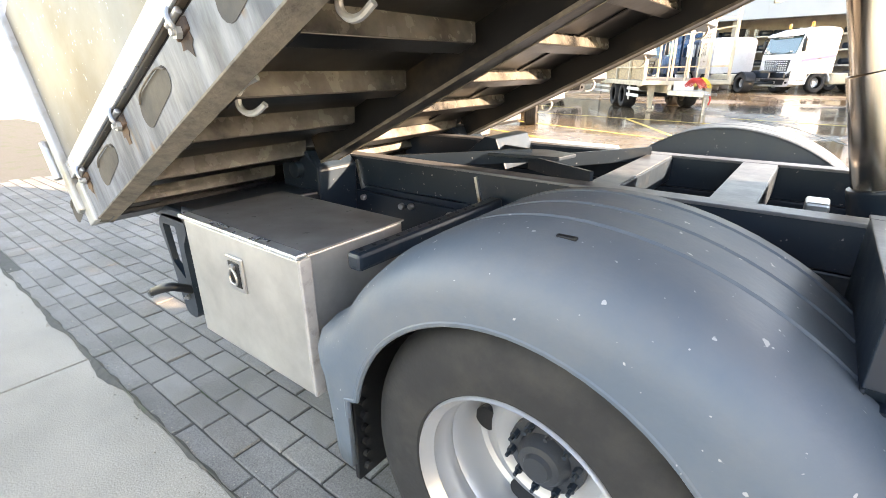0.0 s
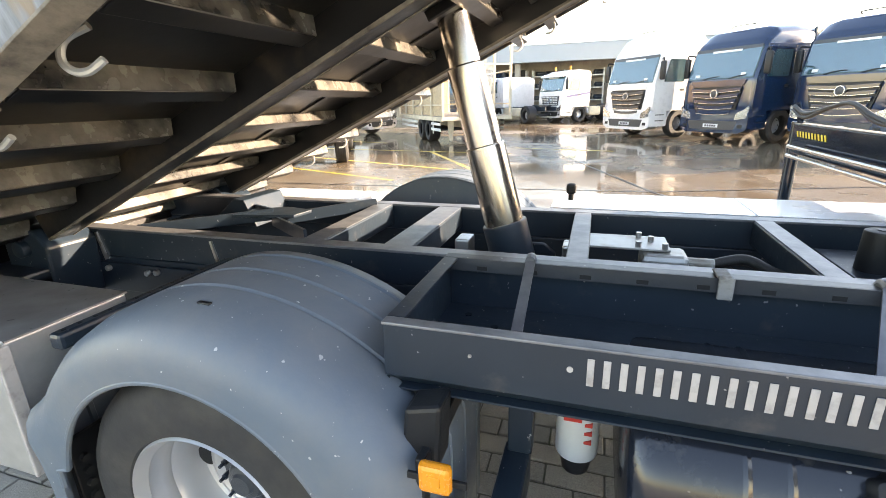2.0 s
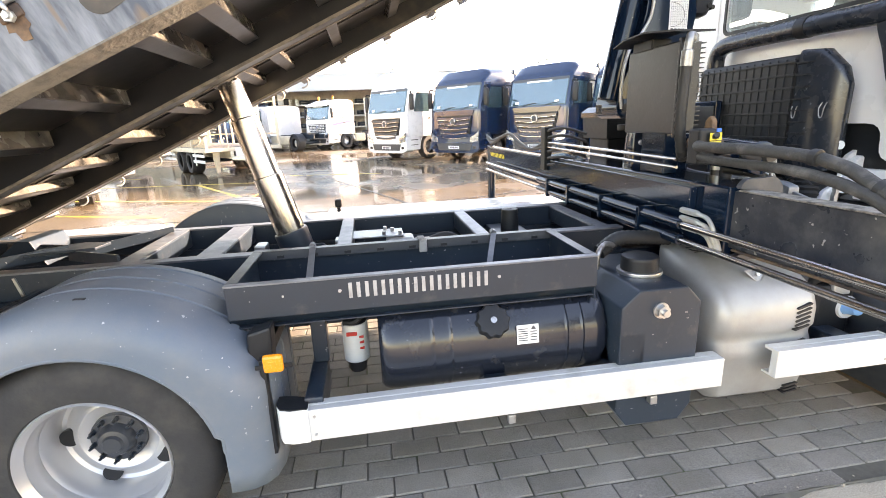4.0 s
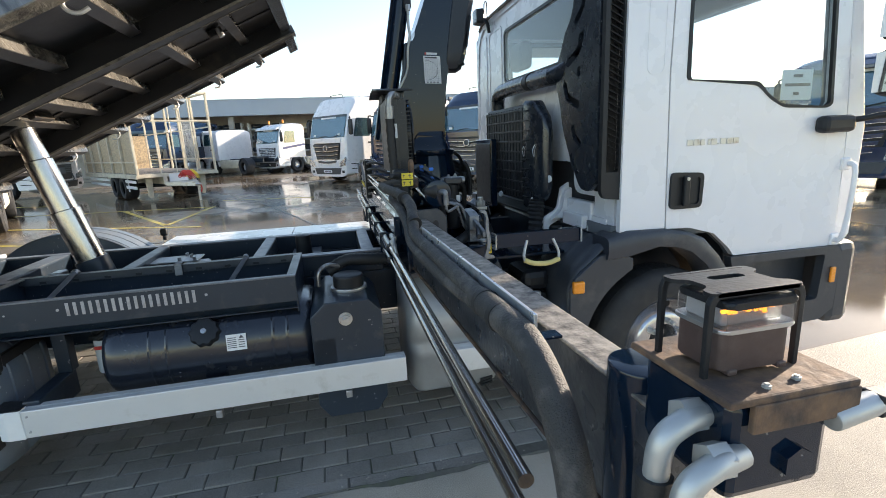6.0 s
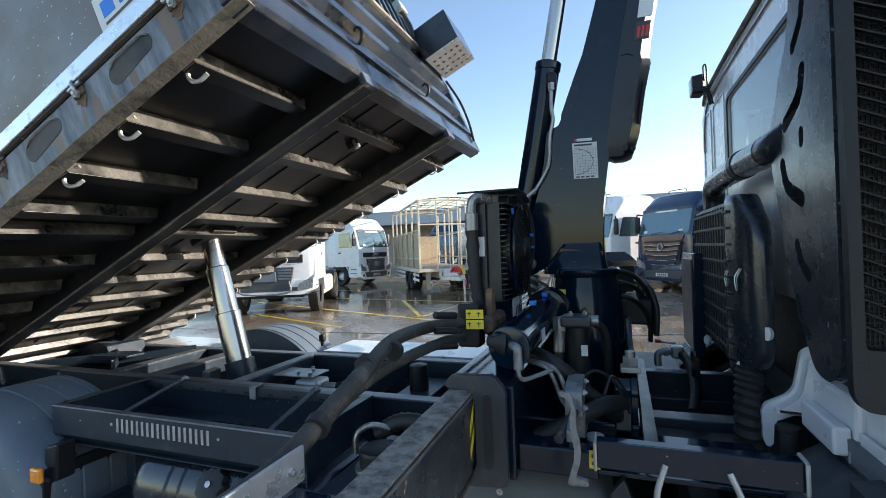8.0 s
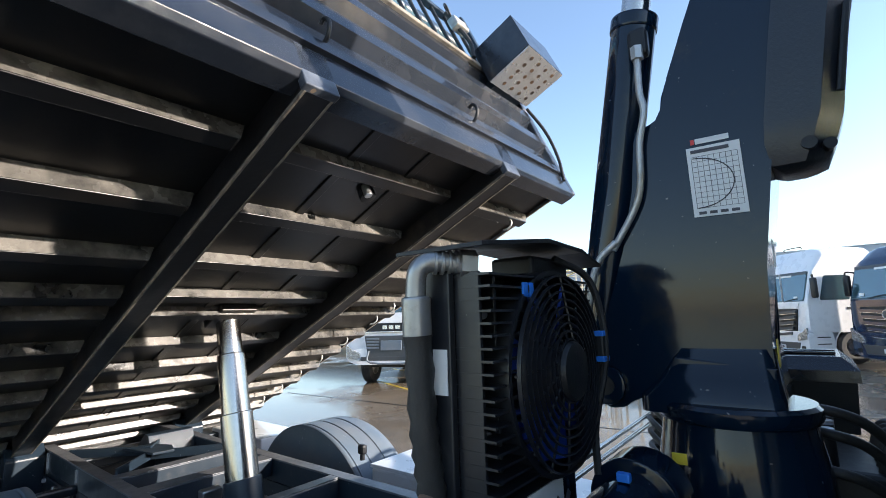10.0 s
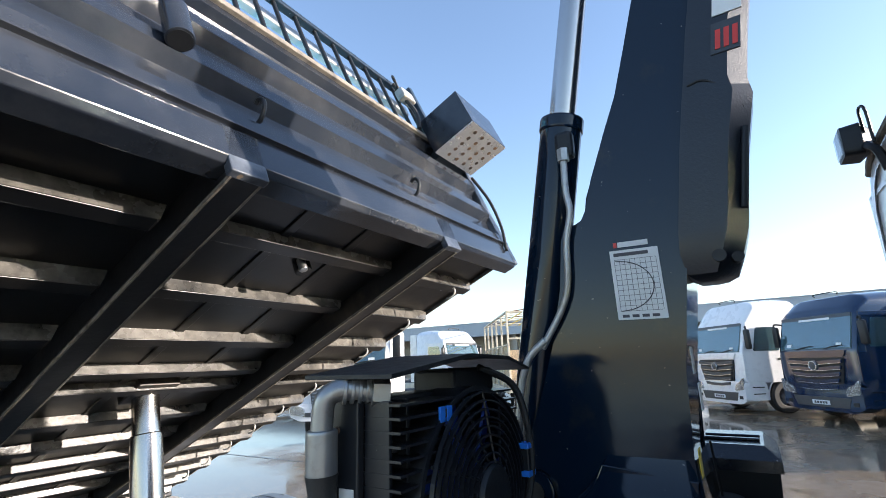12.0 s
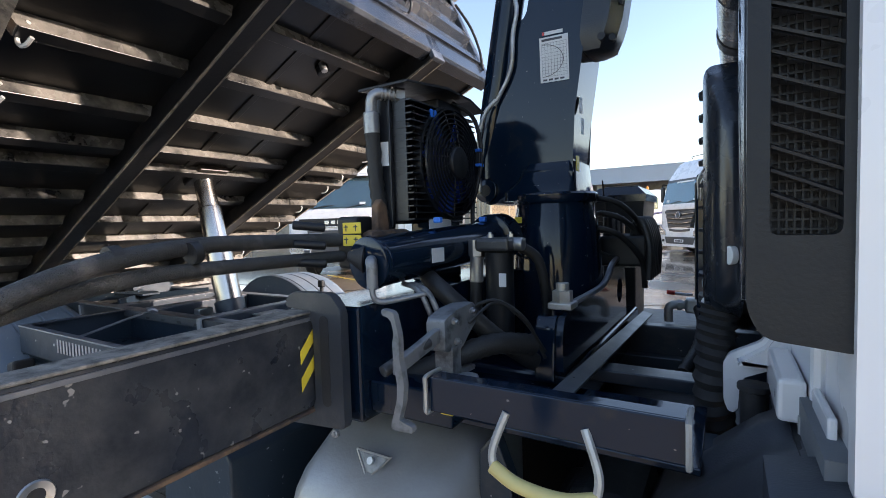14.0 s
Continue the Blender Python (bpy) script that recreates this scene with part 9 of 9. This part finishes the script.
lorry("parked_tractor", "dark blue tractor unit parked beside its twin", NAVY, 6.6, 13.7, -52, roof=3.4, group="parked tractor units")
lorry("parked_tractor", "dark blue tractor unit at the end of the row", NAVY, 9.2, 12.3, -52, roof=3.4, group="parked tractor units")
lorry("construction_truck", "white construction truck with dark blue stripe and orange beacons", WHITE, -2.5, 30.1, -48, kind="chassis", roof=3.2, grille="mesh", beacons=2, stripe=True, axles=(1.45, 3.9, 5.2), length=6.5, group="parked trucks by the building")
lorry("chassis_cab_truck", "white day-cab tractor without trailer behind the cage trailer", WHITE, -6.15, 33.4, -140, roof=2.95, grille="band", group="parked trucks by the building")
lorry("box_truck", "dark slate-blue box truck with pale lettering blocks", NAVY, -9.0, 28.3, -12, kind="box", roof=3.5, deck="box", length=7.0, group="parked trucks by the building")
lorry("parked_truck", "white heavy truck with black grille band and grey lower step", WHITE, -6.05, 7.3, 27, kind="tipper", roof=3.0, grille="band", low=0.6, group="parked white trucks")
lorry("parked_truck", "white tractor with red mirror trim and dark lower grille", WHITE, -9.2, 18.9, 80, roof=3.5, grille="band", lower=WHITE, group="parked white trucks")
lorry("parked_tractor", "dark blue tractor unit with a low slatted grille", NAVY, 13.4, 5.6, -62, roof=3.2, group="tractors at the yard exit")
lorry("parked_tractor", "white tractor unit next to the dark blue one", WHITE, 16.6, 5.6, -62, roof=3.4, group="tractors at the yard exit")
lorry("parked_tractor", "white tractor unit in the far row", WHITE, 21.5, 6.8, -62, roof=3.4, group="tractors at the yard exit")


# ---- cage trailer ----
def cage_trailer(x, y, az):
    root = thing("cage_trailer", "rusty white cage trailer with tubular posts and chipboard sides", "trailer")
    root.matrix_world = pose(x, y, -0.03, 0, 0, az)
    W, L, Z, T = 1.28, 7.6, 0.92, 3.6
    fl = part("deck", box(-W, W, 0, L, Z - 0.12, Z, 0.01), DIRTYWHITE, root, "worn pale deck frame")
    for k in range(14):
        part("deck_plank", box(-W + 0.05, W - 0.05, 0.05 + k * 0.54, 0.57 + k * 0.54, Z + 0.002, Z + 0.025, 0.004), WOOD, fl)
    for sx in (-1, 1):
        for k in range(6):
            yy = 0.05 + k * (L - 0.1) / 5
            part("post", box(sx * (W - 0.07), sx * W, yy - 0.045, yy + 0.045, Z, T - 0.05, 0.008), DIRTYWHITE, root, "painted steel post with rust")
        for z in (1.3, 2.4):
            part("side_rail", box(sx * (W - 0.05), sx * (W - 0.012), 0, L, z, z + 0.045, 0.008), DIRTYWHITE, root, "pale side rail")
        part("top_rail", box(sx * (W - 0.08), sx * W, 0, L, T - 0.07, T, 0.01), DIRTYWHITE, root, "pale top rail streaked with rust")
        for k in range(7 if sx < 0 else 0):
            part("side_board", box(sx * (W - 0.1), sx * (W - 0.08), 0.12 + k * 1.05, 1.15 + k * 1.05, Z + 0.03, 2.38, 0.004), OSB, root, "chipboard side panel")
        part("rub_rail", box(sx * W, sx * (W + 0.03), 0, L, Z - 0.14, Z - 0.02, 0.008), DIRTYWHITE, root)
    for k in range(9):
        yy = 0.05 + k * (L - 0.1) / 8
        part("roof_hoop", tube([(-W + 0.05, yy, T - 0.04), (-0.6, yy, T + 0.04), (0, yy, T + 0.06), (0.6, yy, T + 0.04), (W - 0.05, yy, T - 0.04)], 0.018, 6, 3), RUST if k % 3 == 0 else DIRTYWHITE, root, "thin roof hoop", True)
    for sx in (-0.5, 0.0, 0.5):
        part("roof_bar", box(sx - 0.02, sx + 0.02, 0, L, T + 0.03, T + 0.06, 0.005), YELLOW, root, "yellowed roof bar")
    for z in (T - 0.07, 2.6):
        part("front_rail", box(-W, W, 0, 0.06, z, z + 0.06, 0.008), DIRTYWHITE, root)
    for sx in (-0.55, -0.05, 0.3, 0.62):
        part("front_post", box(sx - 0.02, sx + 0.02, 0.01, 0.05, Z, T - 0.05, 0.006), DIRTYWHITE, root)
    part("rear_board", box(-W + 0.1, W - 0.1, L - 0.12, L - 0.09, Z, 2.4, 0.004), OSB, root, "chipboard cross panel")
    ms = bmesh.new()
    for k in range(14):
        box(0.32 + k * 0.022, 0.327 + k * 0.022, 0.02, 0.027, 1.25, 2.6, 0, bm=ms)
    for k in range(40):
        box(0.32, 0.62, 0.02, 0.027, 1.25 + k * 0.034, 1.256 + k * 0.034, 0, bm=ms)
    part("mesh_panel", ms, GALV, root, "welded mesh panel")
    part("tool_plate", box(-0.35, 0.25, -0.03, -0.005, 0.62, 0.9, 0.01), DECAL, root, "pale plate on the headboard")
    for sx in (-1, 1):
        part("main_beam", box(sx * 0.4, sx * 0.52, 0, L, 0.55, Z - 0.12, 0.01), DIRTYWHITE, root, "pale main beam")
        part("landing_leg", prism([(sx * 0.75, 0.8), (sx * 0.98, 0.8), (sx * 0.9, 0.1), (sx * 0.8, 0.1)], 0.35, 0.5, 0.01), DIRTYWHITE, root, "pale landing leg")
        for yy in (2.25, 3.4):
            yard_wheel(root, sx * 1.02, yy, r=0.42, w=0.42, out=sx, rim=GALV, twin=True)
        for z in (0.42, 0.62):
            part("side_guard", box(sx * 1.2, sx * 1.23, 0.5, 1.75, z, z + 0.1, 0.01), DECAL, root, "white side guard rail")
            part("side_guard", box(sx * 1.2, sx * 1.23, 4.0, 7.2, z, z + 0.1, 0.01), DECAL, root, "white side guard rail")
        part("guard_post", box(sx * 1.17, sx * 1.2, 1.55, 1.65, 0.3, 0.9, 0.01), DECAL, root)
    part("axle_beam", cyl((-1.0, 2.25, 0.42), (1.0, 2.25, 0.42), 0.07), FRAME, root)
    part("axle_beam", cyl((-1.0, 3.4, 0.42), (1.0, 3.4, 0.42), 0.07), FRAME, root)
    part("drawbar", prism([(-0.5, 0.0), (0.5, 0.0), (0.07, -1.5), (-0.07, -1.5)], 0.5, 0.64, 0.01, axis="z"), GALV, root, "steel drawbar")
    part("coupling_eye", turned([(0.06 + 0.03 * math.cos(a), 0.03 * math.sin(a)) for a in (k * math.pi / 4 for k in range(8))], 20, pose(0, -1.58, 0.57, 90, 0, 0), close=True), STEEL, root, "", True)
    for k, (c, off) in enumerate(((YELLOW, 0.12), (RED, 0.0), (RED, -0.12))):
        pts = []
        for i in range(57):
            s = i / 56
            a = i * math.pi / 2
            pts.append((off + 0.05 * math.cos(a), -0.35 - 1.0 * s, 0.78 + 0.05 * math.sin(a) + 0.18 * math.sin(s * math.pi)))
        part("coiled_hose", tube(pts, 0.014, 6, 2), c, root, "coiled air hose", True)
    part("jockey_leg", cyl((0.15, -1.15, 0.0), (0.15, -1.15, 0.62), 0.04), GALV, root)
    part("hanging_plug", tube([(0.1, -1.4, 0.6), (0.12, -1.5, 0.45), (0.1, -1.48, 0.3)], 0.02, 6), RED, root, "", True)
    return root


cage_trailer(-3.5, 14.6, 34)


# ---- racks of spare parts under the building's roof ----
def rack(x, y, seed):
    rnd_r = random.Random(seed)
    root = thing("storage_rack", "steel storage rack loaded with dark axles and spare parts", "storage rack", (x, y, -0.03), group="racks along the wall")
    for px in (0, 2.4):
        for py in (0, 0.9):
            part("upright", box(px - 0.05, px + 0.05, py - 0.05, py + 0.05, 0, 3.6, 0), GALV, root)
    for z in (0.4, 1.3, 2.2, 3.1):
        part("shelf", box(0, 2.4, 0, 0.9, z, z + 0.08, 0), GALV, root)
        for k in range(3):
            px = 0.15 + 0.78 * k + rnd_r.uniform(0, 0.15)
            h = rnd_r.uniform(0.2, 0.55)
            if rnd_r.random() < 0.5:
                part("spare_axle", cyl((px, 0.2, z + 0.26), (px + 0.6, 0.6, z + 0.26), 0.17, seg=14, bev=0.03), FRAME, root)
            else:
                part("crate", box(px, px + 0.55, 0.1, 0.75, z + 0.08, z + 0.08 + h, 0.02), rnd_r.choice((RUBBER, TRIM, RUST, OSB)), root)
    return root


for i, x in enumerate((-7.5, -4.6, -1.7, 1.2, 4.1, 7.0, 10.5, 14.0)):
    rack(x, 37.2, 20 + i)


# ---- paver strip ----
PAVER = ground_mat("grey_pavers", (0.26, 0.24, 0.215), (0.2, 0.185, 0.16), 0.8, 0.6, 0.1, 3.0, 0.8)
nt = PAVER.node_tree
info = nt.nodes.new("ShaderNodeObjectInfo")
rng = nt.nodes.new("ShaderNodeMapRange")
rng.inputs[3].default_value, rng.inputs[4].default_value = 0.84, 1.14
nt.links.new(info.outputs["Random"], rng.inputs[0])
tone = nt.nodes.new("ShaderNodeMixRGB")
tone.blend_type = "MULTIPLY"
tone.inputs[0].default_value = 1
base = nt.nodes["Principled BSDF"].inputs["Base Color"]
nt.links.new(base.links[0].from_socket, tone.inputs[1])
nt.links.new(rng.outputs[0], tone.inputs[2])
nt.links.new(tone.outputs[0], base)
JOINT = mat("joint_sand", (0.1, 0.095, 0.08), 0.95, vary=0.3, scale=40, second=(0.07, 0.09, 0.04), amount=0.25, patch=3, bump=0.6)
strip = tagged(new("pavement_strip"), "worn grey concrete pavers in running bond under the truck", "paver strip", kind="structure")
part("bedding", box(-20, 3.2, KERB_Y, 1.9, -0.06, -0.007, 0), JOINT, strip, "sandy dark joints")


def paver_mesh(l, w, name):
    own = box(-l / 2, l / 2, -w / 2, w / 2, -0.05, 0.0, 0.004, seg=1)
    me = bpy.data.meshes.new(name)
    own.to_mesh(me)
    own.free()
    me.materials.append(PAVER)
    return me


PL, PW = 0.222, 0.111
pm, km = paver_mesh(PL - 0.007, PW - 0.007, "paver"), paver_mesh(0.40, 0.078, "kerb_block")
rest = bmesh.new()
rnd = random.Random(4)
rows_y = [(-1.32 + PW * (j + 0.5), j) for j in range(28)]
spots = []
for y, j in rows_y:
    for i in range(104):
        x = -19.9 + PL * (i + 0.5 * (j % 2))
        if x < 3.09:
            spots.append((x, y))
near_spots = [p for p in spots if (-2.9 < p[0] < -0.95 and p[1] < -0.55) or (0.2 < p[0] < 1.9 and p[1] < -0.75)]
chosen = set(near_spots[:290])
for x, y in spots:
    m = pose(x, y, rnd.uniform(-0.003, 0.002), rnd.uniform(-0.8, 0.8), rnd.uniform(-0.5, 0.5), rnd.uniform(-0.6, 0.6))
    if (x, y) in chosen:
        ob = new("paver", pm)
        ob.parent, ob.matrix_basis = strip, m
    elif -8 < x and y < 1.2:
        rest.from_mesh(pm)
        bmesh.ops.transform(rest, matrix=m, verts=rest.verts[-len(pm.vertices):])
PAVER_REST = PAVER.copy()
PAVER_REST.name = "grey_pavers_joined"
rt_nt = PAVER_REST.node_tree
geo_n = rt_nt.nodes.new("ShaderNodeNewGeometry")
for n in rt_nt.nodes:
    if n.type == "MAP_RANGE" and n.inputs[0].links and n.inputs[0].links[0].from_node.type == "OBJECT_INFO":
        rt_nt.links.new(geo_n.outputs["Random Per Island"], n.inputs[0])
        break
tagged(part("paver_field", rest, PAVER_REST, strip), kind="stuff")
for i in range(16):
    ob = new("kerb_block", km)
    ob.parent = strip
    ob.matrix_basis = pose(-3.9 + 0.41 * i, -1.36, rnd.uniform(-0.004, 0.001), rnd.uniform(-1, 1), 0, rnd.uniform(-0.5, 0.5))

# crumbling, sandy edge where the apron meets the kerb blocks
rim = bmesh.new()
prev = None
for i in range(330):
    x = -5.0 + 0.025 * i
    big = 0.03 * max(0.0, math.sin(x * 2.3) * math.sin(x * 5.1 + 1))
    a = rim.verts.new((x, KERB_Y + 0.003 + 0.004 * math.sin(x * 31) + rnd.uniform(0, 0.003), 0.0025))
    b = rim.verts.new((x, KERB_Y - 0.008 - big - 0.006 * math.sin(x * 17 + 2) - rnd.uniform(0, 0.006), 0.0025))
    c = rim.verts.new((x, KERB_Y - 0.004, 0.006 + rnd.uniform(0, 0.004)))
    if prev:
        rim.faces.new((prev[0], a, c, prev[2]))
        rim.faces.new((prev[2], c, b, prev[1]))
    prev = (a, b, c)
part("joint_dirt", rim, JOINT, strip, "dark mossy dirt along the crumbling edge")
crumbs = bmesh.new()
for i in range(420):
    x, y = rnd.uniform(-4.2, 2.6), KERB_Y + rnd.gauss(-0.02, 0.05)
    r = rnd.uniform(0.002, 0.006) * (1.5 if i % 17 == 0 else 1)
    vs = [crumbs.verts.new((x + r * rnd.uniform(0.7, 1.3) * math.cos(k * 1.571), y + r * rnd.uniform(0.7, 1.3) * math.sin(k * 1.571), 0.001)) for k in range(4)]
    top = crumbs.verts.new((x, y, 0.001 + r * 0.9))
    for k in range(4):
        crumbs.faces.new((vs[k], vs[(k + 1) % 4], top))
tagged(part("grit", crumbs, CONCRETE, strip, "loose grit and crumbs"), kind="stuff")
